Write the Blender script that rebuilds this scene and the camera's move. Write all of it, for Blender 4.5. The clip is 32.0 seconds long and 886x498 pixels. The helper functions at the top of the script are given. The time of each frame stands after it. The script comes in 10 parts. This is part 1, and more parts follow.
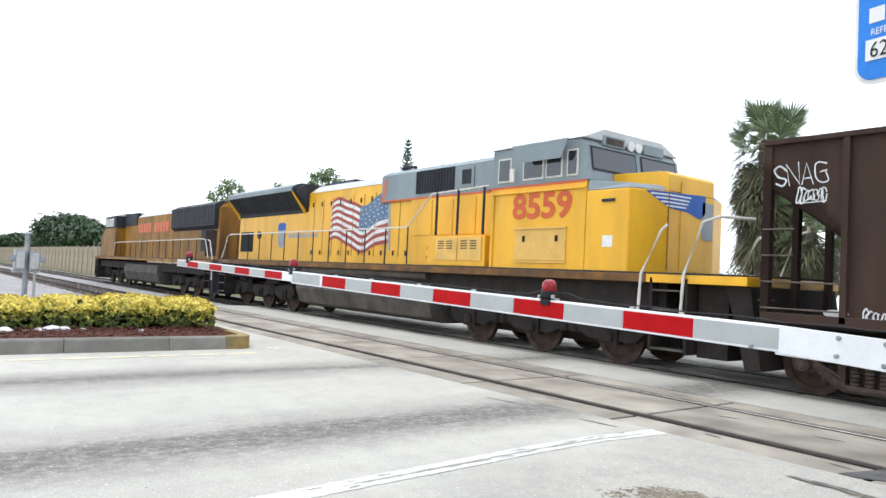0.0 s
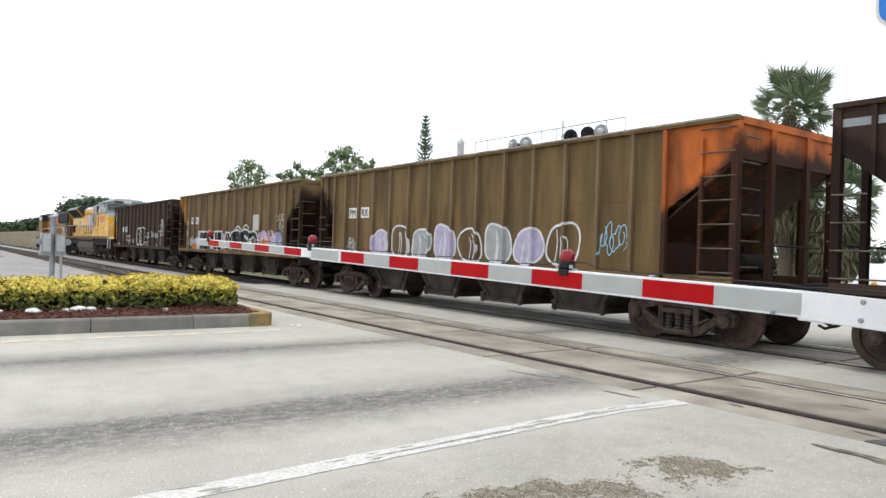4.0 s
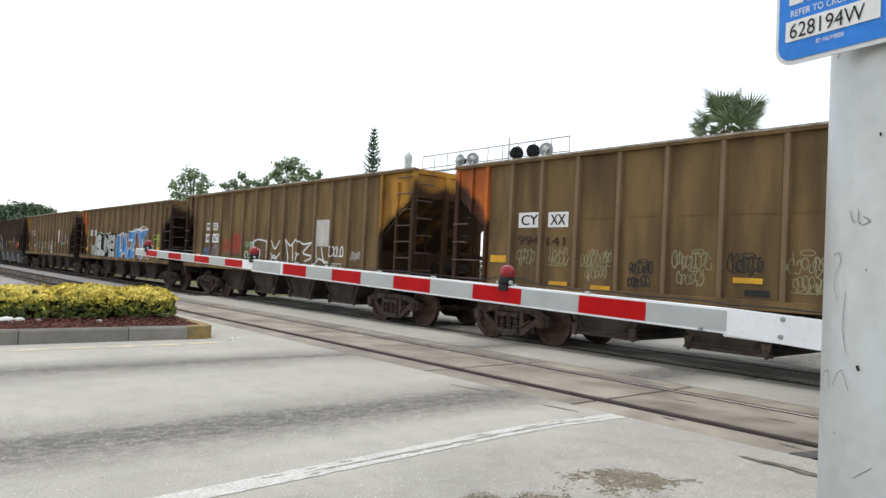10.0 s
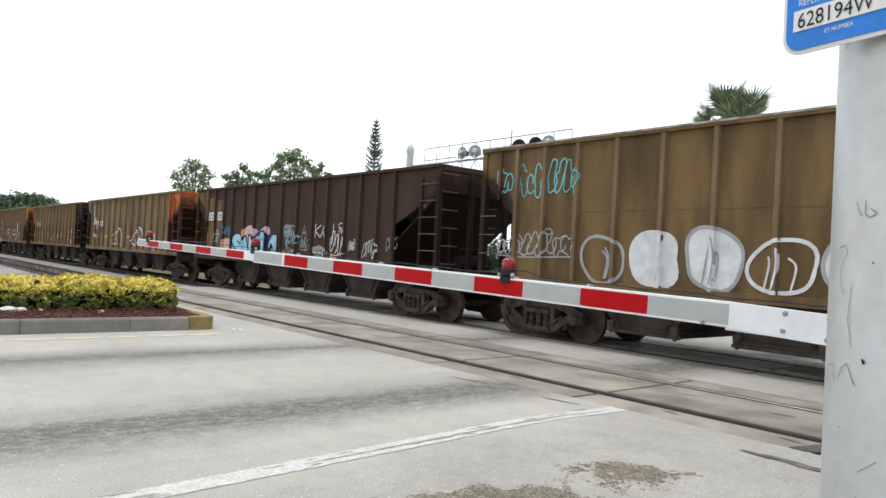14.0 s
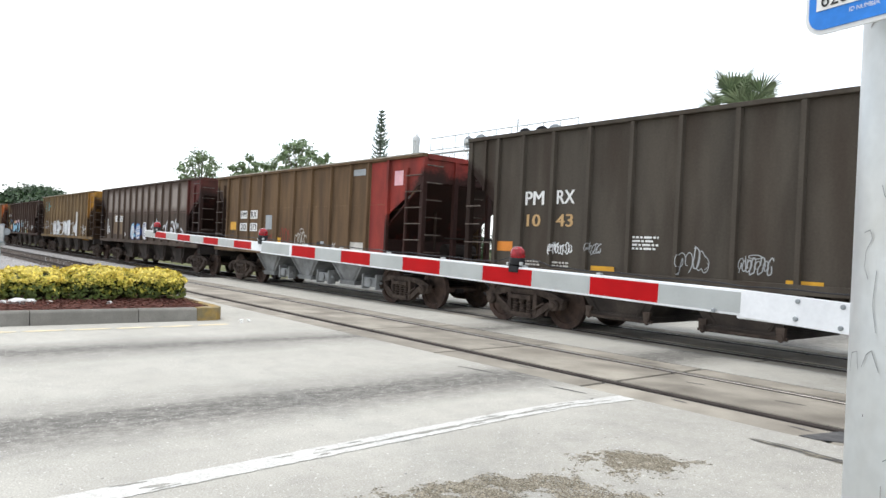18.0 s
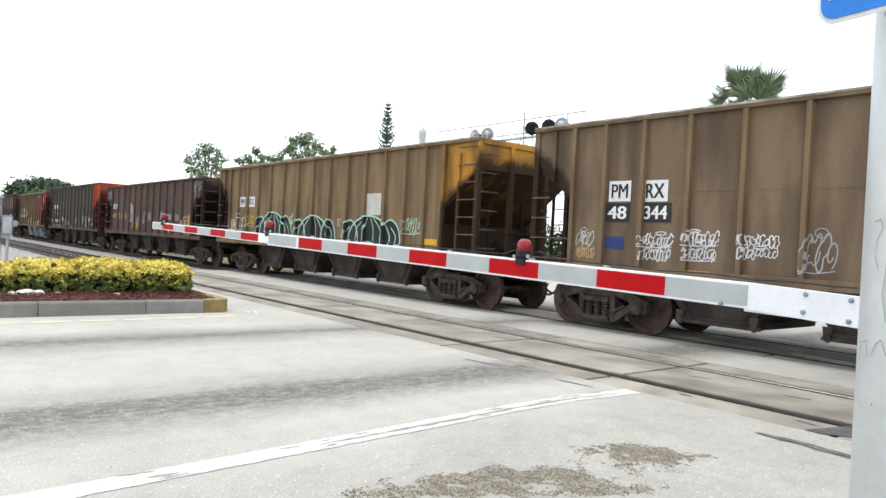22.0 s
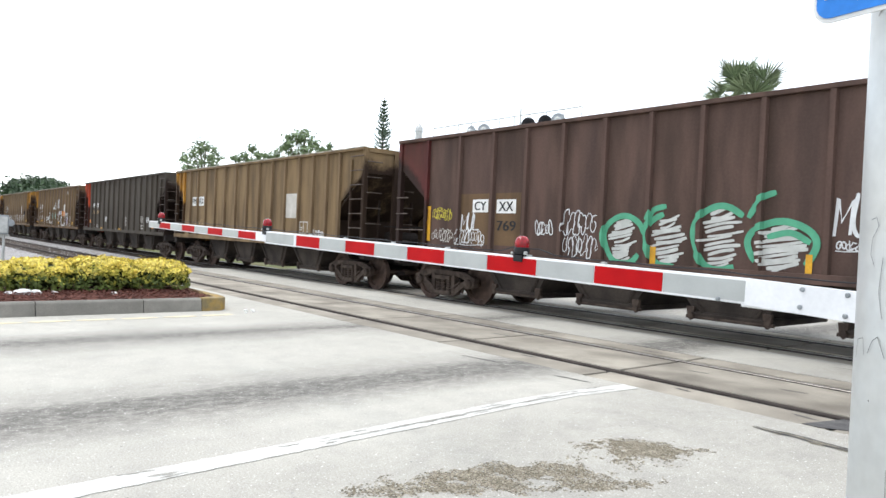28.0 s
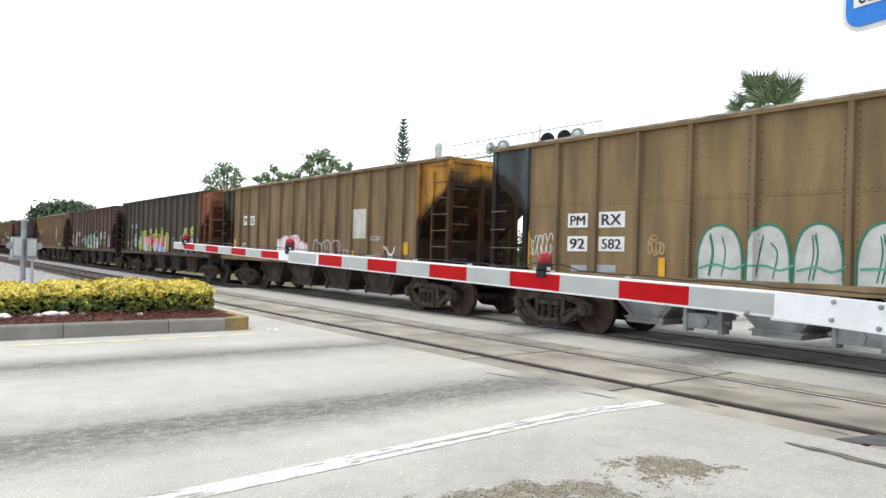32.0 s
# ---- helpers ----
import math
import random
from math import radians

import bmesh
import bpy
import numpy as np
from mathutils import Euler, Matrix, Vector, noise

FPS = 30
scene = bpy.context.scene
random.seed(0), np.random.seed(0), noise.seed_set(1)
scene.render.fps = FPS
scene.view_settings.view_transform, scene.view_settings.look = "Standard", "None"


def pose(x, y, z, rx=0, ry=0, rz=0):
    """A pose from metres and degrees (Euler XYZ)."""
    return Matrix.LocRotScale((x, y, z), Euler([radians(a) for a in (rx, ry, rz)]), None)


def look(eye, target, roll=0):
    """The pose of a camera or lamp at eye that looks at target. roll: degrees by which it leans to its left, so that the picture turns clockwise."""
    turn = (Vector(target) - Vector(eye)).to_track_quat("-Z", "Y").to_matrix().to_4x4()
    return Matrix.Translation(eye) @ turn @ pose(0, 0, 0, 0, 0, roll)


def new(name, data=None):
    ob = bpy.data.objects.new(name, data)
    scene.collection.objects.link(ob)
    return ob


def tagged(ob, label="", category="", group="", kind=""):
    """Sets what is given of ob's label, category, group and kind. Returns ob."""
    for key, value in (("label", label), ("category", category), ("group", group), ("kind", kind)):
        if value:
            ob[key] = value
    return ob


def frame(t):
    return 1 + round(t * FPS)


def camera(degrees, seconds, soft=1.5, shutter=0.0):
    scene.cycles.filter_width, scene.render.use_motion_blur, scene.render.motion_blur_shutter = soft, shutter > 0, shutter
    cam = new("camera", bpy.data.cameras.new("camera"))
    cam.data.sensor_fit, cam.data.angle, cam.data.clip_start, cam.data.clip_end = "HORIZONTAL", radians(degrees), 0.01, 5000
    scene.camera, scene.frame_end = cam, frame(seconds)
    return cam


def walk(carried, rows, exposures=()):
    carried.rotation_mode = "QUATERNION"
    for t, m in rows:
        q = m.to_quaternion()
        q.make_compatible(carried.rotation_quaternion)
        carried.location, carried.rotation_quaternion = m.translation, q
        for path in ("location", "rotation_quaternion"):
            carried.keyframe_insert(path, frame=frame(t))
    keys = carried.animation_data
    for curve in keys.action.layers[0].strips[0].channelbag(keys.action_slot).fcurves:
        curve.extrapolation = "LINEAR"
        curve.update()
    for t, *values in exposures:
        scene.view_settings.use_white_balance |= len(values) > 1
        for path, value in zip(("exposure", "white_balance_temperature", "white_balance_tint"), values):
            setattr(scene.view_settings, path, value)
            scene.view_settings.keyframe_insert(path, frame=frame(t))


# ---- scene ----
cam = camera(64.40, 32.0, soft=1.5)
PATH = [
    (0, (4.319, -7.460, 1.468), (2.733, -6.244, 1.542), 2.81),
    (0.5, (4.310, -7.469, 1.476), (2.671, -6.323, 1.529), 2.87),
    (1, (4.326, -7.487, 1.463), (2.698, -6.327, 1.521), 2.23),
    (1.5, (4.322, -7.450, 1.470), (2.669, -6.325, 1.508), 2.17),
    (2, (4.314, -7.476, 1.457), (2.688, -6.313, 1.476), 1.90),
    (2.5, (4.295, -7.480, 1.468), (2.655, -6.335, 1.474), 1.45),
    (4.5, (4.327, -7.418, 1.436), (2.734, -6.210, 1.430), 2.15),
    (5, (4.333, -7.415, 1.430), (2.795, -6.137, 1.394), 2.73),
    (5.5, (4.328, -7.418, 1.438), (2.787, -6.143, 1.447), 1.57),
    (6, (4.317, -7.417, 1.447), (2.769, -6.151, 1.481), 1.75),
    (6.5, (4.332, -7.415, 1.462), (2.800, -6.131, 1.539), 1.30),
    (7, (4.354, -7.441, 1.454), (2.805, -6.177, 1.525), 2.00),
    (7.5, (4.364, -7.434, 1.451), (2.835, -6.145, 1.498), 2.81),
    (8, (4.365, -7.431, 1.452), (2.877, -6.096, 1.507), 3.25),
    (8.5, (4.362, -7.429, 1.457), (2.868, -6.101, 1.524), 3.57),
    (9, (4.359, -7.432, 1.456), (2.851, -6.121, 1.533), 3.23),
    (9.5, (4.355, -7.434, 1.451), (2.828, -6.145, 1.513), 3.34),
    (10, (4.358, -7.430, 1.450), (2.831, -6.139, 1.499), 2.61),
    (10.5, (4.360, -7.422, 1.448), (2.848, -6.113, 1.490), 2.59),
    (11, (4.362, -7.423, 1.448), (2.853, -6.112, 1.495), 2.92),
    (11.5, (4.357, -7.425, 1.447), (2.836, -6.127, 1.483), 3.19),
    (12, (4.356, -7.423, 1.445), (2.836, -6.123, 1.474), 3.05),
    (12.5, (4.353, -7.425, 1.444), (2.833, -6.126, 1.474), 2.95),
    (13, (4.356, -7.425, 1.445), (2.832, -6.130, 1.469), 2.67),
    (13.5, (4.355, -7.424, 1.447), (2.831, -6.129, 1.476), 2.93),
    (15.5, (4.334, -7.431, 1.447), (2.781, -6.171, 1.462), 2.52),
    (16, (4.332, -7.427, 1.443), (2.782, -6.163, 1.442), 2.58),
    (16.5, (4.331, -7.422, 1.442), (2.785, -6.153, 1.438), 2.77),
    (17, (4.331, -7.425, 1.440), (2.789, -6.152, 1.433), 2.65),
    (17.5, (4.332, -7.422, 1.443), (2.793, -6.144, 1.437), 2.50),
    (18, (4.330, -7.422, 1.443), (2.790, -6.146, 1.441), 2.65),
    (18.5, (4.332, -7.421, 1.442), (2.798, -6.138, 1.439), 2.45),
    (19, (4.334, -7.421, 1.440), (2.801, -6.138, 1.424), 2.76),
    (19.5, (4.336, -7.424, 1.438), (2.807, -6.135, 1.416), 2.65),
    (20, (4.335, -7.422, 1.442), (2.789, -6.155, 1.435), 2.34),
    (20.5, (4.339, -7.423, 1.440), (2.780, -6.169, 1.427), 2.46),
    (21, (4.338, -7.426, 1.437), (2.776, -6.176, 1.423), 2.66),
    (21.5, (4.333, -7.424, 1.439), (2.778, -6.166, 1.423), 2.82),
    (22, (4.330, -7.429, 1.435), (2.780, -6.165, 1.414), 2.87),
    (22.5, (4.334, -7.431, 1.439), (2.790, -6.160, 1.414), 2.83),
    (23, (4.336, -7.432, 1.439), (2.793, -6.160, 1.414), 2.65),
    (23.5, (4.336, -7.437, 1.434), (2.787, -6.173, 1.410), 3.17),
    (24, (4.333, -7.431, 1.438), (2.786, -6.164, 1.412), 2.90),
    (24.5, (4.334, -7.432, 1.438), (2.787, -6.165, 1.417), 2.71),
    (25, (4.337, -7.434, 1.440), (2.795, -6.161, 1.423), 2.72),
    (25.5, (4.337, -7.434, 1.439), (2.792, -6.164, 1.409), 2.59),
    (27.5, (4.335, -7.436, 1.438), (2.779, -6.179, 1.418), 2.37),
    (28, (4.332, -7.436, 1.441), (2.787, -6.165, 1.410), 2.47),
    (28.5, (4.328, -7.438, 1.439), (2.778, -6.175, 1.403), 2.53),
    (29, (4.321, -7.432, 1.436), (2.774, -6.166, 1.403), 2.45),
    (29.5, (4.314, -7.423, 1.441), (2.761, -6.163, 1.421), 1.89),
    (30, (4.315, -7.432, 1.439), (2.742, -6.196, 1.444), 1.86),
    (30.5, (4.308, -7.423, 1.437), (2.727, -6.199, 1.438), 1.74),
    (31, (4.311, -7.429, 1.436), (2.726, -6.209, 1.432), 1.81),
    (31.5, (4.311, -7.433, 1.439), (2.726, -6.214, 1.442), 1.70),
    (32, (4.321, -7.437, 1.443), (2.738, -6.214, 1.457), 1.59),
]
EXPOSURE = [(0.0, 0.35, 6180, 10), (1.0, 0.12, 6380, 10), (2.0, -0.02, 6500, 10), (2.5, -0.02, 6500, 10), (5.0, 0.14, 6500, 10), (6.0, 0.22, 6500, 10), (7.0, -0.10, 6500, 10), (8.0, -0.22, 6500, 10), (9.0, -0.18, 6500, 10), (11.0, -0.11, 6500, 10), (12.0, -0.02, 6500, 10), (13.0, -0.08, 6500, 10), (15.5, 0.02, 6500, 10), (16.0, 0.08, 6450, 10), (18.0, 0.24, 6400, 10), (20.0, 0.30, 6380, 10), (24.0, 0.34, 6350, 10), (29.0, 0.42, 6320, 10), (31.0, 0.36, 6420, 10), (32.0, 0.24, 6420, 10)]
walk(cam, [(t, look(eye, target, roll)) for t, eye, target, roll in PATH], EXPOSURE)

# ---- light: a bright overcast sky with a weak, wide sun ----
world = bpy.data.worlds.new("overcast_sky")
scene.world = world
world.use_nodes = True
wn, wl = world.node_tree.nodes, world.node_tree.links
wn.clear()
SUN_ELEV, SUN_TURN = radians(71.5), radians(243)
sky = wn.new("ShaderNodeTexSky")
sky.sky_type = "NISHITA"
sky.sun_disc = False
sky.sun_elevation, sky.sun_rotation = SUN_ELEV, SUN_TURN
bg_sky = wn.new("ShaderNodeBackground")
bg_sky.inputs["Strength"].default_value = 0.06
bg_cloud = wn.new("ShaderNodeBackground")
bg_cloud.inputs["Color"].default_value = (0.97, 0.985, 1.0, 1)
bg_cloud.inputs["Strength"].default_value = 1.2
add = wn.new("ShaderNodeAddShader")
wout = wn.new("ShaderNodeOutputWorld")
wl.new(sky.outputs[0], bg_sky.inputs["Color"])
wl.new(bg_sky.outputs[0], add.inputs[0])
wl.new(bg_cloud.outputs[0], add.inputs[1])
wl.new(add.outputs[0], wout.inputs["Surface"])

sun = new("sun", bpy.data.lights.new("sun", "SUN"))
sun.data.energy, sun.data.angle, sun.data.color = 1.3, radians(14), (1.0, 0.95, 0.87)
sun.matrix_world = look((-6, -3, 20), (0, 0, 0))


# ---- materials ----
def mat(name, col, col2=None, scale=2.0, rough=0.75, metal=0.0, bump=0.25, fine=60.0, streak=1.0, var=0.10, lo=0.35, hi=0.65,
        dirt=None, dirt_scale=0.8, dirt_amount=0.5, glow=0.0, vary=0.0, spec=0.2, island=False):
    m = bpy.data.materials.new(name)
    m.use_nodes = True
    n, l = m.node_tree.nodes, m.node_tree.links
    b = n["Principled BSDF"]
    tc = n.new("ShaderNodeTexCoord")
    mp = n.new("ShaderNodeMapping")
    mp.inputs["Scale"].default_value = (1, 1, 1 / streak)
    l.new(tc.outputs["Object"], mp.inputs["Vector"])

    def noise_tex(sc, detail, vec):
        t = n.new("ShaderNodeTexNoise")
        t.inputs["Scale"].default_value, t.inputs["Detail"].default_value = sc, detail
        l.new(vec, t.inputs["Vector"])
        return t.outputs["Fac"]

    def ranged(value, a, c, d0, d1):
        r = n.new("ShaderNodeMapRange")
        r.inputs["From Min"].default_value, r.inputs["From Max"].default_value = a, c
        r.inputs["To Min"].default_value, r.inputs["To Max"].default_value = d0, d1
        l.new(value, r.inputs["Value"])
        return r.outputs["Result"]

    def mixed(fac, a, c, kind="MIX"):
        x = n.new("ShaderNodeMix")
        x.data_type, x.blend_type = "RGBA", kind
        for sock, v in ((x.inputs[0], fac), (x.inputs[6], a), (x.inputs[7], c)):
            if hasattr(v, "links"):
                l.new(v, sock)
            elif isinstance(v, tuple):
                sock.default_value = (*v[:3], 1)
            else:
                sock.default_value = v
        return x.outputs[2]

    out = mixed(ranged(noise_tex(scale, 5, mp.outputs[0]), lo, hi, 0, 1), col, col2 or tuple(c * 0.75 for c in col))
    if dirt:
        out = mixed(ranged(noise_tex(dirt_scale, 6, mp.outputs[0]), 0.45, 0.75, 0, dirt_amount), out, dirt)
    grain = noise_tex(fine, 3, tc.outputs["Object"])
    hsv = n.new("ShaderNodeHueSaturation")
    l.new(out, hsv.inputs["Color"])
    l.new(ranged(grain, 0.3, 0.7, 1 - var, 1 + var), hsv.inputs["Value"])
    out = hsv.outputs[0]
    if vary:
        src = n.new("ShaderNodeNewGeometry").outputs["Random Per Island"] if island else n.new("ShaderNodeObjectInfo").outputs["Random"]
        h2 = n.new("ShaderNodeHueSaturation")
        l.new(out, h2.inputs["Color"])
        l.new(ranged(src, 0, 1, 1 - vary, 1 + vary), h2.inputs["Value"])
        out = h2.outputs[0]
    l.new(out, b.inputs["Base Color"])
    b.inputs["Roughness"].default_value, b.inputs["Metallic"].default_value = rough, metal
    b.inputs["Specular IOR Level"].default_value = spec
    if bump:
        bp = n.new("ShaderNodeBump")
        bp.inputs["Strength"].default_value, bp.inputs["Distance"].default_value = bump, 0.01
        l.new(grain, bp.inputs["Height"])
        l.new(bp.outputs[0], b.inputs["Normal"])
    if glow:
        b.inputs["Emission Color"].default_value, b.inputs["Emission Strength"].default_value = (*col, 1), glow
    return m


def leaf_mat(name, col, col2, vary=0.35):
    m = mat(name, col, col2, scale=0.9, rough=0.55, bump=0.0, vary=vary, island=True, spec=0.3)
    m.node_tree.nodes["Principled BSDF"].inputs["Subsurface Weight"].default_value = 0.0
    return m


def glass_mat(name, tint, rough=0.08):
    m = bpy.data.materials.new(name)
    m.use_nodes = True
    b = m.node_tree.nodes["Principled BSDF"]
    b.inputs["Base Color"].default_value = (*tint, 1)
    b.inputs["Roughness"].default_value = rough
    b.inputs["Specular IOR Level"].default_value = 0.8
    return m


M = {}
BODY = dict(rough=0.8, spec=0.14, bump=0.12, fine=26, streak=5.0, var=0.07, scale=2.6, dirt=(0.045, 0.030, 0.021), dirt_scale=1.3, dirt_amount=0.72)
M["tan"] = mat("tan_paint", (0.18, 0.117, 0.052), (0.125, 0.083, 0.039), **BODY)
M["khaki"] = mat("khaki_paint", (0.215, 0.148, 0.078), (0.16, 0.112, 0.063), **BODY)
M["taupe"] = mat("taupe_paint", (0.19, 0.135, 0.085), (0.14, 0.10, 0.066), **BODY)
M["mustard"] = mat("mustard_paint", (0.245, 0.170, 0.088), (0.19, 0.134, 0.072), **{**BODY, "dirt_amount": 0.45})
M["brown"] = mat("brown_paint", (0.145, 0.092, 0.05), (0.105, 0.068, 0.04), **BODY)
M["choc"] = mat("chocolate_paint", (0.060, 0.037, 0.028), (0.044, 0.028, 0.022), **BODY)
M["redbrown"] = mat("red_brown_paint", (0.108, 0.068, 0.055), (0.072, 0.048, 0.041), **BODY)
M["greybrown"] = mat("grey_brown_paint", (0.092, 0.067, 0.051), (0.054, 0.041, 0.033), **BODY)
M["charcoal"] = mat("charcoal_paint", (0.076, 0.065, 0.052), (0.057, 0.05, 0.041), **BODY)
M["black"] = mat("sooty_black_paint", (0.03, 0.026, 0.024), (0.02, 0.018, 0.017), **BODY)
ENDP = dict(rough=0.72, bump=0.2, fine=40, streak=3.0, scale=2.5, dirt=(0.05, 0.028, 0.018), dirt_scale=1.6, dirt_amount=0.85)
M["soot"] = mat("sooty_brown_steel", (0.034, 0.019, 0.013), (0.016, 0.011, 0.009), scale=1.5, rough=0.85, bump=0.3, fine=40)
M["rung"] = mat("worn_rung_steel", (0.125, 0.10, 0.085), (0.06, 0.045, 0.037), scale=6, rough=0.6, metal=0.2, bump=0.1)
M["rib_dusty"] = mat("dusty_rib_paint", (0.205, 0.143, 0.082), (0.135, 0.09, 0.052), **BODY)
M["dust"] = mat("pale_limestone_dust", (0.42, 0.39, 0.33), (0.20, 0.17, 0.13), scale=5, rough=0.9, bump=0.3, fine=50, lo=0.38, hi=0.62)
M["rubber"] = mat("dark_rubber_rail_seal", (0.03, 0.027, 0.026), (0.05, 0.046, 0.041), scale=3, rough=0.85, bump=0.4, fine=60, var=0.2, dirt=(0.18, 0.16, 0.135), dirt_scale=1.2, dirt_amount=0.3)
M["yellow_end"] = mat("ochre_yellow_paint", (0.50, 0.25, 0.035), (0.36, 0.17, 0.03), **ENDP)
M["orange_end"] = mat("orange_paint", (0.62, 0.16, 0.03), (0.42, 0.11, 0.026), **ENDP)
M["red_end"] = mat("red_orange_paint", (0.62, 0.085, 0.03), (0.42, 0.06, 0.025), **ENDP)
M["dullred_end"] = mat("dull_red_paint", (0.27, 0.04, 0.03), (0.18, 0.03, 0.026), **ENDP)
M["terra_end"] = mat("terracotta_paint", (0.34, 0.12, 0.055), (0.24, 0.085, 0.04), **ENDP)
M["darkred_end"] = mat("dark_red_paint", (0.115, 0.026, 0.023), (0.066, 0.02, 0.018), **ENDP)
M["under"] = mat("dark_underframe", (0.030, 0.024, 0.021), (0.018, 0.015, 0.013), scale=3, rough=0.85, bump=0.4, fine=30)
M["bay"] = mat("dusty_dark_hopper_steel", (0.062, 0.050, 0.042), (0.030, 0.025, 0.022), scale=2, rough=0.85, bump=0.3, fine=30)
M["greybay"] = mat("grey_hopper_paint", (0.26, 0.27, 0.27), (0.16, 0.165, 0.165), scale=3, rough=0.7, fine=30, dirt=(0.06, 0.05, 0.04))
M["rust"] = mat("rusty_cast_steel", (0.088, 0.066, 0.053), (0.038, 0.028, 0.023), scale=6, rough=0.85, bump=0.4, fine=40)
M["wheel"] = mat("rusty_wheel_steel", (0.095, 0.062, 0.048), (0.05, 0.035, 0.029), scale=5, rough=0.7, metal=0.2, bump=0.3, fine=30)
M["tread"] = mat("polished_rail_steel", (0.30, 0.285, 0.27), (0.18, 0.165, 0.15), scale=9, rough=0.46, metal=0.9, bump=0.05, fine=80)
M["railside"] = mat("rail_rust", (0.060, 0.050, 0.044), (0.04, 0.033, 0.029), scale=5, rough=0.9, bump=0.3)
M["white"] = mat("white_paint", (0.74, 0.74, 0.72), (0.62, 0.62, 0.60), scale=6, rough=0.6, bump=0.05, var=0.04)
M["offwhite"] = mat("dusty_white_paint", (0.52, 0.50, 0.46), (0.42, 0.40, 0.36), scale=4, rough=0.7, bump=0.05)
M["ink"] = mat("black_lettering", (0.02, 0.02, 0.02), (0.03, 0.03, 0.03), rough=0.6, bump=0.0)
M["yellowmark"] = mat("yellow_marking", (0.66, 0.36, 0.03), (0.5, 0.26, 0.03), scale=5, rough=0.55, bump=0.05)
M["greymark"] = mat("grey_marking", (0.33, 0.36, 0.38), (0.28, 0.30, 0.31), rough=0.6, bump=0.05)


def spray(name, c):
    M[name] = mat("spray_" + name, c, tuple(v * 0.8 for v in c), scale=5, rough=0.6, bump=0.05, fine=90, var=0.08)


for key, c in {"s_white": (0.68, 0.69, 0.69), "s_grey": (0.36, 0.37, 0.37), "s_teal": (0.16, 0.50, 0.52), "s_blue": (0.10, 0.28, 0.56),
               "s_sky": (0.34, 0.58, 0.72), "s_green": (0.10, 0.36, 0.22), "s_lime": (0.48, 0.66, 0.10), "s_tan": (0.52, 0.34, 0.16),
               "s_yellow": (0.55, 0.46, 0.06), "s_red": (0.55, 0.03, 0.04), "s_pink": (0.72, 0.42, 0.46), "s_black": (0.018, 0.018, 0.02),
               "s_peach": (0.62, 0.38, 0.24), "s_lav": (0.46, 0.42, 0.56), "s_orange": (0.62, 0.22, 0.04), "s_mint": (0.42, 0.62, 0.48),
               "s_pinkish": (0.58, 0.42, 0.44), "s_brown": (0.30, 0.155, 0.095), "s_sage": (0.42, 0.50, 0.40), "s_cream": (0.28, 0.255, 0.15), "s_olive": (0.30, 0.36, 0.07), "s_navy": (0.03, 0.05, 0.16), "s_pale": (0.52, 0.53, 0.50), "s_darkgreen": (0.05, 0.20, 0.13)}.items():
    spray(key, c)
M["slate"] = mat("faded_slate_paint", (0.075, 0.095, 0.105), (0.05, 0.065, 0.07), **BODY)
M["loco_yellow"] = mat("armour_yellow_paint", (0.80, 0.43, 0.018), (0.70, 0.365, 0.016), scale=1.2, rough=0.42, bump=0.08, fine=30, streak=3, var=0.05, dirt=(0.20, 0.11, 0.03), dirt_scale=1.5, dirt_amount=0.32, spec=0.4)
M["loco_dusty"] = mat("sooty_yellow_paint", (0.38, 0.18, 0.018), (0.17, 0.083, 0.016), scale=1.0, rough=0.55, bump=0.1, fine=30, streak=3, var=0.08, dirt=(0.10, 0.06, 0.025), dirt_scale=0.9, dirt_amount=0.75)
M["loco_grime"] = mat("grimy_sill_paint", (0.20, 0.10, 0.03), (0.09, 0.05, 0.025), scale=2.2, rough=0.65, bump=0.15, streak=1.0, dirt=(0.04, 0.03, 0.02), dirt_scale=2.5, dirt_amount=0.7)
M["loco_stripe"] = mat("faded_red_stripe", (0.36, 0.075, 0.065), (0.28, 0.06, 0.055), scale=4, rough=0.5, bump=0.02)
M["loco_grey"] = mat("harbour_grey_paint", (0.235, 0.275, 0.29), (0.19, 0.225, 0.24), scale=1.2, rough=0.5, bump=0.1, fine=30, streak=3)
M["loco_dark"] = mat("sooty_dark_grey", (0.034, 0.036, 0.042), (0.022, 0.024, 0.029), scale=2, rough=0.65, bump=0.3, fine=80)
M["loco_roof"] = mat("pale_roof_paint", (0.55, 0.56, 0.56), (0.42, 0.43, 0.43), scale=2, rough=0.5, bump=0.1)
M["loco_red"] = mat("faded_red_trim", (0.60, 0.125, 0.04), (0.52, 0.10, 0.035), rough=0.45, bump=0.02)
M["loco_blue"] = mat("blue_trim", (0.02, 0.11, 0.42), (0.02, 0.09, 0.34), rough=0.45, bump=0.02)
M["flag_blue"] = mat("faded_flag_blue", (0.10, 0.16, 0.25), (0.13, 0.20, 0.28), scale=3, rough=0.6, bump=0.02)
M["loco_end"] = mat("sooty_hood_end_paint", (0.24, 0.115, 0.025), (0.085, 0.045, 0.02), scale=1.1, rough=0.7, bump=0.1, streak=3)
M["loco_tank"] = mat("dusty_fuel_tank", (0.095, 0.083, 0.07), (0.05, 0.044, 0.038), scale=2, rough=0.7, bump=0.2)
M["loco_cream"] = mat("cream_panel_paint", (0.72, 0.45, 0.12), (0.58, 0.36, 0.10), scale=2, rough=0.5, bump=0.03)
M["glass"] = glass_mat("dark_cab_glass", (0.02, 0.025, 0.03))
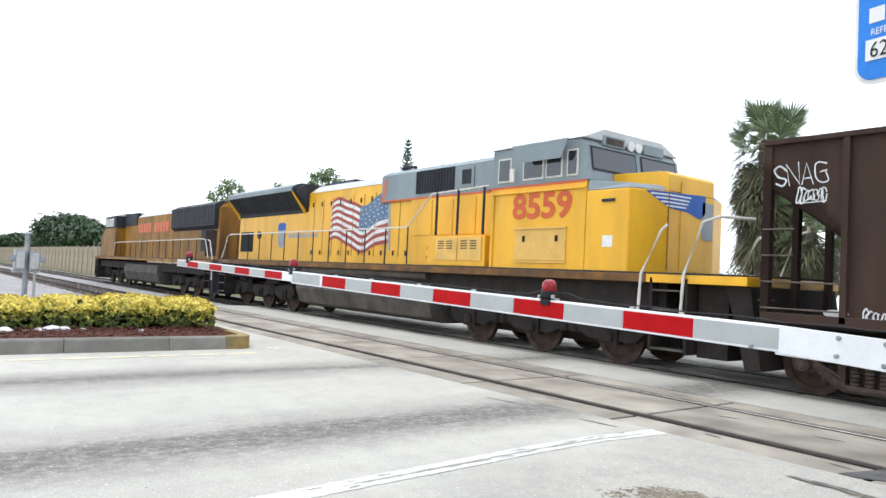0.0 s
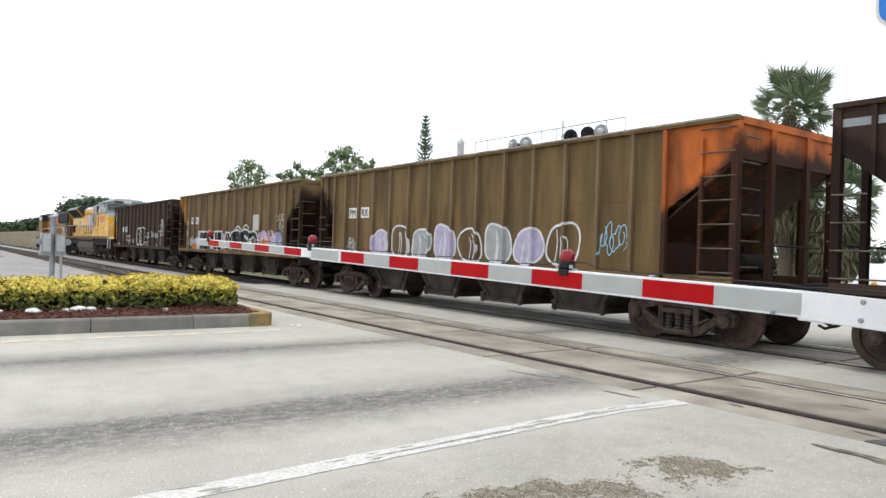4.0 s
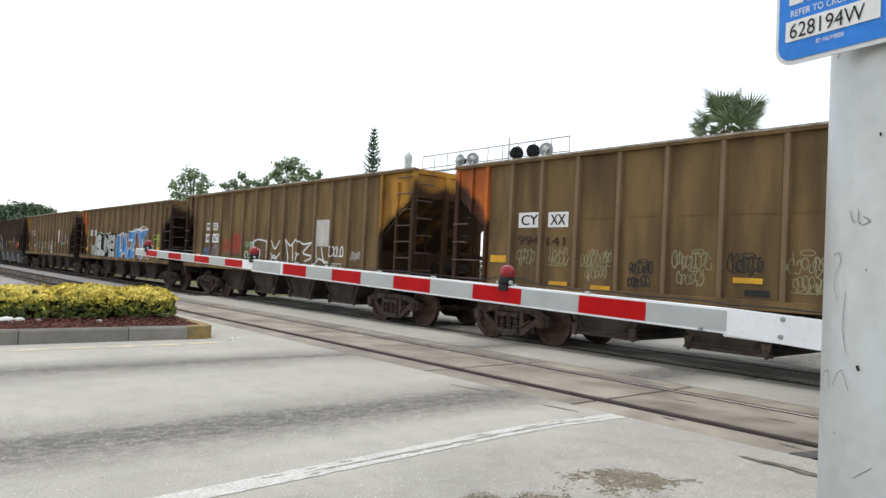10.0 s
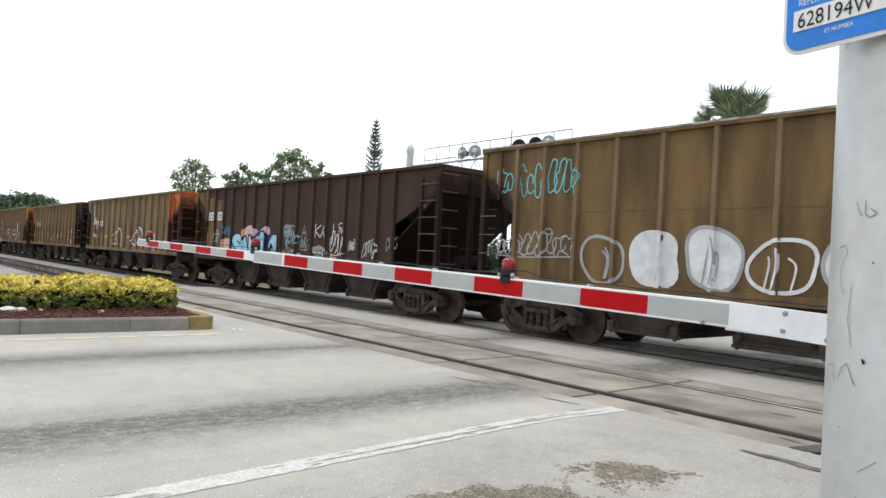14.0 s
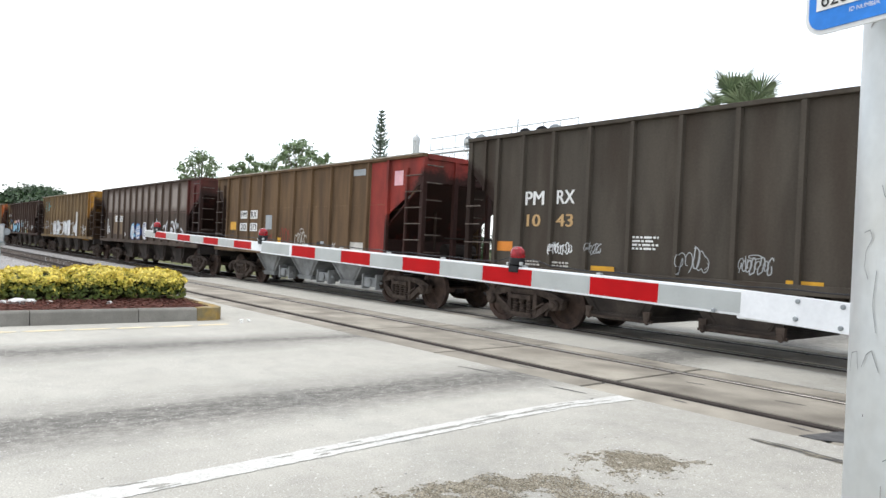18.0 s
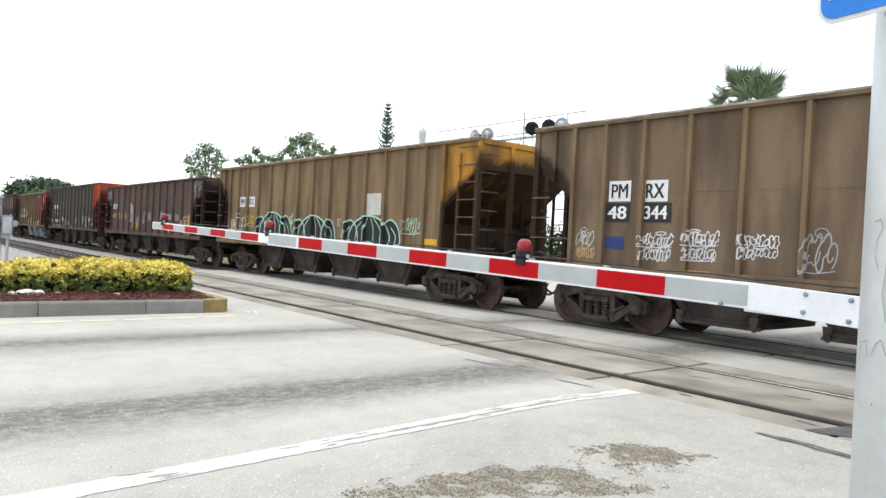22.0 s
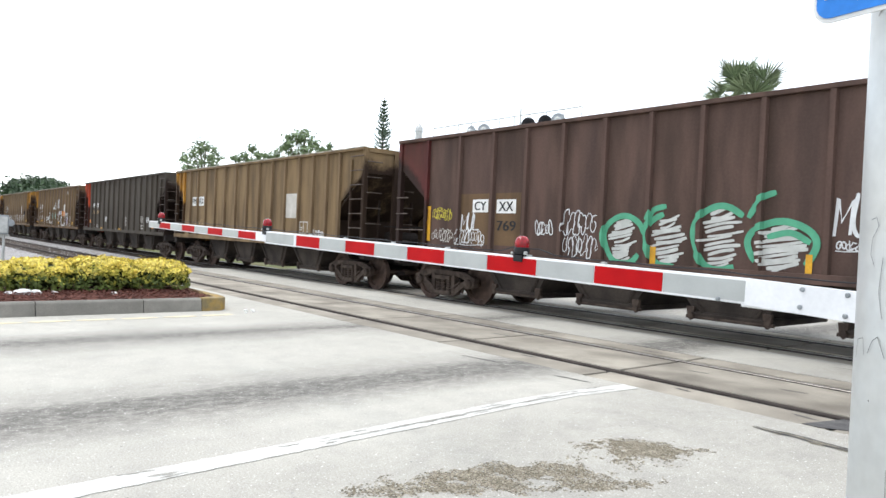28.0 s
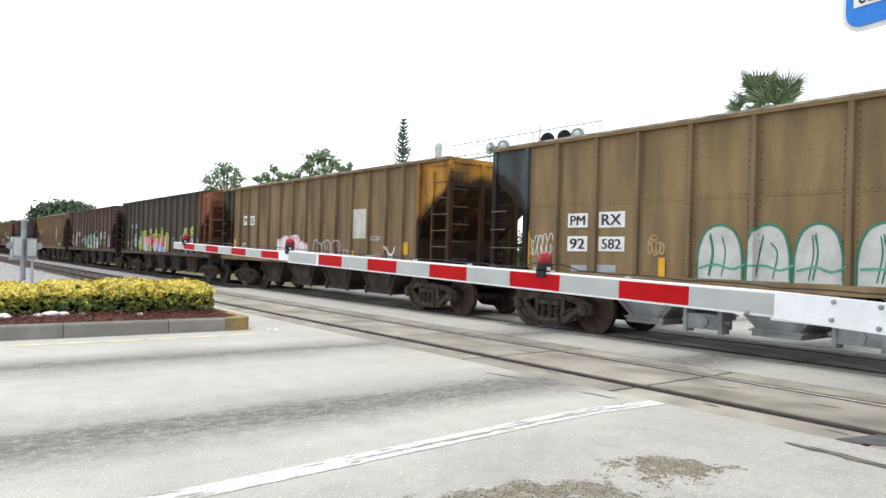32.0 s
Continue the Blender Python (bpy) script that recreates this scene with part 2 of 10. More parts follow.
M["rail_white"] = mat("handrail_white", (0.66, 0.64, 0.58), (0.5, 0.48, 0.42), scale=6, rough=0.55, bump=0.05)
M["arm_white"] = mat("gate_arm_white", (0.80, 0.81, 0.82), (0.70, 0.71, 0.72), scale=5, rough=0.45, bump=0.04, var=0.03)
M["arm_grey"] = mat("retroreflective_grey_sheet", (0.41, 0.427, 0.415), (0.37, 0.385, 0.375), scale=9, rough=0.4, bump=0.06, fine=250, var=0.05)
M["arm_red"] = mat("retroreflective_red_sheet", (0.43, 0.007, 0.009), (0.36, 0.006, 0.008), scale=7, rough=0.55, bump=0.06, fine=250, var=0.05, spec=0.08)
M["lens"] = mat("red_lens", (0.36, 0.004, 0.010), (0.12, 0.002, 0.005), scale=26, rough=0.16, bump=0.3, fine=120, glow=0.05, spec=0.45)
M["blackplastic"] = mat("black_plastic", (0.02, 0.02, 0.022), rough=0.5, bump=0.1)
M["steel"] = mat("galvanised_steel", (0.50, 0.51, 0.50), (0.40, 0.41, 0.40), scale=8, rough=0.45, metal=0.6, bump=0.1, fine=90)
M["pole"] = mat("weathered_aluminium_pole", (0.56, 0.585, 0.59), (0.42, 0.445, 0.445), scale=1.6, rough=0.42, metal=0.5, bump=0.03, fine=40, streak=1.6, var=0.05, dirt=(0.42, 0.395, 0.34), dirt_scale=5, dirt_amount=0.6)
M["pole_stain"] = mat("brown_mast_stain", (0.22, 0.205, 0.18), (0.30, 0.29, 0.27), scale=9, rough=0.7, bump=0.0, fine=60)
M["pole_dark"] = mat("grey_scratch", (0.20, 0.21, 0.21), (0.15, 0.16, 0.16), rough=0.7, bump=0.0)
M["sign_blue"] = mat("sign_blue", (0.03, 0.20, 0.62), (0.03, 0.18, 0.56), scale=6, rough=0.4, bump=0.03)
M["concrete"] = mat("crossing_concrete", (0.36, 0.33, 0.275), (0.25, 0.228, 0.19), scale=1.6, rough=0.9, bump=0.35, fine=70, var=0.12, vary=0.08, dirt=(0.13, 0.115, 0.095), dirt_scale=0.9, dirt_amount=0.8)
M["kerb"] = mat("kerb_concrete", (0.235, 0.225, 0.20), (0.17, 0.163, 0.145), scale=3, rough=0.9, bump=0.4, fine=60, vary=0.08, dirt=(0.16, 0.15, 0.13), dirt_scale=2)
M["kerb_yellow"] = mat("worn_yellow_kerb", (0.36, 0.24, 0.07), (0.19, 0.155, 0.085), scale=5, rough=0.85, bump=0.3, dirt=(0.25, 0.21, 0.15), dirt_scale=4, dirt_amount=0.8)
M["mulch"] = mat("red_mulch", (0.15, 0.062, 0.045), (0.08, 0.036, 0.03), scale=14, rough=0.95, bump=0.8, fine=50, var=0.3, vary=0.35, island=True)
M["soil"] = mat("dry_soil", (0.20, 0.13, 0.09), (0.12, 0.08, 0.06), scale=5, rough=0.95, bump=0.6)
M["ballast"] = mat("grey_ballast", (0.36, 0.35, 0.34), (0.23, 0.225, 0.22), scale=16, rough=0.95, bump=0.9, fine=26, var=0.3, dirt=(0.16, 0.13, 0.11), dirt_scale=0.5)
M["stones"] = mat("ballast_stones", (0.38, 0.37, 0.36), (0.28, 0.27, 0.26), scale=7, rough=0.9, bump=0.3, vary=0.4, island=True)
M["tie"] = mat("weathered_tie_wood", (0.10, 0.08, 0.065), (0.065, 0.052, 0.044), scale=4, rough=0.95, bump=0.5, vary=0.25)
M["grass"] = mat("dry_grass_ground", (0.10, 0.13, 0.045), (0.16, 0.14, 0.08), scale=0.5, rough=0.95, bump=0.7, fine=12, var=0.25)
M["line"] = mat("worn_white_line", (0.61, 0.61, 0.58), (0.50, 0.49, 0.455), scale=30, rough=0.85, bump=0.2, fine=90, lo=0.40, hi=0.62, var=0.16,
                dirt=(0.40, 0.39, 0.355), dirt_scale=7.0, dirt_amount=0.55)
M["yline"] = mat("worn_yellow_line", (0.64, 0.55, 0.36), (0.50, 0.45, 0.33), scale=7, rough=0.8, bump=0.2, lo=0.4, hi=0.65)
M["sand"] = mat("spilled_sand", (0.18, 0.158, 0.117), (0.27, 0.243, 0.19), scale=13, rough=0.95, bump=0.9, fine=90, var=0.3, vary=0.55, island=True)
# seal rubber blackened to paint in the shadow band beneath the train
M["under_train_shade"] = mat("shade_black_rail_seal", (0.014, 0.013, 0.012), (0.024, 0.021, 0.019), scale=2, rough=0.8, bump=0.4, fine=60, var=0.2)
M["worn"] = mat("bare_worn_road", (0.36, 0.35, 0.315), (0.29, 0.28, 0.25), scale=30, rough=0.92, bump=0.3, fine=90, var=0.2)
M["tar"] = mat("dark_patch", (0.115, 0.112, 0.11), (0.075, 0.074, 0.074), scale=7, rough=0.9, bump=0.5)
M["wallpanel"] = mat("beige_wall_panel", (0.40, 0.345, 0.25), (0.33, 0.285, 0.21), scale=1.2, rough=0.9, bump=0.3, fine=20, vary=0.06, dirt=(0.2, 0.17, 0.13), dirt_scale=0.6)
M["cabinet"] = mat("aluminium_cabinet", (0.33, 0.355, 0.37), (0.24, 0.26, 0.27), scale=4, rough=0.45, metal=0.4, bump=0.06)
M["bark"] = mat("grey_bark", (0.15, 0.12, 0.09), (0.09, 0.07, 0.055), scale=7, rough=0.95, bump=0.8, streak=4)
# leaf colour is paled: haze and glare over the far trees are mixed in
M["leaf"] = leaf_mat("tree_leaves", (0.21, 0.275, 0.145), (0.145, 0.20, 0.10))
M["leaf_dark"] = leaf_mat("dark_tree_leaves", (0.05, 0.085, 0.035), (0.03, 0.058, 0.026))
# near-black core colour stands for shade in the gaps of the hedge
M["hedge_core"] = mat("shade_dark_hedge_core", (0.035, 0.045, 0.012), (0.018, 0.024, 0.008), scale=30, rough=0.9, bump=0.8, fine=60, var=0.4)
# golden to green leaves; lit top and shaded foot are put into the colours
M["hedge_top"] = leaf_mat("lit_golden_shrub_leaves", (0.70, 0.56, 0.10), (0.54, 0.44, 0.07), vary=0.3)
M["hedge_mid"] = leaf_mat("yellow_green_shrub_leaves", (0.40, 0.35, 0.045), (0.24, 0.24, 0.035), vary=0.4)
M["hedge_low"] = leaf_mat("shaded_green_shrub_leaves", (0.115, 0.14, 0.024), (0.06, 0.085, 0.02), vary=0.4)
M["frond"] = leaf_mat("palm_fronds", (0.12, 0.17, 0.085), (0.20, 0.24, 0.14), vary=0.45)
M["deadfrond"] = leaf_mat("dead_palm_fronds", (0.13, 0.12, 0.065), (0.075, 0.078, 0.04), vary=0.4)
# needle colour lightened to carry the haze in front of the far pine
M["pine"] = leaf_mat("pine_needles", (0.19, 0.245, 0.19), (0.14, 0.19, 0.145), vary=0.3)
M["carwhite"] = mat("white_car_paint", (0.68, 0.69, 0.70), (0.62, 0.63, 0.64), rough=0.25, bump=0.0, spec=0.6)
M["carsilver"] = mat("silver_car_paint", (0.42, 0.43, 0.45), (0.36, 0.37, 0.39), rough=0.3, metal=0.4, bump=0.0, spec=0.6)
M["tyre"] = mat("tyre_rubber", (0.018, 0.018, 0.018), rough=0.9, bump=0.3)


def road_mat():
    m = mat("oil_stained_road", (0.45, 0.435, 0.385), (0.38, 0.367, 0.325), scale=0.55, rough=0.92, bump=0.05, fine=85, var=0.17,
            dirt=(0.27, 0.26, 0.24), dirt_scale=3.5, dirt_amount=0.35)
    n, l = m.node_tree.nodes, m.node_tree.links
    b = n["Principled BSDF"]
    src = b.inputs["Base Color"].links[0].from_socket
    tc = next(x for x in n if x.bl_idname == "ShaderNodeTexCoord")
    # two broad oil bands that run along the lane, with soft ragged edges
    sep = n.new("ShaderNodeSeparateXYZ")
    l.new(tc.outputs["Object"], sep.inputs[0])

    def tex(scale, detail, stretch, rough):
        mp = n.new("ShaderNodeMapping")
        mp.inputs["Scale"].default_value = (1.0, stretch, 1.0)
        l.new(tc.outputs["Object"], mp.inputs["Vector"])
        t = n.new("ShaderNodeTexNoise")
        t.inputs["Scale"].default_value, t.inputs["Detail"].default_value, t.inputs["Roughness"].default_value = scale, detail, rough
        l.new(mp.outputs[0], t.inputs["Vector"])
        return t.outputs["Fac"]

    def op(kind, a, c, d=None):
        x = n.new("ShaderNodeMath")
        x.operation = kind
        for sock, v in zip(x.inputs, (a, c, d)):
            if v is None:
                continue
            if hasattr(v, "links"):
                l.new(v, sock)
            else:
                sock.default_value = v
        return x.outputs[0]

    shifted = op("MULTIPLY_ADD", tex(0.9, 6, 0.3, 0.6), 0.7, sep.outputs["X"])
    rng = n.new("ShaderNodeMapRange")
    rng.inputs["From Min"].default_value, rng.inputs["From Max"].default_value = -9.5, 6.5
    l.new(shifted, rng.inputs["Value"])
    ramp = n.new("ShaderNodeValToRGB")
    e = ramp.color_ramp.elements
    e[0].position, e[0].color = 0.0, (0.0, 0, 0, 1)
    e[1].position, e[1].color = 1.0, (0.26, 0.26, 0.26, 1)
    # past x = 0.55 the ramp tones the shoulder darker too
    for x, v in ((-5.7, 0.0), (-5.05, 0.5), (-4.68, 1.0), (-4.38, 0.5), (-3.7, 0.03), (-2.2, 0.04), (-1.62, 0.36), (-1.32, 0.97), (-0.97, 1.0), (-0.66, 0.58), (-0.2, 0.04), (0.55, 0.08), (1.1, 0.26)):
        k = e.new((x + 9.5) / 16)
        k.color = (v, v, v, 1)
    l.new(rng.outputs[0], ramp.inputs[0])
    # ragged fine break-up of the stain, and long patches where it fades
    rag = n.new("ShaderNodeMapRange")
    rag.inputs["From Min"].default_value, rag.inputs["From Max"].default_value = 0.36, 0.56
    rag.inputs["To Min"].default_value, rag.inputs["To Max"].default_value = 0.34, 1.12
    l.new(tex(11.0, 12, 0.55, 0.85), rag.inputs["Value"])
    mx = n.new("ShaderNodeMix")
    mx.data_type = "RGBA"
    l.new(op("MULTIPLY", ramp.outputs[0], rag.outputs[0]), mx.inputs[0])
    l.new(src, mx.inputs[6])
    mx.inputs[7].default_value = (0.125, 0.119, 0.107, 1)
    out = mx.outputs[2]
    # pale stone chips and dark specks in the worn surface
    for scale, lo, hi, amount, colour in ((48.0, 0.655, 0.72, 0.85, (0.74, 0.73, 0.69, 1)), (24.0, 0.275, 0.22, 0.75, (0.15, 0.14, 0.125, 1)), (36.0, 0.31, 0.25, 0.7, (0.16, 0.15, 0.135, 1)), (120.0, 0.60, 0.72, 0.65, (0.64, 0.63, 0.59, 1)), (80.0, 0.38, 0.27, 0.6, (0.19, 0.18, 0.16, 1))):
        r = n.new("ShaderNodeMapRange")
        r.inputs["From Min"].default_value, r.inputs["From Max"].default_value = lo, hi
        r.inputs["To Min"].default_value, r.inputs["To Max"].default_value = 0.0, amount
        l.new(tex(scale, 2, 0.8, 0.5), r.inputs["Value"])
        x = n.new("ShaderNodeMix")
        x.data_type = "RGBA"
        l.new(r.outputs[0], x.inputs[0])
        l.new(out, x.inputs[6])
        x.inputs[7].default_value = colour
        out = x.outputs[2]
    l.new(out, b.inputs["Base Color"])
    return m


M["road"] = road_mat()


# ---- mesh helpers ----
class Geo:
    """Collects vertices and faces for one mesh."""

    def __init__(self):
        self.v, self.f, self.mi = [], [], []

    def add(self, vs, fs, mi=0):
        o = len(self.v)
        self.v += [tuple(p) for p in vs]
        self.f += [tuple(o + i for i in q) for q in fs]
        self.mi += [mi] * len(fs)
        return self

    def box(self, x0, x1, y0, y1, z0, z1, mi=0):
        vs = [(x, y, z) for x in (x0, x1) for y in (y0, y1) for z in (z0, z1)]
        return self.add(vs, [(0, 1, 3, 2), (4, 6, 7, 5), (0, 4, 5, 1), (2, 3, 7, 6), (0, 2, 6, 4), (1, 5, 7, 3)], mi)

    def prism(self, pts, axis, a, b, mi=0):
        """A polygon given in the two other axes (in order), drawn out along axis from a to b."""
        n = len(pts)

        def put(p, w):
            q = list(p)
            q.insert(axis, w)
            return q

        vs = [put(p, a) for p in pts] + [put(p, b) for p in pts]
        return self.add(vs, [tuple(range(n - 1, -1, -1)), tuple(range(n, 2 * n))] + [(i, (i + 1) % n, n + (i + 1) % n, n + i) for i in range(n)], mi)

    def tube(self, pts, r, n=8, mi=0, r2=None):
        pts = [Vector(p) for p in pts]
        rings = []
        for i, p in enumerate(pts):
            d = (pts[min(i + 1, len(pts) - 1)] - pts[max(i - 1, 0)]).normalized()
            u = d.orthogonal().normalized() if abs(d.z) > 0.9 else d.cross(Vector((0, 0, 1))).normalized()
            w = d.cross(u)
            rr = r if r2 is None else r + (r2 - r) * i / (len(pts) - 1)
            rings.append([p + (u * math.cos(k * 2 * math.pi / n) + w * math.sin(k * 2 * math.pi / n)) * rr for k in range(n)])
        vs = [q for ring in rings for q in ring]
        fs = [(i * n + k, i * n + (k + 1) % n, (i + 1) * n + (k + 1) % n, (i + 1) * n + k) for i in range(len(pts) - 1) for k in range(n)]
        fs += [tuple(range(n - 1, -1, -1)), tuple((len(pts) - 1) * n + k for k in range(n))]
        return self.add(vs, fs, mi)

    def lathe(self, prof, n=24, axis="z", at=(0, 0, 0), mi=0):
        """A profile of (radius, height) turned round an axis."""
        vs = []
        for r, h in prof:
            for k in range(n):
                a = 2 * math.pi * k / n
                c, s = r * math.cos(a), r * math.sin(a)
                p = (c, s, h) if axis == "z" else (c, h, s) if axis == "y" else (h, c, s)
                vs.append((p[0] + at[0], p[1] + at[1], p[2] + at[2]))
        fs = [(i * n + k, i * n + (k + 1) % n, (i + 1) * n + (k + 1) % n, (i + 1) * n + k) for i in range(len(prof) - 1) for k in range(n)]
        fs += [tuple(range(n - 1, -1, -1)), tuple((len(prof) - 1) * n + k for k in range(n))]
        return self.add(vs, fs, mi)

    def mesh(self, name, mats, bevel=0.0, smooth=False, recalc=True):
        me = bpy.data.meshes.new(name)
        me.from_pydata(self.v, [], self.f)
        for m in mats if isinstance(mats, (list, tuple)) else [mats]:
            me.materials.append(m)
        if any(self.mi):
            me.polygons.foreach_set("material_index", self.mi)
        if recalc or bevel:
            bm = bmesh.new()
            bm.from_mesh(me)
            if recalc:
                bmesh.ops.recalc_face_normals(bm, faces=bm.faces)
            if bevel:
                es = [e for e in bm.edges if len(e.link_faces) == 2 and e.calc_face_angle(0) > 0.5]
                bmesh.ops.bevel(bm, geom=es, offset=bevel, segments=2, profile=0.6, affect="EDGES", clamp_overlap=True)
            bm.to_mesh(me)
            bm.free()
        if smooth:
            me.shade_smooth()
            if smooth == "angle":
                me.set_sharp_from_angle(angle=radians(40))
        return me


def part(name, geo, material, parent=None, label="", at=None, bevel=0.0, smooth=False, recalc=True):
    """Links geometry (or a ready mesh) as one mesh object under a thing or a part."""
    me = geo if isinstance(geo, bpy.types.Mesh) else geo.mesh(name, material, bevel, smooth, recalc)
    ob = new(name, me)
    if parent is not None:
        ob.parent = parent
    if at is not None:
        ob.matrix_basis = at if isinstance(at, Matrix) else Matrix.Translation(at)
    if label:
        ob["label"] = label
    return ob


def thing(name, label, category, at=(0, 0, 0), group="", kind=""):
    ob = new(name)
    ob.empty_display_size = 0.2
    ob.matrix_basis = at if isinstance(at, Matrix) else Matrix.Translation(at)
    return tagged(ob, label, category, group, kind)


FONT_CACHE = {}


def letters(text, size, bold=0.0, squash=1.0, shear=0.0):
    """Flat letters as a bmesh in the x-z plane that faces -y, left foot at the origin."""
    key = (text, size, bold, squash, shear)
    if key not in FONT_CACHE:
        cu = bpy.data.curves.new("lettering", "FONT")
        cu.body, cu.size, cu.offset, cu.shear = text, size, bold, shear
        cu.resolution_u = 3
        ob = bpy.data.objects.new("lettering", cu)
        scene.collection.objects.link(ob)
        dg = bpy.context.evaluated_depsgraph_get()
        dg.update()
        me = bpy.data.meshes.new_from_object(ob.evaluated_get(dg))
        bpy.data.objects.remove(ob)
        bm = bmesh.new()
        bm.from_mesh(me)
        bpy.data.meshes.remove(me)
        for v in bm.verts:
            v.co = Vector((v.co.x * squash, 0, v.co.y))
        FONT_CACHE[key] = bm
    return FONT_CACHE[key].copy()


def text_part(name, text, size, material, parent, at, bold=0.0, squash=1.0, label="", rz=0.0):
    bm = letters(text, size, bold, squash)
    me = bpy.data.meshes.new(name)
    bm.to_mesh(me)
    bm.free()
    me.materials.append(material)
    return part(name, me, None, parent, label, at=pose(*at, 0, 0, rz))


# ---- ground, road and crossing ----
TRACK2 = 3.97
ground = part("ground", Geo().add([(-2500, -2500, -0.25), (2500, -2500, -0.25), (2500, 2500, -0.25), (-2500, 2500, -0.25)], [(0, 1, 2, 3)]), M["grass"], recalc=False)
tagged(ground, "flat dry grassy ground to the horizon", "ground", kind="structure")


def slab(name, x0, x1, y0, y1, label, material, z=0.0, deep=0.2, category="road"):
    g = Geo().box(x0, x1, y0, y1, z - deep, z)
    return tagged(part(name, g, material), label, category, kind="structure")


ROAD_W, ROAD_E = -20.5, 14.0
slab("road", ROAD_W, ROAD_E, -60, -1.285, "pale grey road with dark oil stains", M["road"])
slab("road_between_tracks", ROAD_W, ROAD_E, 1.29, TRACK2 - 1.29, "pale grey road strip between the two tracks", M["road"])
slab("road_beyond", ROAD_W, ROAD_E, TRACK2 + 1.29, 90, "pale grey road beyond the tracks", M["road"])
slab("lot_beyond", ROAD_E + 0.004, 70, 9, 80, "pale paved lot beyond the tracks", M["concrete"], z=-0.02, category="pavement")

for yt, nm in ((0.0, "near"), (TRACK2, "far")):
    sub = tagged(part("crossing_" + nm, Geo().box(ROAD_W, ROAD_E, yt - 1.28, yt + 1.285, -0.30, -0.06), M["tar"]), "concrete panel crossing set flush in the road", "crossing", kind="structure")
    q = 0.825 if nm == "near" else 0.93
    for row, (a, b) in enumerate(((-1.28, -q), (-1.41 + q, 1.41 - q), (q, 1.285))):
        x = -18.52 - 1.95
        while x < 12.0:
            w = (1.95 if x < -20 else 2.56) - 0.055
            part("panel", Geo().box(x, x + w, yt + a + 0.004, yt + b - (0.03 if row == 2 else 0.004), -0.055, -0.002 + 0.003 * random.random()), M["concrete"], sub, bevel=0.012)
            x += w + 0.055

    # rubber seals that fill the flangeways on both sides of each rail
    for s in (-1, 1):
        for a, b in ((0.755, q - 0.004), (1.414 - q, 0.655)):
            y0, y1 = sorted((s * a, s * b))
            # the far track's seals carry the train's shadow in their colour
            part("rail_seal", Geo().box(ROAD_W + 0.05, ROAD_E - 0.05, yt + y0, yt + y1, -0.055, -0.012), M["rubber" if nm == "near" else "under_train_shade"], sub, "dark rubber rail seal", bevel=0.006)

# rails: head, web and foot
PROFILE = ((-0.075, -0.17), (0.075, -0.17), (0.075, -0.155), (0.012, -0.135), (0.012, -0.045), (0.037, -0.035), (0.037, -0.004), (0.03, 0.004), (-0.03, 0.004), (-0.037, -0.004), (-0.037, -0.035), (-0.012, -0.045), (-0.012, -0.135), (-0.075, -0.155))
for yt in (0.0, TRACK2):
    for s in (-1, 1):
        g = Geo().prism([(y + yt + s * 0.705, z) for y, z in PROFILE], 0, -420, 120)
        ob = part("rail", g, [M["railside"], M["tread"]])
        for p in ob.data.polygons:
            if p.normal.z > 0.5 and p.center.z > -0.01 and (yt, s) != (0.0, -1):
                p.material_index = 1
        tagged(ob, "worn steel rail with a polished top", "rail", group="rails of the two tracks")

# ballast beds and ties beyond the road
for yt, nm in ((0.0, "near"), (TRACK2, "far")):
    for x0, x1 in ((-420, ROAD_W), (ROAD_E, 120)):
        prof = ((-2.6, -0.24), (-1.75, -0.1), (1.75, -0.1), (2.3, -0.24))
        bed = part("ballast_bed", Geo().prism([(y + yt, z + (0.004 if nm == "far" else 0)) for y, z in prof], 0, x0, x1), M["ballast"])
        tagged(bed, "grey crushed-stone ballast bed under the track", "ballast", kind="structure")
    tie_me = Geo().box(-0.115, 0.115, -1.28, 1.28, -0.19, -0.075).mesh("tie", M["tie"], bevel=0.015)
    holder = tagged(part("tie", tie_me, None, at=(ROAD_W - 0.4, yt, 0)), "weathered timber ties in the ballast", "tie", kind="structure")
    for k in range(1, 130):
        part("tie", tie_me, None, holder, at=(-0.56 * k, 0.02 * random.uniform(-1, 1), 0.006 * random.uniform(-1, 1)))
    g = Geo()
    for k in range(130, 600):
        x = ROAD_W - 0.4 - 0.56 * k
        g.box(x - 0.115, x + 0.115, yt - 1.28, yt + 1.28, -0.19, -0.075)
    tagged(part("far_ties", g, M["tie"], recalc=False), "distant timber ties in the ballast", "tie", kind="stuff")
rng = random.Random(5)
g = Geo()
for k in range(5200):
    x = ROAD_W - 0.15 - 34 * rng.random() ** 1.6
    y = rng.uniform(-3.4, TRACK2 - 1.9)
    r = rng.uniform(0.02, 0.05)
    z = -0.1 if abs(y) < 1.75 else -0.17
    vs = [(x + r * rng.uniform(0.6, 1.2) * a, y + r * rng.uniform(0.6, 1.2) * b, z + r * rng.uniform(0.5, 1) * c) for a, b, c in ((1, 0, 0), (-1, 0, 0), (0, 1, 0), (0, -1, 0), (0, 0, 1), (0, 0, -1))]
    g.add(vs, [(0, 2, 4), (2, 1, 4), (1, 3, 4), (3, 0, 4), (2, 0, 5), (1, 2, 5), (3, 1, 5), (0, 3, 5)])
tagged(part("ballast_stones", g, M["stones"], recalc=False), "loose grey crushed stones beside the track", "stones", kind="stuff")
slab("gravel_shoulder", -60, ROAD_W - 0.004, -30, -2.0, "pale gravel shoulder beside the track", M["ballast"], z=-0.14, deep=0.09, category="gravel")


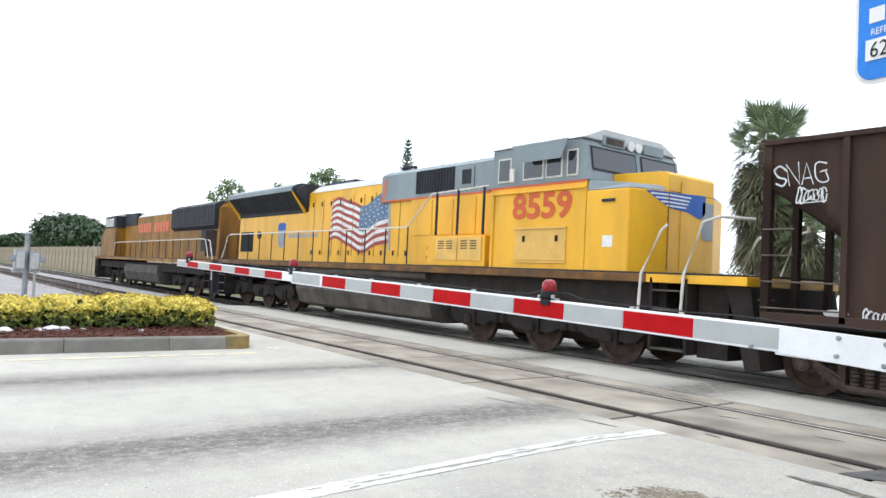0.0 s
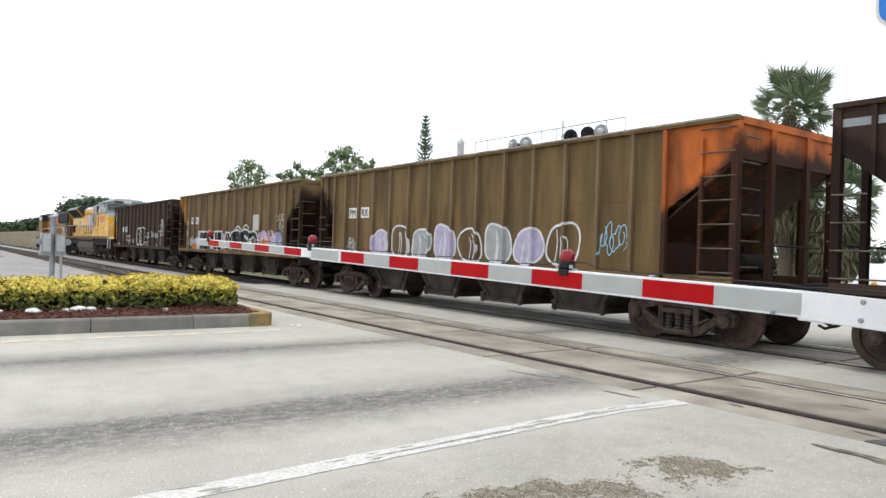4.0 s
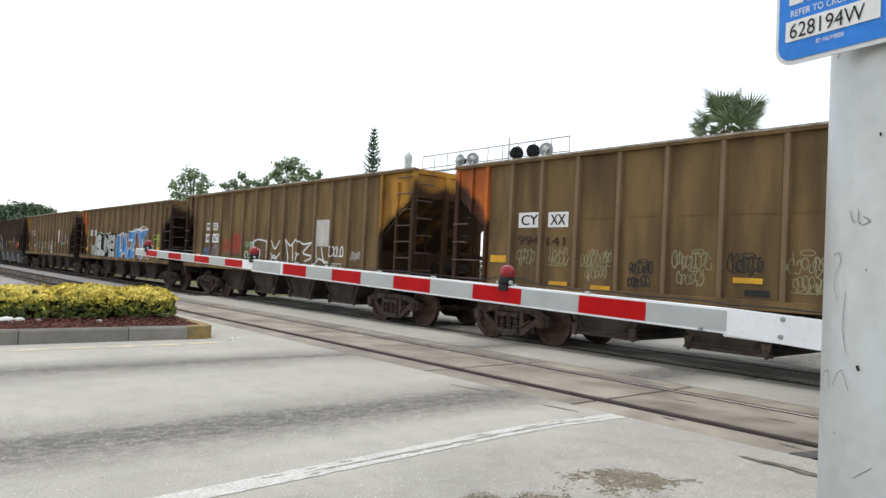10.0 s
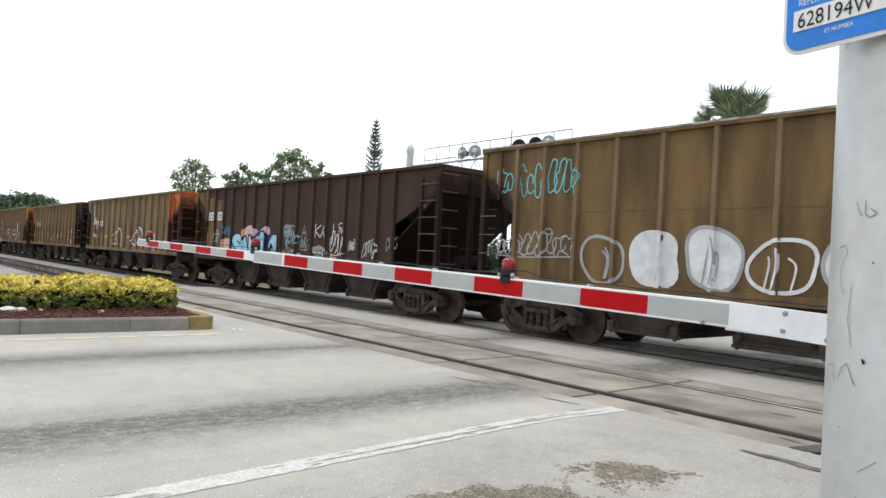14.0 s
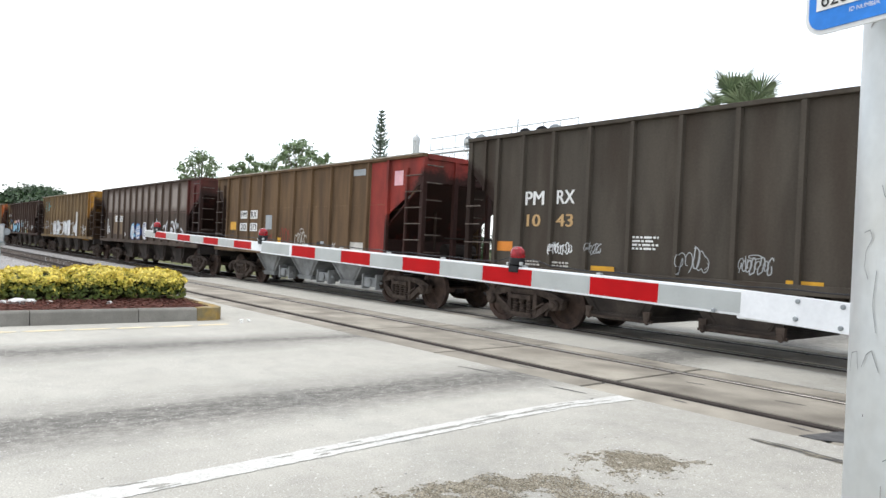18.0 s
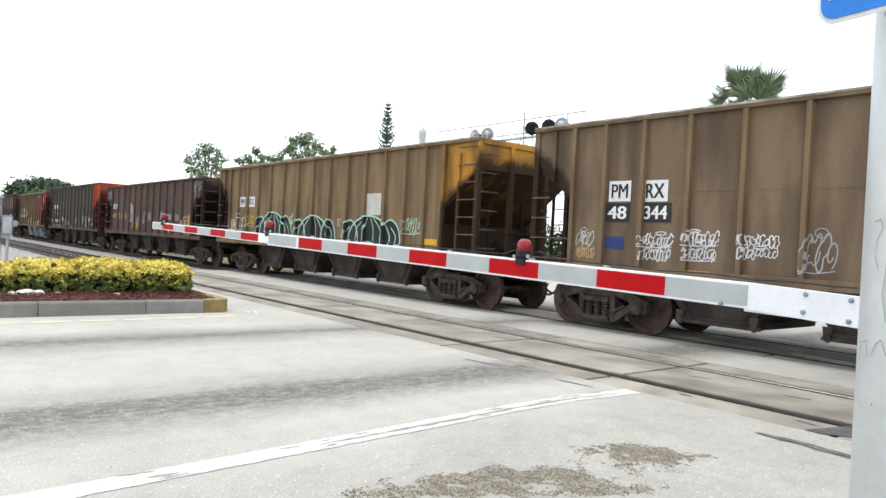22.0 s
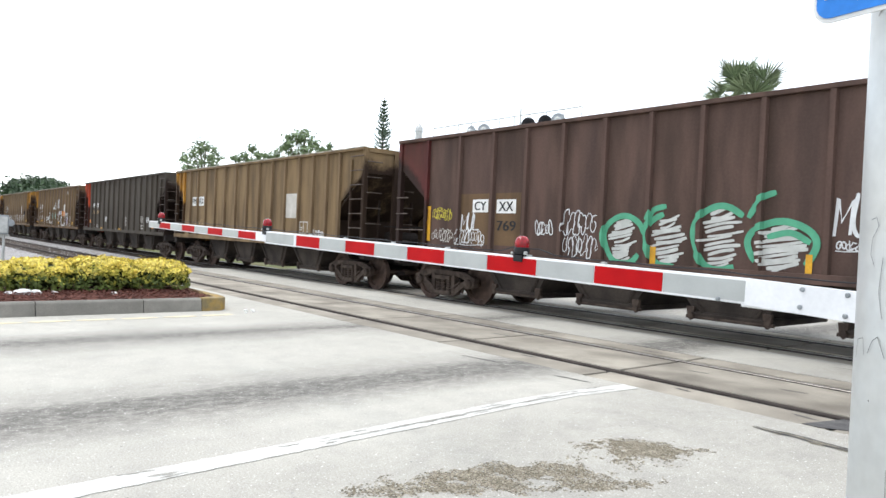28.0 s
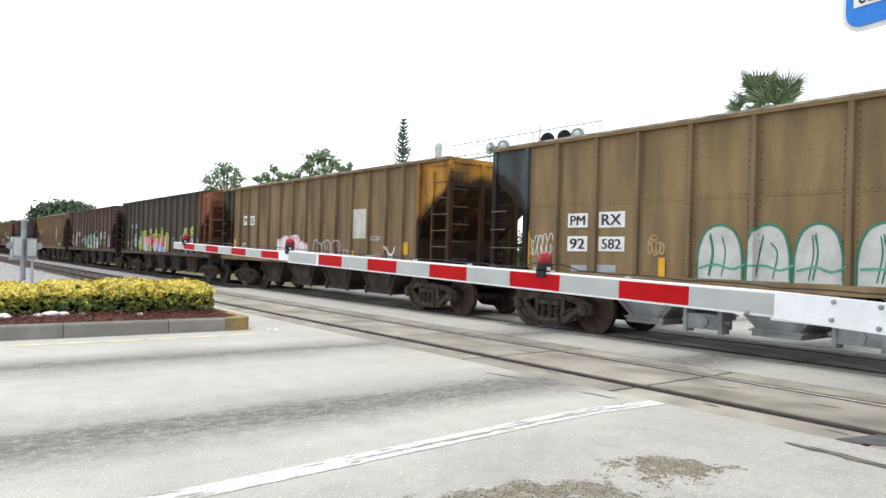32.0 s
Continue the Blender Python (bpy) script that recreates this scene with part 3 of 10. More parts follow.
# ---- road marks, stains and litter ----
def ragged_strip(name, pts, width, material, label, category, seed, z=0.004, rough=0.25, ends=0.35):
    r = random.Random(seed)
    g = Geo()
    fine = []
    for (x0, y0), (x1, y1) in zip(pts, pts[1:]):
        n = max(2, int(math.hypot(x1 - x0, y1 - y0) / 0.06))
        fine += [(x0 + (x1 - x0) * i / n, y0 + (y1 - y0) * i / n) for i in range(n)]
    fine.append(pts[-1])
    left, right = [], []
    for i, (x, y) in enumerate(fine):
        x2, y2 = fine[min(i + 1, len(fine) - 1)]
        x1, y1 = fine[max(i - 1, 0)]
        d = math.hypot(x2 - x1, y2 - y1) or 1
        nx, ny = -(y2 - y1) / d, (x2 - x1) / d
        taper = min(1, ends + 4 * min(i, len(fine) - 1 - i) / len(fine))
        a, b = (width / 2 * taper * (1 + r.uniform(-rough, rough)) for _ in "ab")
        left.append((x + nx * a, y + ny * a, z))
        right.append((x - nx * b, y - ny * b, z))
    n = len(fine)
    g.add(left + right, [(i, i + 1, n + i + 1, n + i) for i in range(n - 1)])
    ob = part(name, g, material)
    for p in ob.data.polygons:
        if p.normal.z < 0:
            p.flip()
    return tagged(ob, label, category)


tagged(ragged_strip("edge_line", [(0.03, -1.31), (-0.05, -2.2), (-0.03, -3.0), (0.03, -3.8), (0.14, -5.4), (0.22, -6.6), (0.6, -40)], 0.21, M["line"], "worn white painted edge line on the road", "road marking", 1, rough=0.07, ends=1.0), kind="structure")
ragged_strip("paint_split", [(0.035, -1.6), (-0.03, -2.2), (-0.015, -3.0), (0.045, -3.8), (0.12, -5.0)], 0.02, M["worn"], "worn split along the painted line", "road wear", 5, z=0.008, rough=0.85)
rl = random.Random(31)
for k in range(26):
    # flakes of bare road where the paint has lifted
    y = -1.5 - 4.6 * rl.random()
    x = -0.045 + 0.066 * max(0.0, -2.7 - y) + rl.uniform(-0.08, 0.08)
    ragged_strip("paint_chip", [(x, y), (x + rl.uniform(-0.02, 0.02), y - rl.uniform(0.05, 0.22))], rl.uniform(0.012, 0.03), M["worn"], "flake of bare road in the painted line", "road wear", 300 + k, z=0.0065, rough=0.8)
y = -2.6
k = 0
while y > -34:
    ragged_strip("median_line", [(-7.0 - 0.06 * (k == 0), y), (-7.0, y - 0.55)], 0.15, M["yline"], "worn dashed yellow line beside the median kerb", "road marking", 20 + k, rough=0.2)
    y -= 0.62
    k += 1


def grit_patch(cx, cy, sx, sy, turn, n, seed, label):
    """Spilled grit: many small lumps, dense in the middle and lacy at the edge."""
    q = random.Random(seed)
    g = Geo()
    c, s = math.cos(turn), math.sin(turn)
    k = 0
    while k < n:
        u, v = q.gauss(0, 0.5), q.gauss(0, 0.5)
        x, y = cx + u * sx * c - v * sy * s, cy + u * sx * s + v * sy * c
        if noise.noise(Vector((x * 5, y * 5, seed))) + 0.5 * noise.noise(Vector((x * 17, y * 17, seed))) + q.gauss(0, 0.16) < (u * u + v * v) * 0.9 - 0.30:
            k += 0.2
            continue
        r = q.uniform(0.003, 0.0095)
        a = q.uniform(0, 6.28)
        pts = [(x + r * q.uniform(0.7, 1.3) * math.cos(a + i * 1.257), y + r * q.uniform(0.7, 1.3) * math.sin(a + i * 1.257), 0.001) for i in range(5)]
        g.add(pts + [(x, y, 0.001 + r * q.uniform(0.25, 0.6))], [(i, (i + 1) % 5, 5) for i in range(5)])
        k += 1
    return tagged(part("grit_patch", g, M["sand"], recalc=False), label, "grit", kind="stuff")


grit_patch(1.43, -3.16, 0.55, 0.36, 1.0, 8500, 3, "brown spilled sand and grit on the road")
grit_patch(1.30, -4.45, 1.15, 0.32, 1.28, 11000, 8, "long streak of brown grit on the road")
grit_patch(1.72, -4.05, 0.55, 0.16, 1.2, 1800, 12, "thin streak of brown grit on the road")
g = Geo()
r5 = random.Random(77)
for k in range(500):
    x, y = r5.uniform(-6.5, 3.5), r5.uniform(-7.2, -1.3)
    r = r5.uniform(0.003, 0.010)
    g.add([(x - r, y - r, 0.001), (x + r, y - r, 0.001), (x, y + r, 0.001), (x, y, 0.001 + r * 0.35)], [(0, 1, 3), (1, 2, 3), (2, 0, 3)])
tagged(part("grit", g, M["stones"], recalc=False), "scattered grit and pebbles on the road", "grit", kind="stuff")
ragged_strip("road_crack", [(1.53, -1.755), (1.7, -1.765), (1.9, -1.755), (2.1, -1.785), (2.4, -1.79)], 0.085, M["sand"], "crumbled crack in the road surface", "crack", 4, rough=0.75)
for i, off in enumerate((-0.028, 0.03)):
    ragged_strip("crack_edge", [(1.55, -1.755 + off * 0.4), (1.7, -1.765 + off), (1.9, -1.75 + off), (2.1, -1.785 + off), (2.4, -1.79 + off)], 0.024, M["tar"], "dark broken edge of the crack", "crack", 60 + i, z=0.008, rough=0.95)
for i, pts in enumerate([[(1.9, 0.2), (2.2, 0.24)], [(2.5, -0.2), (2.75, -0.17)], [(-1.4, 0.95), (-1.1, 0.98)], [(-3.6, 0.1), (-3.2, 0.14)], [(2.2, 2.0), (2.6, 2.06)], [(0.6, 2.2), (0.95, 2.24)], [(-1.9, -0.95), (-1.6, -0.93)], [(1.5, -0.98), (1.75, -1.02)], [(-0.75, -1.62), (-0.3, -1.55)], [(-2.2, -1.7), (-1.6, -1.62)], [(0.9, 0.05), (1.2, 0.1)], [(-0.2, 0.12), (0.05, 0.16)], [(0.3, -0.95), (0.5, -0.98)], [(1.3, 1.02), (1.6, 1.06)]]):
    ragged_strip("road_crack", pts, 0.03, M["tar"], "short dark scar in the road surface", "crack", 40 + i, rough=0.6)
tagged(part("tar_patch", Geo().prism([(1.72, -1.27), (1.87, -1.27), (2.6, -0.80), (2.6, -0.765), (1.86, -0.77)], 2, 0.001, 0.006), M["tar"]), "dark asphalt patch beside the rail", "asphalt patch")
# ---- median island with kerb, mulch and shrubs ----
KX = -7.66
island = tagged(part("median_kerb", Geo().box(-11.2, KX - 0.1, -40, -2.66, -0.05, 0.17), M["soil"]), "raised median island with a concrete kerb", "median", kind="structure")
yk = -2.45
kerb_prof = [(KX, -0.02), (KX - 0.03, 0.19), (KX - 0.06, 0.22), (KX - 0.17, 0.22), (KX - 0.17, -0.02)]
g = Geo().prism([(KX, -2.9), (KX - 0.02, -2.55), (KX - 0.18, -2.42), (KX - 0.6, -2.36), (KX - 3.0, -2.36), (KX - 3.45, -2.45), (KX - 3.64, -2.9), (KX - 3.5, -2.9), (KX - 3.3, -2.62), (KX - 0.4, -2.55), (KX - 0.17, -2.9)], 2, -0.02, 0.222)
part("kerb_nose", g, M["kerb_yellow"], island, "worn yellow painted kerb nose", bevel=0.015)
yy = -2.905
while yy > -39:
    ln = 0.96 if yy > -3.6 else random.uniform(1.45, 1.6)
    part("kerb_block", Geo().prism(kerb_prof, 1, yy - ln, yy), M["kerb_yellow"] if yy > -2.95 and False else M["kerb"], island, bevel=0.012)
    part("kerb_block", Geo().prism([(-11.3 - (x - KX), z) for x, z in kerb_prof], 1, yy - ln, yy), M["kerb"], island, bevel=0.012)
    yy -= ln + 0.008
# mulch bed
g = Geo()
NX, NY = 22, 150
for j in range(NY + 1):
    for i in range(NX + 1):
        x = KX - 0.175 - 3.29 * i / NX
        y = -2.6 - 16 * j / NY
        g.v.append((x, y, 0.185 + 0.05 * math.sin(math.pi * i / NX) + 0.03 * noise.noise(Vector((x * 3, y * 3, 0)))))
for j in range(NY):
    for i in range(NX):
        a = j * (NX + 1) + i
        g.f.append((a, a + 1, a + NX + 2, a + NX + 1))
        g.mi.append(0)
tagged(part("mulch_bed", g, M["mulch"], smooth=True), "reddish-brown wood mulch in the median bed", "mulch", kind="structure")
g = Geo()
for k in range(2600):
    x, y = KX - rng.uniform(0.2, 1.5), -2.6 - rng.uniform(0, 6.5)
    a, ln, w = rng.uniform(0, 3.14), rng.uniform(0.02, 0.06), rng.uniform(0.006, 0.014)
    c, s, z = math.cos(a), math.sin(a), 0.205 + 0.05 * math.sin(math.pi * (KX - 0.175 - x) / 3.29) + 0.03 * rng.random()
    vs = [(x + ln * c - w * s, y + ln * s + w * c, z), (x + ln * c + w * s, y + ln * s - w * c, z + 0.01), (x - ln * c + w * s, y - ln * s - w * c, z), (x - ln * c - w * s, y - ln * s + w * c, z + 0.012)]
    g.add(vs, [(0, 1, 2, 3)])
tagged(part("mulch_chips", g, M["mulch"], recalc=False), "loose reddish mulch chips", "mulch", kind="stuff")


def pebble(x, y, z, r, seed, material, label):
    q = random.Random(seed)
    bm = bmesh.new()
    bmesh.ops.create_icosphere(bm, subdivisions=2, radius=r)
    for v in bm.verts:
        v.co = Vector((v.co.x * q.uniform(0.85, 1.2), v.co.y * q.uniform(0.9, 1.4), v.co.z * 0.6))
    me = bpy.data.meshes.new("white_rock")
    bm.to_mesh(me)
    bm.free()
    me.materials.append(material)
    return tagged(part("white_rock", me, None, at=(x, y, z)), label, "rock", group="rocks in the median bed")


for i, (x, y, r) in enumerate([(-8.72, -6.63, 0.10), (-8.72, -6.1, 0.10), (-8.84, -5.62, 0.07), (-8.83, -5.42, 0.11), (-8.86, -5.24, 0.09), (-8.87, -4.97, 0.06), (-8.68, -4.07, 0.05), (-8.9, -5.8, 0.05), (-8.75, -7.1, 0.09), (-7.45, -2.2, 0.035), (-7.3, -2.12, 0.03), (-7.2, -2.3, 0.025), (-7.5, -2.05, 0.03)]):
    pebble(x, y, (0.22 if x < -8 else 0.0) + r * 0.35, r, i, M["white"], "pale rock lying in the median bed" if x < -8 else "broken piece of pale kerb concrete")


# ---- crossing gate: arm, lamps, pole and sign ----
ARM_A, ARM_B = Vector((2.83, -4.485, 1.268)), Vector((-1.28, -4.50, 1.365))
arm = thing("crossing_gate_arm", "lowered red and white striped crossing gate arm across the road", "gate arm", at=(3.9, -4.46, 1.25))
slope = math.atan2(ARM_B.z - ARM_A.z, ARM_A.x - ARM_B.x)
arm.matrix_basis = Matrix.Translation(ARM_A) @ Euler((0, slope, math.atan2(ARM_B.y - ARM_A.y, ARM_B.x - ARM_A.x) + math.pi)).to_matrix().to_4x4()
STEP = 0.4064
H1, H2 = 0.112, 0.088
# local x runs back towards the pole; the arm reaches to -x
part("near_tube", Geo().prism([(-0.022, -H1 / 2), (0.022, -H1 / 2), (0.022, H1 / 2), (-0.022, H1 / 2)], 0, -10.6 * STEP, 0.0), M["arm_white"], arm, "white tapered arm tube", bevel=0.004)
part("far_tube", Geo().prism([(-0.017, -H2 / 2), (0.017, -H2 / 2), (0.017, H2 / 2), (-0.017, H2 / 2)], 0, -20.1 * STEP, -10.3 * STEP), M["arm_white"], arm, "slimmer white outer arm tube", bevel=0.004)
part("sleeve_stripe", Geo().box(-11.45 * STEP, -10.1 * STEP, -0.0275, -0.0262, -H1 / 2 + 0.012, H1 / 2 - 0.012), M["arm_grey"], arm)
part("sleeve", Geo().prism([(-0.026, -H1 / 2 - 0.001), (0.026, -H1 / 2 - 0.001), (0.026, H1 / 2 + 0.001), (-0.026, H1 / 2 + 0.001)], 0, -11.5 * STEP, -10.05 * STEP), M["arm_white"], arm, "joining sleeve", bevel=0.004)
for k in range(11):
    h = H1 - 0.022
    m = M["arm_red"] if k % 2 else M["arm_grey"]
    if k == 10:
        continue
    part("stripe", Geo().box(-(k + 1) * STEP + 0.002, -k * STEP - 0.002, -0.0245, -0.0222, -h / 2, h / 2), m, arm)
for k in range(12, 20):
    h = H2 - 0.018
    m = M["arm_red"] if k % 2 == 0 else M["arm_grey"]
    o = -0.06
    part("stripe", Geo().box(-(k + 1) * STEP + 0.002 + o + 0.04, -k * STEP - 0.002 + o + 0.04, -0.0195, -0.0172, -h / 2, h / 2), m, arm)
part("mounting_plate", Geo().prism([(0.0, -H1 / 2 - 0.004), (0.44, -H1 / 2 - 0.018), (0.44, H1 / 2 - 0.008), (0.0, H1 / 2 + 0.002)], 1, -0.030, -0.018), M["arm_white"], arm, "white bolted mounting plate", bevel=0.003)
part("arm_root", Geo().box(-0.02, 0.75, -0.0175, 0.03, -H1 / 2 - 0.012, H1 / 2 - 0.014), M["arm_white"], arm, bevel=0.004)
for bx, bz in ((0.238, 0.034), (0.233, -0.038), (0.408, 0.03), (0.404, -0.052), (-0.12, -0.046)):
    part("bolt", Geo().lathe([(0.008, -0.034), (0.008, -0.030), (0.0105, -0.030), (0.0105, -0.036), (0.007, -0.040)], n=10, axis="y", at=(bx, 0.002, bz)), M["cabinet"], arm)
for k in (1.9, 3.2, 5.0, 6.5, 8.1, 9.5):
    part("clip", Geo().box(-k * STEP - 0.012, -k * STEP + 0.012, -0.012, 0.012, H1 / 2, H1 / 2 + 0.012), M["steel"], arm)
cable = [(0.7, 0.0, H1 / 2 + 0.03)] + [(-i * 0.11, 0.012 * math.sin(i), H1 / 2 + 0.014 + 0.008 * abs(math.sin(i * 0.8)) + (0.03 if 10 < i < 14 else 0)) for i in range(-3, 64)]
part("lamp_cable", Geo().tube(cable, 0.0035, 6), M["blackplastic"], arm, "thin black lamp cable")


def gate_lamp(x, h, size):
    base = part("lamp_base", Geo().box(-0.036, 0.036, -0.034, 0.034, -0.012, 0.026).box(-0.05, 0.05, -0.012, 0.012, 0.02, 0.04).box(-0.022, 0.022, -0.02, 0.02, 0.018, 0.045), M["blackplastic"], arm, "black lamp base", at=(x, 0, h), bevel=0.006)
    part("lamp_body", Geo().lathe([(0.030, 0.026), (0.044, 0.034), (0.047, 0.052), (0.044, 0.072)], n=20), M["blackplastic"], base, smooth="angle")
    part("lamp_lens", Geo().lathe([(0.041, 0.072), (0.043, 0.080), (0.043, 0.098), (0.039, 0.116), (0.031, 0.128), (0.018, 0.136), (0.005, 0.138)], n=24), M["lens"], base, "domed red lens", smooth="angle")
    part("clamp_screw", Geo().box(0.044, 0.062, -0.03, -0.012, 0.030, 0.050).box(-0.060, -0.044, -0.03, -0.012, 0.026, 0.042), M["steel"], base, "bright clamp screw", bevel=0.003)


gate_lamp(1.467 - 2.83, H1 / 2 - 0.020, 0.92)
gate_lamp(-1.862 - 2.83, H1 / 2 - 0.020, 0.9)
gate_lamp(-4.91 - 2.83, H2 / 2 - 0.020, 0.9)

# the mast beside the camera, tangent at the angle at which its edge is seen
eye0 = Vector((4.336, -7.433))
PD, PR = 1.17, 0.135
az = radians(110.25) - math.asin(PR / PD)
PX, PY = eye0.x + PD * math.cos(az), eye0.y + PD * math.sin(az)
mast = thing("signal_mast", "weathered aluminium signal mast with scratches", "mast", at=(PX, PY, 0))
g = Geo().lathe([(PR, 0.02), (PR, 0.9), (PR, 1.8), (PR, 2.7), (PR, 5.2)], n=64)
part("tube", g, M["pole"], mast, smooth="angle")
part("base_flange", Geo().lathe([(0.26, 0.0), (0.26, 0.03), (0.16, 0.05), (0.145, 0.12)], n=32), M["steel"], mast, smooth="angle")
part("cap", Geo().lathe([(0.14, 5.2), (0.14, 5.23), (0.05, 5.3)], n=32), M["steel"], mast)


def on_mast(u, z):
    """A point on the mast's skin: u metres round it from the side that faces the camera."""
    a = math.atan2(eye0.y - PY, eye0.x - PX) - u / PR
    return Vector(((PR + 0.0012) * math.cos(a), (PR + 0.0012) * math.sin(a), z))


def scratch(points, w, name="scratch", material=None):
    g = Geo()
    for (u0, z0), (u1, z1) in zip(points, points[1:]):
        d = math.hypot(u1 - u0, z1 - z0) or 1
        nu, nz = -(z1 - z0) / d * w / 2, (u1 - u0) / d * w / 2
        g.add([on_mast(u0 + nu, z0 + nz), on_mast(u1 + nu, z1 + nz), on_mast(u1 - nu, z1 - nz), on_mast(u0 - nu, z0 - nz)], [(0, 1, 2, 3)])
    part(name, g, material or M["greymark"], mast)


for pts in ([(0.1348, 1.49), (0.1225, 1.493), (0.1173, 1.482), (0.1296, 1.465), (0.1317, 1.444), (0.1225, 1.428)],
            [(0.1614, 1.301), (0.1574, 1.327), (0.1409, 1.331), (0.1369, 1.308)],
            [(0.1286, 1.312), (0.1192, 1.33), (0.1098, 1.336), (0.0966, 1.31)],
            [(0.1039, 1.55), (0.0997, 1.537), (0.0949, 1.531)],
            [(0.0893, 1.551), (0.0895, 1.533), (0.0827, 1.528), (0.0723, 1.533), (0.082, 1.54)],
            [(0.107, 1.44), (0.112, 1.395), (0.104, 1.36)], [(0.06, 1.22), (0.085, 1.20)]):
    scratch(pts, 0.0011, material=M["pole_dark"])
for u, z, s in ((0.0823, 1.343, 0.0025), (0.061, 1.645, 0.0018), (0.12, 1.25, 0.001), (0.075, 1.47, 0.001)):
    scratch([(u, z - s * 1.6), (u + s, z + s)], s * 1.4, "chip", M["under"])
stain = random.Random(77)
for i in range(16):
    u, z = stain.uniform(-0.16, 0.16), stain.uniform(0.4, 2.4)
    scratch([(u, z), (u + stain.gauss(0, 0.006), z - stain.uniform(0.01, 0.04))], stain.uniform(0.0012, 0.004), "drip_stain", M["pole_stain"])

# arm root bracket and mechanism on the mast
part("gate_mechanism", Geo().box(-0.10, 0.28, 0.16, 1.75, 0.95, 1.42), M["cabinet"], mast, "grey gate mechanism housing", bevel=0.02)
part("arm_bracket", Geo().box(3.30 - PX, 3.62 - PX, -4.47 - PY, -4.44 - PY, 1.19, 1.33).box(3.5 - PX, PX - PX + 0.02, -4.44 - PY - 0.06, -4.44 - PY, 1.17, 1.34), M["arm_white"], mast, "white arm bracket")

# emergency notice sign clamped to the mast
SA = Vector((3.905, -6.420, 1.790))
sign_turn = -10.7
sign = thing("crossing_notice_sign", "blue emergency notice sign with a white border on the mast", "sign", at=pose(SA.x, SA.y, SA.z, 0, 0, sign_turn))


def rounded(x0, x1, z0, z1, r, y0, y1, n=6):
    pts = []
    for cx, cz, a0 in ((x1 - r, z1 - r, 0), (x0 + r, z1 - r, 90), (x0 + r, z0 + r, 180), (x1 - r, z0 + r, 270)):
        pts += [(cx + r * math.cos(radians(a0 + 90 * i / n)), cz + r * math.sin(radians(a0 + 90 * i / n))) for i in range(n + 1)]
    return Geo().prism(pts, 1, y0, y1)


part("plate", rounded(-0.018, 0.245, -0.032, 0.185, 0.026, -0.0015, 0.0015), M["white"], sign, "white-edged aluminium plate")
part("face", rounded(-0.012, 0.239, -0.026, 0.179, 0.021, -0.0035, -0.0018), M["sign_blue"], sign, "blue sheet")
part("number_box", Geo().box(0.0, 0.131, -0.0052, -0.0038, 0.0, 0.029), M["white"], sign)
text_part("lettering", "628194W", 0.0305, M["ink"], sign, (0.006, -0.0062, 0.0035), squash=0.86)
text_part("lettering", "ID NUMBER", 0.0085, M["white"], sign, (0.045, -0.0042, -0.0115), squash=0.9)
text_part("lettering", "REFER TO CROSSING", 0.0135, M["white"], sign, (0.006, -0.0042, 0.035), squash=0.83)
for i in range(5):
    part("number_bar", Geo().box(0.004 + i * 0.027, 0.025 + i * 0.027, -0.0046, -0.0038, 0.052, 0.073), M["white"], sign)
part("notice_block", Geo().box(0.155, 0.228, -0.0050, -0.0038, 0.02, 0.12), M["white"], sign)
part("bolt", Geo().lathe([(0.004, -0.007), (0.004, -0.0035)], n=8, axis="y", at=(0.143, 0, 0.03)), M["under"], sign)
part("strap", Geo().box(0.02, 0.235, 0.002, 0.006, 0.06, 0.075), M["steel"], sign)


# ---- the train ----
def run(t):
    """Metres that the train has gone at t seconds."""
    return 11.56693 * t + 0.002414 * t * t - 0.000263976 * t**3


MOVERS, CAR_WHEELS, LOCO_WHEELS = [], [], []
ZT, ZB, HW = 3.70, 1.13, 1.50
END, Z1, ZS = [1.0, 1.1], 3.02, 2.22


TRUCK_IN, WHEELBASE, WHEEL_R = 1.28, 1.74, 0.445
WHEELBASE_HALF = WHEELBASE / 2


def wheelset_mesh(r, name):
    g = Geo()
    for s in (-1, 1):
        y = 0.70 * s
        prof = [(0.07, y - s * 0.10), (0.16, y - s * 0.10), (0.19, y - s * 0.055), (r - 0.10, y - s * 0.045), (r - 0.085, y - s * 0.09), (r - 0.006, y - s * 0.09), (r, y - s * 0.07), (r + 0.004, y + s * 0.02), (r + 0.026, y + s * 0.035), (r + 0.022, y + s * 0.05), (r - 0.085, y + s * 0.052), (r - 0.1, y + s * 0.02), (0.17, y + s * 0.03), (0.09, y + s * 0.06)]
        g.lathe(prof, n=28, axis="y")
        for k in range(6):
            a = k * math.pi / 3
            g.tube([(0.28 * math.cos(a), y - s * 0.048, 0.28 * math.sin(a)), (0.28 * math.cos(a), y - s * 0.056, 0.28 * math.sin(a))], 0.022, 6)
    g.tube([(0, -1.0, 0), (0, 1.0, 0)], 0.075, 12)
    return g.mesh(name, M["wheel"], smooth="angle")


CAR_WS = wheelset_mesh(0.445, "wheelset")
LOCO_WS = wheelset_mesh(0.508, "wheelset")


def add_wheelset(parent, me, x, z, store):
    ws = part("wheelset", me, None, parent)
    ws.matrix_parent_inverse = Matrix.Translation((x, 0, z))
    store.append(ws)
    return ws


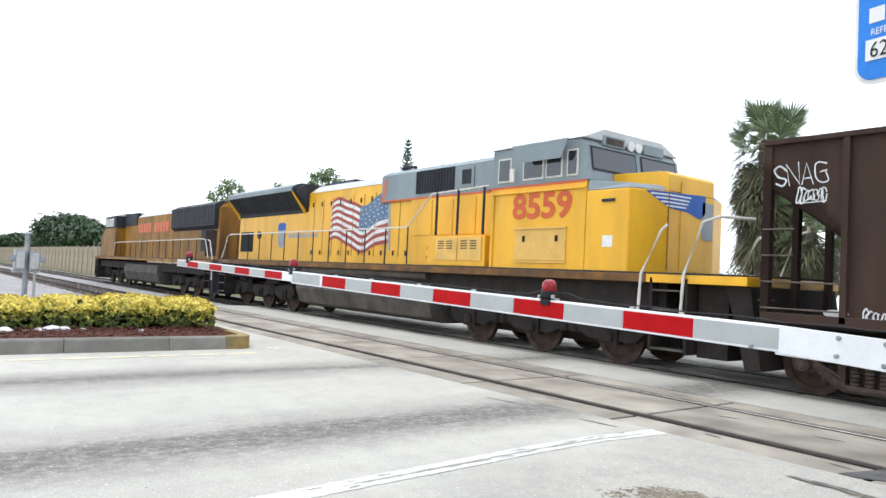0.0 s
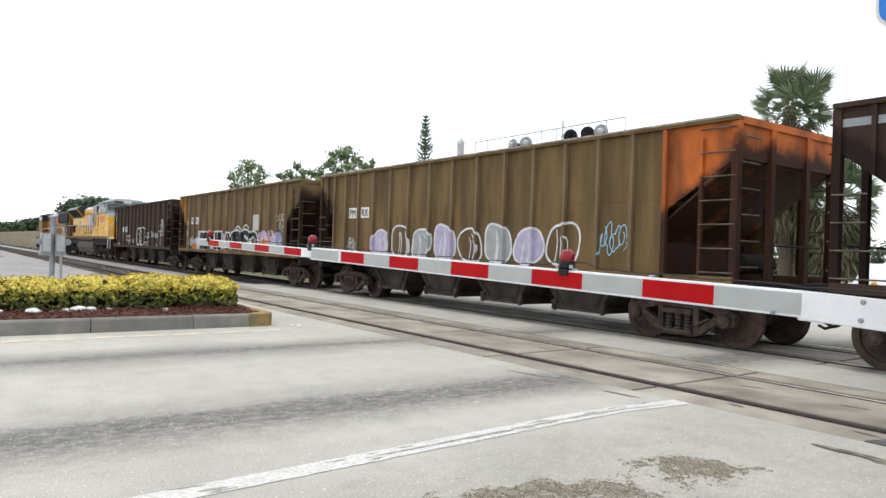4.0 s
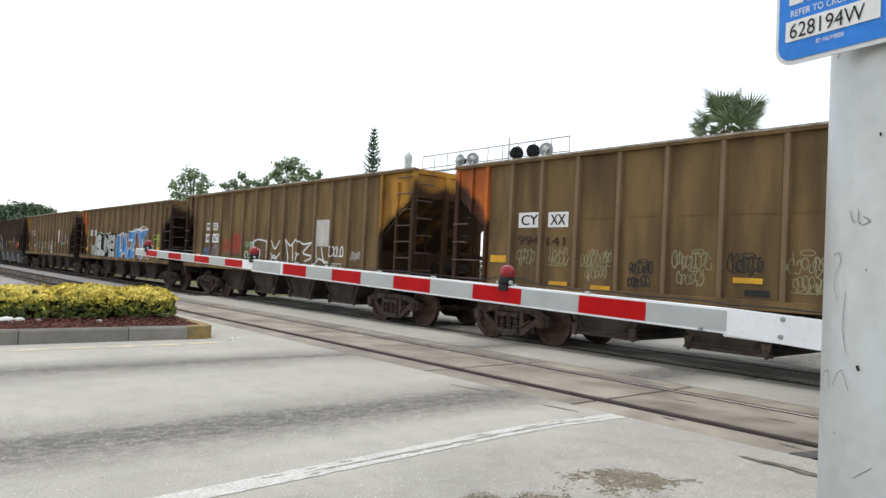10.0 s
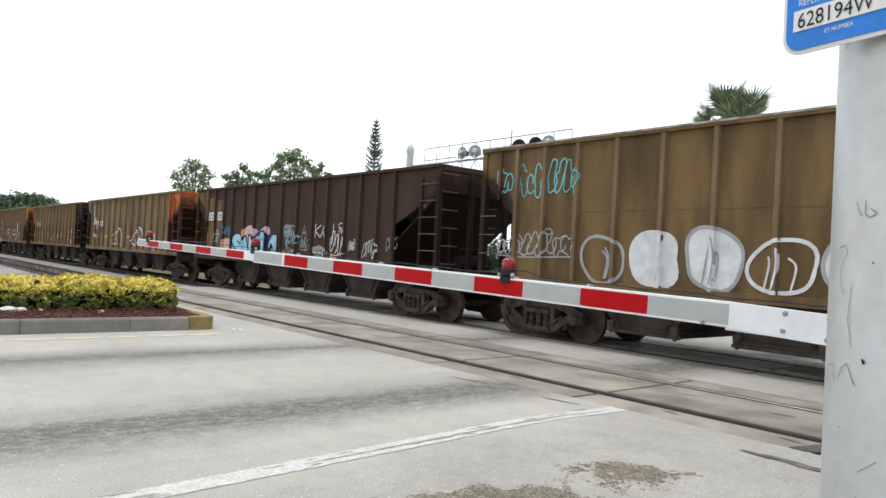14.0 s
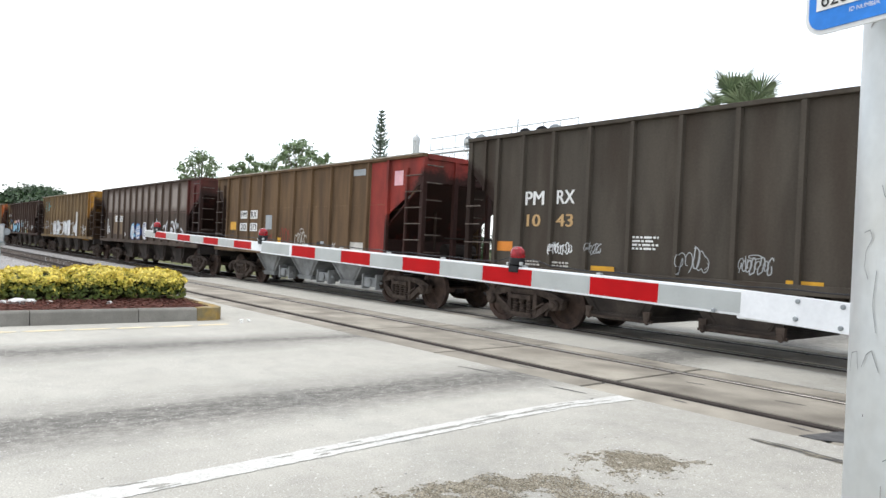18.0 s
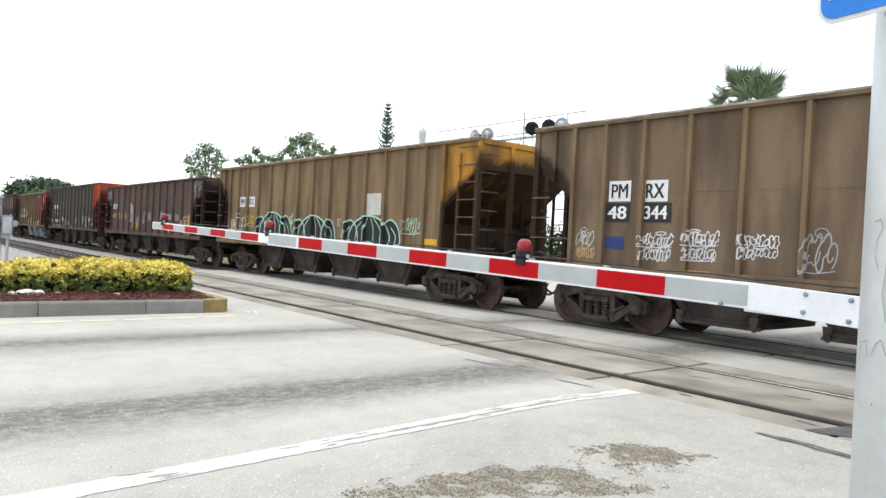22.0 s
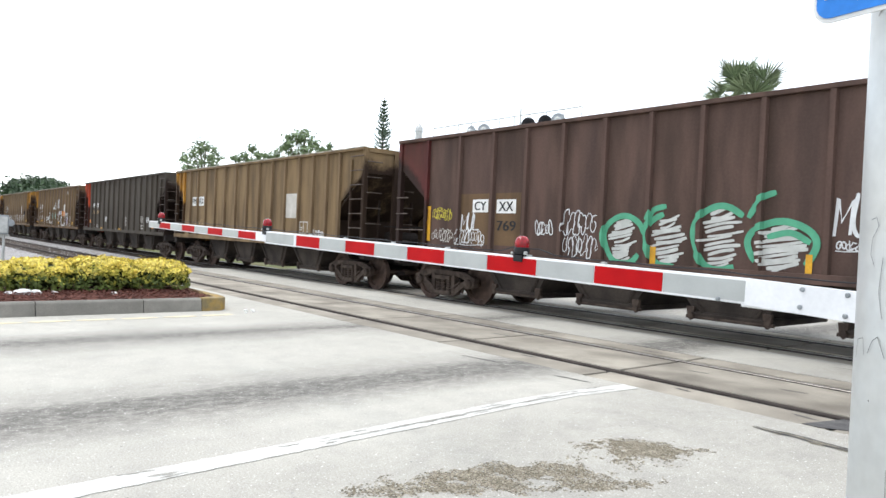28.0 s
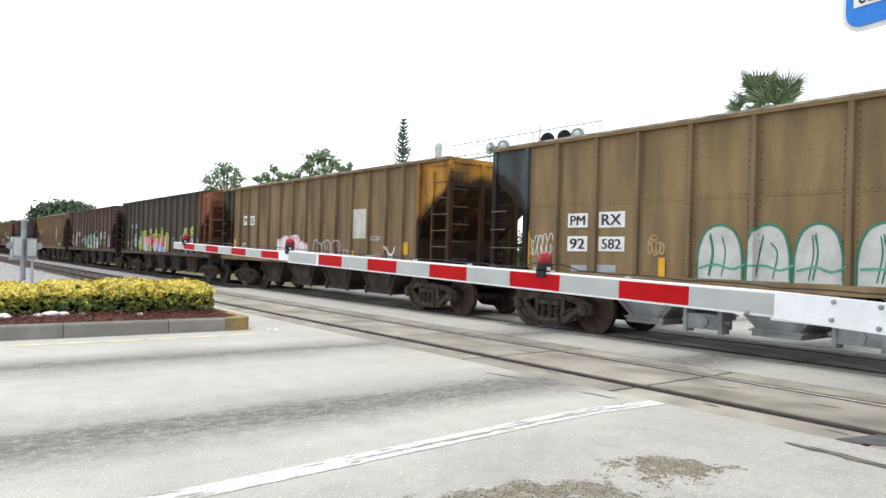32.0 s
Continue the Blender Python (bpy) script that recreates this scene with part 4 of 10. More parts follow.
def side_frame_mesh():
    """A cast frame: arched top, deep belly, two windows for the springs, bearing ends."""
    g = Geo()
    h = WHEELBASE_HALF
    g.prism([(-h - 0.22, 0.56), (-h + 0.05, 0.66), (-0.50, 0.70), (0.50, 0.70), (h - 0.05, 0.66), (h + 0.22, 0.56), (h + 0.16, 0.48), (h - 0.12, 0.52), (0.46, 0.60), (-0.46, 0.60), (-h + 0.12, 0.52), (-h - 0.16, 0.48)], 1, -0.08, 0.05)
    g.prism([(-h + 0.18, 0.50), (-h + 0.12, 0.40), (-0.42, 0.17), (-0.30, 0.13), (0.30, 0.13), (0.42, 0.17), (h - 0.12, 0.40), (h - 0.18, 0.50), (0.36, 0.27), (0.26, 0.235), (-0.26, 0.235), (-0.36, 0.27)], 1, -0.085, 0.045)
    for q in (-1, 1):
        g.box(min(q * 0.30, q * 0.40), max(q * 0.30, q * 0.40), -0.10, 0.04, 0.20, 0.63)
        g.prism([(q * (h - 0.17), 0.34), (q * (h + 0.15), 0.36), (q * (h + 0.19), 0.56), (q * (h - 0.17), 0.58)][::q], 1, -0.072, 0.046)
        g.box(min(q * 0.48, q * 0.58), max(q * 0.48, q * 0.58), -0.09, -0.075, 0.58, 0.65)
        g.tube([(q * 0.30, -0.12, 0.30), (q * 0.62, -0.12, 0.47)], 0.018, 6)
        g.tube([(q * 0.52, 0.0, 0.45), (q * 0.62, -0.02, 0.30), (q * 0.60, -0.02, 0.22)], 0.03, 6)
    for k in range(3):
        for z0 in (0.235, 0.29, 0.345, 0.40, 0.455):
            g.lathe([(0.048, z0), (0.064, z0 + 0.014), (0.064, z0 + 0.030), (0.048, z0 + 0.044)], n=10, at=(-0.185 + 0.185 * k, -0.07, 0))
    g.box(-0.30, 0.30, -0.14, -0.05, 0.17, 0.235)
    g.box(-0.29, 0.29, -0.16, -0.05, 0.50, 0.585)
    g.box(-0.05, 0.05, -0.165, -0.05, 0.52, 0.565)
    g.box(-0.31, 0.31, 0.02, 0.04, 0.18, 0.61)
    for s in (-h, h):
        g.lathe([(0.10, -0.15), (0.115, -0.13), (0.115, -0.05), (0.09, -0.05)], n=14, axis="y", at=(s, 0, WHEEL_R))
        g.lathe([(0.05, -0.17), (0.06, -0.16), (0.06, -0.15)], n=8, axis="y", at=(s, 0, WHEEL_R))
        for k in range(3):
            g.tube([(s + 0.07 * math.cos(k * 2.09), -0.165, WHEEL_R + 0.07 * math.sin(k * 2.09)), (s + 0.07 * math.cos(k * 2.09), -0.15, WHEEL_R + 0.07 * math.sin(k * 2.09))], 0.014, 6)
    return g.mesh("side_frame", M["rust"])


SIDE_FRAME = side_frame_mesh()
BOLSTER = Geo().box(-0.22, 0.22, -0.98, 0.98, 0.52, 0.74).box(-1.0, 1.0, -0.12, 0.12, 0.36, 0.46).mesh("bolster", M["under"], bevel=0.02)
BRAKE = Geo().box(-0.05, 0.05, -0.95, 0.95, 0.40, 0.52).mesh("brake_beam", M["under"])
COUPLER = Geo().box(0, 0.62, -0.09, 0.09, 0.78, 0.93).prism([(0.55, -0.12), (0.75, -0.15), (0.80, 0.0), (0.74, 0.14), (0.55, 0.13)], 2, 0.73, 0.99).mesh("coupler", M["rust"], bevel=0.015)
HOSE = Geo().tube([(0.1, 0.28, 0.8), (0.3, 0.28, 0.68), (0.5, 0.26, 0.48), (0.68, 0.22, 0.42), (0.78, 0.2, 0.46)], 0.024, 8).mesh("air_hose", M["blackplastic"])


def bay_geo(x0, x1, depth, zlow, slot):
    """A hopper bay: a funnel that narrows downwards, with a gate frame."""
    g = Geo()
    xm, w = (x0 + x1) / 2, (x1 - x0) * slot / 2
    top = [(x0, -depth, ZB + 0.05), (x1, -depth, ZB + 0.05), (x1, depth, ZB + 0.05), (x0, depth, ZB + 0.05)]
    low = [(xm - w, -depth + 0.12, zlow + 0.1), (xm + w, -depth + 0.12, zlow + 0.1), (xm + w, depth - 0.12, zlow + 0.1), (xm - w, depth - 0.12, zlow + 0.1)]
    g.add(top + low, [(0, 1, 5, 4), (1, 2, 6, 5), (2, 3, 7, 6), (3, 0, 4, 7), (4, 5, 6, 7), (3, 2, 1, 0)])
    g.box(xm - w - 0.05, xm + w + 0.05, -depth + 0.08, depth - 0.08, zlow, zlow + 0.12)
    # stiffeners down the slanting sides and a lip round the outlet
    for q in (-0.5, 0.5):
        for s in (-1, 1):
            p0 = Vector((xm + q * (x1 - x0) * 0.8, s * (depth + 0.012), ZB + 0.02))
            p1 = Vector((xm + q * w * 1.5, s * (depth - 0.10), zlow + 0.11))
            g.tube([p0, p1], 0.028, 4)
    g.box(xm - w - 0.09, xm + w + 0.09, -depth + 0.05, depth - 0.05, zlow + 0.075, zlow + 0.10)
    return g


def latch_geo(xm, w, depth, zlow):
    """Door hinges, hooks and the operating rod beside one outlet."""
    g = Geo().tube([(xm - w - 0.14, -depth + 0.02, zlow + 0.03), (xm + w + 0.14, -depth + 0.02, zlow + 0.03)], 0.03, 7)
    for q in (-1, 1):
        x = xm + q * (w + 0.05)
        g.prism([(x - 0.07, zlow + 0.2), (x + 0.07, zlow + 0.2), (x + 0.05, zlow + 0.02), (x, zlow - 0.025), (x - 0.05, zlow + 0.02)], 1, -depth - 0.03, -depth + 0.04)
        g.lathe([(0.045, -depth - 0.045), (0.045, -depth + 0.05)], n=8, axis="y", at=(x, 0, zlow + 0.07))
    return g


def gate_geo(xm, depth):
    g = Geo().box(xm - 0.30, xm + 0.30, -depth - 0.10, -depth + 0.25, 0.36, 0.60)
    g.tube([(xm - 0.42, -depth - 0.02, 0.48), (xm + 0.42, -depth - 0.02, 0.48)], 0.035, 8)
    g.box(xm - 0.34, xm - 0.28, -depth - 0.13, -depth + 0.1, 0.30, 0.68)
    g.box(xm + 0.28, xm + 0.34, -depth - 0.13, -depth + 0.1, 0.30, 0.68)
    g.lathe([(0.10, -depth - 0.14), (0.10, -depth - 0.10)], n=12, axis="y", at=(xm, 0, 0.48))
    return g


# rib distances from the car's middle, the last one the post where the open end begins
OFF_A, OFF_B = (0.0, 0.93, 1.87, 2.77, 3.66, 4.50, 5.28, 5.97), (0.0, 0.92, 1.86, 2.79, 3.72, 4.77, 5.88)
OFF_C, OFF_D = (0.0, 1.04, 2.11, 3.10, 3.94, 4.83), (0.0, 1.33, 2.38, 3.38, 4.28, 5.22, 6.02)
MIDDLE = {5: 6.88, 6: 7.05, 9: 6.86, 12: 6.93, 10: 6.74, 13: 5.81, 14: 6.86, 15: 7.12, 16: 7.02, 19: 6.99, 22: 6.92, 23: 6.98, 24: 7.05}
OFF_E = (0.0, 0.95, 1.86, 2.63, 3.55, 4.26, 5.02, 5.72)
RIB_SET = [OFF_A, 6.95]


def ribs_at(L):
    """Rib places along the car now being built, without the two end posts."""
    off, mid = RIB_SET[0][:-1], RIB_SET[1]
    return [mid - o for o in reversed(off)] + [mid + o for o in off[1:]]


def wrap_on_ribs(bm, L, y_sheet, y_rib, half=0.036, flank=0.016):
    """Lays flat paint over the side sheet and over the ribs that stand out from it."""
    xs = [v.co.x for v in bm.verts]
    if not xs:
        return
    lo, hi = min(xs), max(xs)
    ribs = [x for x in ribs_at(L) if lo - half - flank < x < hi + half + flank]
    for x in ribs:
        for e in (x - half - flank, x - half, x + half, x + half + flank):
            bmesh.ops.bisect_plane(bm, geom=bm.verts[:] + bm.edges[:] + bm.faces[:], plane_co=(e, 0, 0), plane_no=(1, 0, 0), dist=1e-5)
    for v in bm.verts:
        on = any(abs(v.co.x - r) < half + 1e-3 for r in ribs)
        v.co.y = (y_rib if on else y_sheet) - v.co.y


def separate(bm, name):
    """One mesh for each unbroken shape in the bmesh."""
    todo, out = set(bm.verts), []
    while todo:
        stack, seen = [todo.pop()], []
        while stack:
            v = stack.pop()
            seen.append(v)
            for e in v.link_edges:
                w = e.other_vert(v)
                if w in todo:
                    todo.discard(w)
                    stack.append(w)
        ids = {v: i for i, v in enumerate(seen)}
        faces = {f for v in seen for f in v.link_faces}
        if faces:
            me = bpy.data.meshes.new(name)
            me.from_pydata([tuple(v.co) for v in seen], [], [tuple(ids[v] for v in f.verts) for f in sorted(faces, key=lambda f: f.index)])
            out.append(me)
    return out


def finish_paint(bm, car, L, material, name, label, layer):
    wrap_on_ribs(bm, L, -HW - 0.004 - 0.004 * layer, -HW - 0.079 - 0.004 * layer)
    if name in ("graffiti_tag", "graffiti_drawing", "graffiti_dots", "graffiti_hatching"):
        meshes = [bpy.data.meshes.new(name)]
        bm.to_mesh(meshes[0])
    else:
        bm.faces.index_update()
        meshes = separate(bm, name)
    bm.free()
    for me in meshes:
        me.materials.append(material)
        part(name, me, None, car, label)


def ribbon(bm, pts, w):
    """One unbroken stroke of spray paint, rising a hair along its way so that it can cross itself."""
    q = [pts[0]] + [b for a, b in zip(pts, pts[1:]) if math.hypot(b[0] - a[0], b[1] - a[1]) > 1e-4]
    if len(q) < 2:
        return
    base = 0.0006 * (len(bm.faces) % 5)
    last = None
    for i, (x, z) in enumerate(q):
        a, b = q[max(i - 1, 0)], q[min(i + 1, len(q) - 1)]
        d = math.hypot(b[0] - a[0], b[1] - a[1]) or 1
        ux, uz = (b[0] - a[0]) / d, (b[1] - a[1]) / d
        e = w * 0.3 * (-1 if i == 0 else 1 if i == len(q) - 1 else 0)
        k = w / 2 * (0.72 if i in (0, len(q) - 1) else 1.0)
        y = base + 0.00005 * i
        row = [bm.verts.new((x + ux * e - uz * k, y, z + uz * e + ux * k)), bm.verts.new((x + ux * e + uz * k, y, z + uz * e - ux * k))]
        if last:
            bm.faces.new((last[0], last[1], row[1], row[0]))
        last = row


def smooth_line(pts, n=5):
    out = []
    for i in range(len(pts) - 1):
        p0, p1, p2, p3 = pts[max(i - 1, 0)], pts[i], pts[i + 1], pts[min(i + 2, len(pts) - 1)]
        for k in range(n):
            t = k / n
            out.append(tuple(0.5 * (2 * b + (c - a) * t + (2 * a - 5 * b + 4 * c - d) * t * t + (-a + 3 * b - 3 * c + d) * t**3) for a, b, c, d in zip(p0, p1, p2, p3)))
    return out + [pts[-1]]


def tag_strokes(bm, x, z, w, h, seed, glyphs, stroke):
    """Looping handwriting-like strokes that form no word."""
    r = random.Random(seed)
    cell = w / glyphs
    lean = r.uniform(0.05, 0.35)
    # swollen outlines, curls and flames that run into one another
    for k in range(glyphs):
        gx, lift, tall = x + (k + 0.5) * cell, r.uniform(-0.08, 0.08) * h, r.uniform(0.8, 1.1)
        if r.random() < 0.55:
            f = bubble(bm, 0, 0, 0.62 * cell, 0.5 * h * tall, seed * 7 + k, n=16, wob=0.30, square=2.0)
            f = f[r.randrange(3):] + f[:1]
        else:
            turn, a0 = r.choice((-1, 1)) * r.uniform(4.5, 8.0), r.uniform(0, 6.28)
            f = [(cell * (0.7 - 0.45 * q / 9) * math.cos(a0 + turn * q / 9), h * tall * (0.55 - 0.36 * q / 9) * math.sin(a0 + turn * q / 9)) for q in range(10)]
            if r.random() < 0.5:
                f.append((f[-1][0] + r.uniform(-0.4, 0.4) * cell, r.choice((-0.6, 0.62)) * h))
        f = [(gx + u + lean * v * 0.6, z + h * 0.5 + lift + max(-0.6 * h, min(0.62 * h, v))) for u, v in f]
        ribbon(bm, smooth_line(f, 4), stroke * r.uniform(0.75, 1.2))
    if r.random() < 0.3:
        # an arrow that ends the tag
        ax0, az0 = x + w, z + h * r.uniform(0.1, 0.5)
        ribbon(bm, [(ax0 - 0.25 * cell, az0 - 0.1 * h), (ax0 + 0.3 * cell, az0 + 0.06 * h), (ax0 + 0.1 * cell, az0 + 0.2 * h)], stroke * 0.7)
    if r.random() < 0.35:
        # a small halo over the tag
        cx, rx, rz = x + w * r.uniform(0.3, 0.7), min(w, 0.5) * 0.2, min(h, 0.5) * 0.14
        ribbon(bm, smooth_line([(cx + rx * math.cos(q), z + h * 1.12 + rz * math.sin(q)) for q in [0.9 * i for i in range(8)]], 3), stroke * 0.8)
    if r.random() < 0.4:
        ribbon(bm, smooth_line([(x - 0.03 * w, z - 0.04 * h), (x + 0.4 * w, z - 0.1 * h), (x + w, z)]), stroke * 0.8)


def bubble(bm, cx, cz, rx, rz, seed, n=30, wob=0.10, square=2.6):
    r = random.Random(seed)
    ph = [r.uniform(0, 6.28) for _ in range(4)]
    pts = []
    for i in range(n):
        a = 2 * math.pi * i / n
        c, s = math.cos(a), math.sin(a)
        k = (abs(c) ** square + abs(s) ** square) ** (-1 / square) * (1 + sum(wob / (j + 1) * math.sin((j + 2) * a + ph[j]) for j in range(4)))
        pts.append((cx + rx * k * c, cz + rz * k * s))
    return pts


def fill(bm, pts):
    y = 0.0004 * (len(bm.faces) // max(len(pts), 1) % 8)
    vs = [bm.verts.new((x, y, z)) for x, z in pts]
    c = bm.verts.new((sum(p[0] for p in pts) / len(pts), y, sum(p[1] for p in pts) / len(pts)))
    for i in range(len(vs)):
        bm.faces.new((vs[i], vs[(i + 1) % len(vs)], c))


def fade_mat():
    """Chalky faded paint that thins out into the rust towards the edge of its panel."""
    m = mat("chalky_faded_paint", (0.30, 0.262, 0.23), (0.20, 0.167, 0.142), scale=1.3, rough=0.85, bump=0.05, fine=30, streak=3)
    n, l = m.node_tree.nodes, m.node_tree.links
    b = n["Principled BSDF"]
    tc, sep = n.new("ShaderNodeTexCoord"), n.new("ShaderNodeSeparateXYZ")
    l.new(tc.outputs["Generated"], sep.inputs[0])
    grain = n.new("ShaderNodeTexNoise")
    grain.inputs["Scale"].default_value, grain.inputs["Detail"].default_value = 3.0, 6
    l.new(tc.outputs["Object"], grain.inputs["Vector"])

    def op(kind, p, q):
        x = n.new("ShaderNodeMath")
        x.operation = kind
        for sock, v in zip(x.inputs, (p, q)):
            if hasattr(v, "links"):
                l.new(v, sock)
            else:
                sock.default_value = v
        return x.outputs[0]

    def margin(v):
        return op("SUBTRACT", 0.5, op("ABSOLUTE", op("SUBTRACT", v, 0.5), 0.0))

    near = op("MINIMUM", margin(sep.outputs["X"]), margin(sep.outputs["Z"]))
    near = op("ADD", near, op("MULTIPLY", op("SUBTRACT", grain.outputs["Fac"], 0.5), 0.16))
    r = n.new("ShaderNodeMapRange")
    r.interpolation_type = "SMOOTHSTEP"
    for nm, v in (("From Min", 0.0), ("From Max", 0.30), ("To Min", 0.0), ("To Max", 0.9)):
        r.inputs[nm].default_value = v
    l.new(near, r.inputs["Value"])
    mx = n.new("ShaderNodeMix")
    mx.data_type = "RGBA"
    src = b.inputs["Base Color"].links[0].from_socket
    l.new(r.outputs[0], mx.inputs[0])
    mx.inputs[6].default_value = (0.085, 0.058, 0.045, 1)
    l.new(src, mx.inputs[7])
    l.new(mx.outputs[2], b.inputs["Base Color"])
    return m


M["faded"] = fade_mat()


def faded_panels(car, L):
    xs = [END[0]] + ribs_at(L) + [L - END[1]]
    for x0, x1 in zip(xs, xs[1:]):
        plate_mark(car, x0 + 0.05, x1 - 0.05, 2.36, ZT - 0.09, "faded", "faded_patch", "chalky faded paint between the ribs")


def paint_tag(car, L, x, z, w, h, colour, seed, glyphs=4, stroke=0.035, layer=1):
    bm = bmesh.new()
    tag_strokes(bm, x, z, w, h, seed, glyphs, stroke)
    finish_paint(bm, car, L, M[colour], "graffiti_tag", "scrawled spray-paint tag", layer)


def plate_mark(car, x0, x1, z0, z1, material, name="stencil_panel", label="", rough=0.0, layer=0):
    bm = bmesh.new()
    pts = [(x0, z0), (x1, z0), (x1, z1), (x0, z1)]
    bm.faces.new([bm.verts.new((x, -HW - 0.004 - 0.003 * layer, z)) for x, z in pts])
    me = bpy.data.meshes.new(name)
    bm.to_mesh(me)
    bm.free()
    me.materials.append(M[material])
    part(name, me, None, car, label)


def lettering(car, x, z, text, size, material, squash=0.95, layer=1, bold=0.008):
    bm = letters(text, size, bold, squash)
    for v in bm.verts:
        v.co += Vector((x, -HW - 0.004 - 0.003 * layer, z))
    me = bpy.data.meshes.new("lettering")
    bm.to_mesh(me)
    bm.free()
    me.materials.append(M[material])
    part("lettering", me, None, car)


def stencil_bars(car, x, z, w, rows_n, material="offwhite"):
    bm = bmesh.new()
    for k in range(rows_n):
        zz = z + k * 0.062
        u = x
        while u < x + w * (1 if k % 2 else 0.85):
            q = min(0.05 + 0.05 * ((k * 7 + int(u * 37)) % 3), x + w - u)
            bm.faces.new([bm.verts.new((a, -HW - 0.0125, b)) for a, b in ((u, zz), (u + q, zz), (u + q, zz + 0.034), (u, zz + 0.034))])
            u += q + 0.025
    me = bpy.data.meshes.new("stencil_bars")
    bm.to_mesh(me)
    bm.free()
    me.materials.append(M[material])
    part("stencil_bars", me, None, car, "small stencilled data, unreadable")


RIB_CACHE = {}


SOOTY = {}


def sooty(key, L):
    """The paint of a car's open end: soot up the end sheet and along the slope's edge, with the shade of the open
    interior painted in below.
    """
    tag = (key, round(L, 1))
    if tag in SOOTY:
        return SOOTY[tag]
    m = M[key].copy()
    n, l = m.node_tree.nodes, m.node_tree.links
    b = n["Principled BSDF"]
    src = b.inputs["Base Color"].links[0].from_socket
    tc = n.new("ShaderNodeTexCoord")
    sep = n.new("ShaderNodeSeparateXYZ")
    l.new(tc.outputs["Object"], sep.inputs[0])

    def op(kind, p, q):
        x = n.new("ShaderNodeMath")
        x.operation = kind
        for sock, v in zip(x.inputs, (p, q)):
            if hasattr(v, "links"):
                l.new(v, sock)
            else:
                sock.default_value = v
        return x.outputs[0]

    inward = op("SUBTRACT", L / 2, op("ABSOLUTE", op("SUBTRACT", sep.outputs["X"], L / 2), 0.0))
    edge = op("ADD", sep.outputs["Z"], op("MULTIPLY", inward, 0.80))
    big, fine = n.new("ShaderNodeTexNoise"), n.new("ShaderNodeTexNoise")
    big.inputs["Scale"].default_value, big.inputs["Detail"].default_value = 1.7, 4
    fine.inputs["Scale"].default_value, fine.inputs["Detail"].default_value = 14.0, 6
    for t in (big, fine):
        l.new(tc.outputs["Object"], t.inputs["Vector"])
    edge = op("ADD", edge, op("ADD", op("MULTIPLY", big.outputs["Fac"], 0.75), op("MULTIPLY", fine.outputs["Fac"], 0.22)))
    r = n.new("ShaderNodeMapRange")
    r.interpolation_type = "SMOOTHSTEP"
    for nm, v in (("From Min", 3.56), ("From Max", 3.90), ("To Min", 0.5 if key == "terra_end" else 0.935), ("To Max", 0.0)):
        r.inputs[nm].default_value = v
    l.new(edge, r.inputs["Value"])
    mx = n.new("ShaderNodeMix")
    mx.data_type = "RGBA"
    l.new(r.outputs[0], mx.inputs[0])
    l.new(src, mx.inputs[6])
    # one near-black serves the soot and the shade under the slope
    mx.inputs[7].default_value = (0.020, 0.0115, 0.009, 1)
    l.new(mx.outputs[2], b.inputs["Base Color"])
    SOOTY[tag] = m
    return m


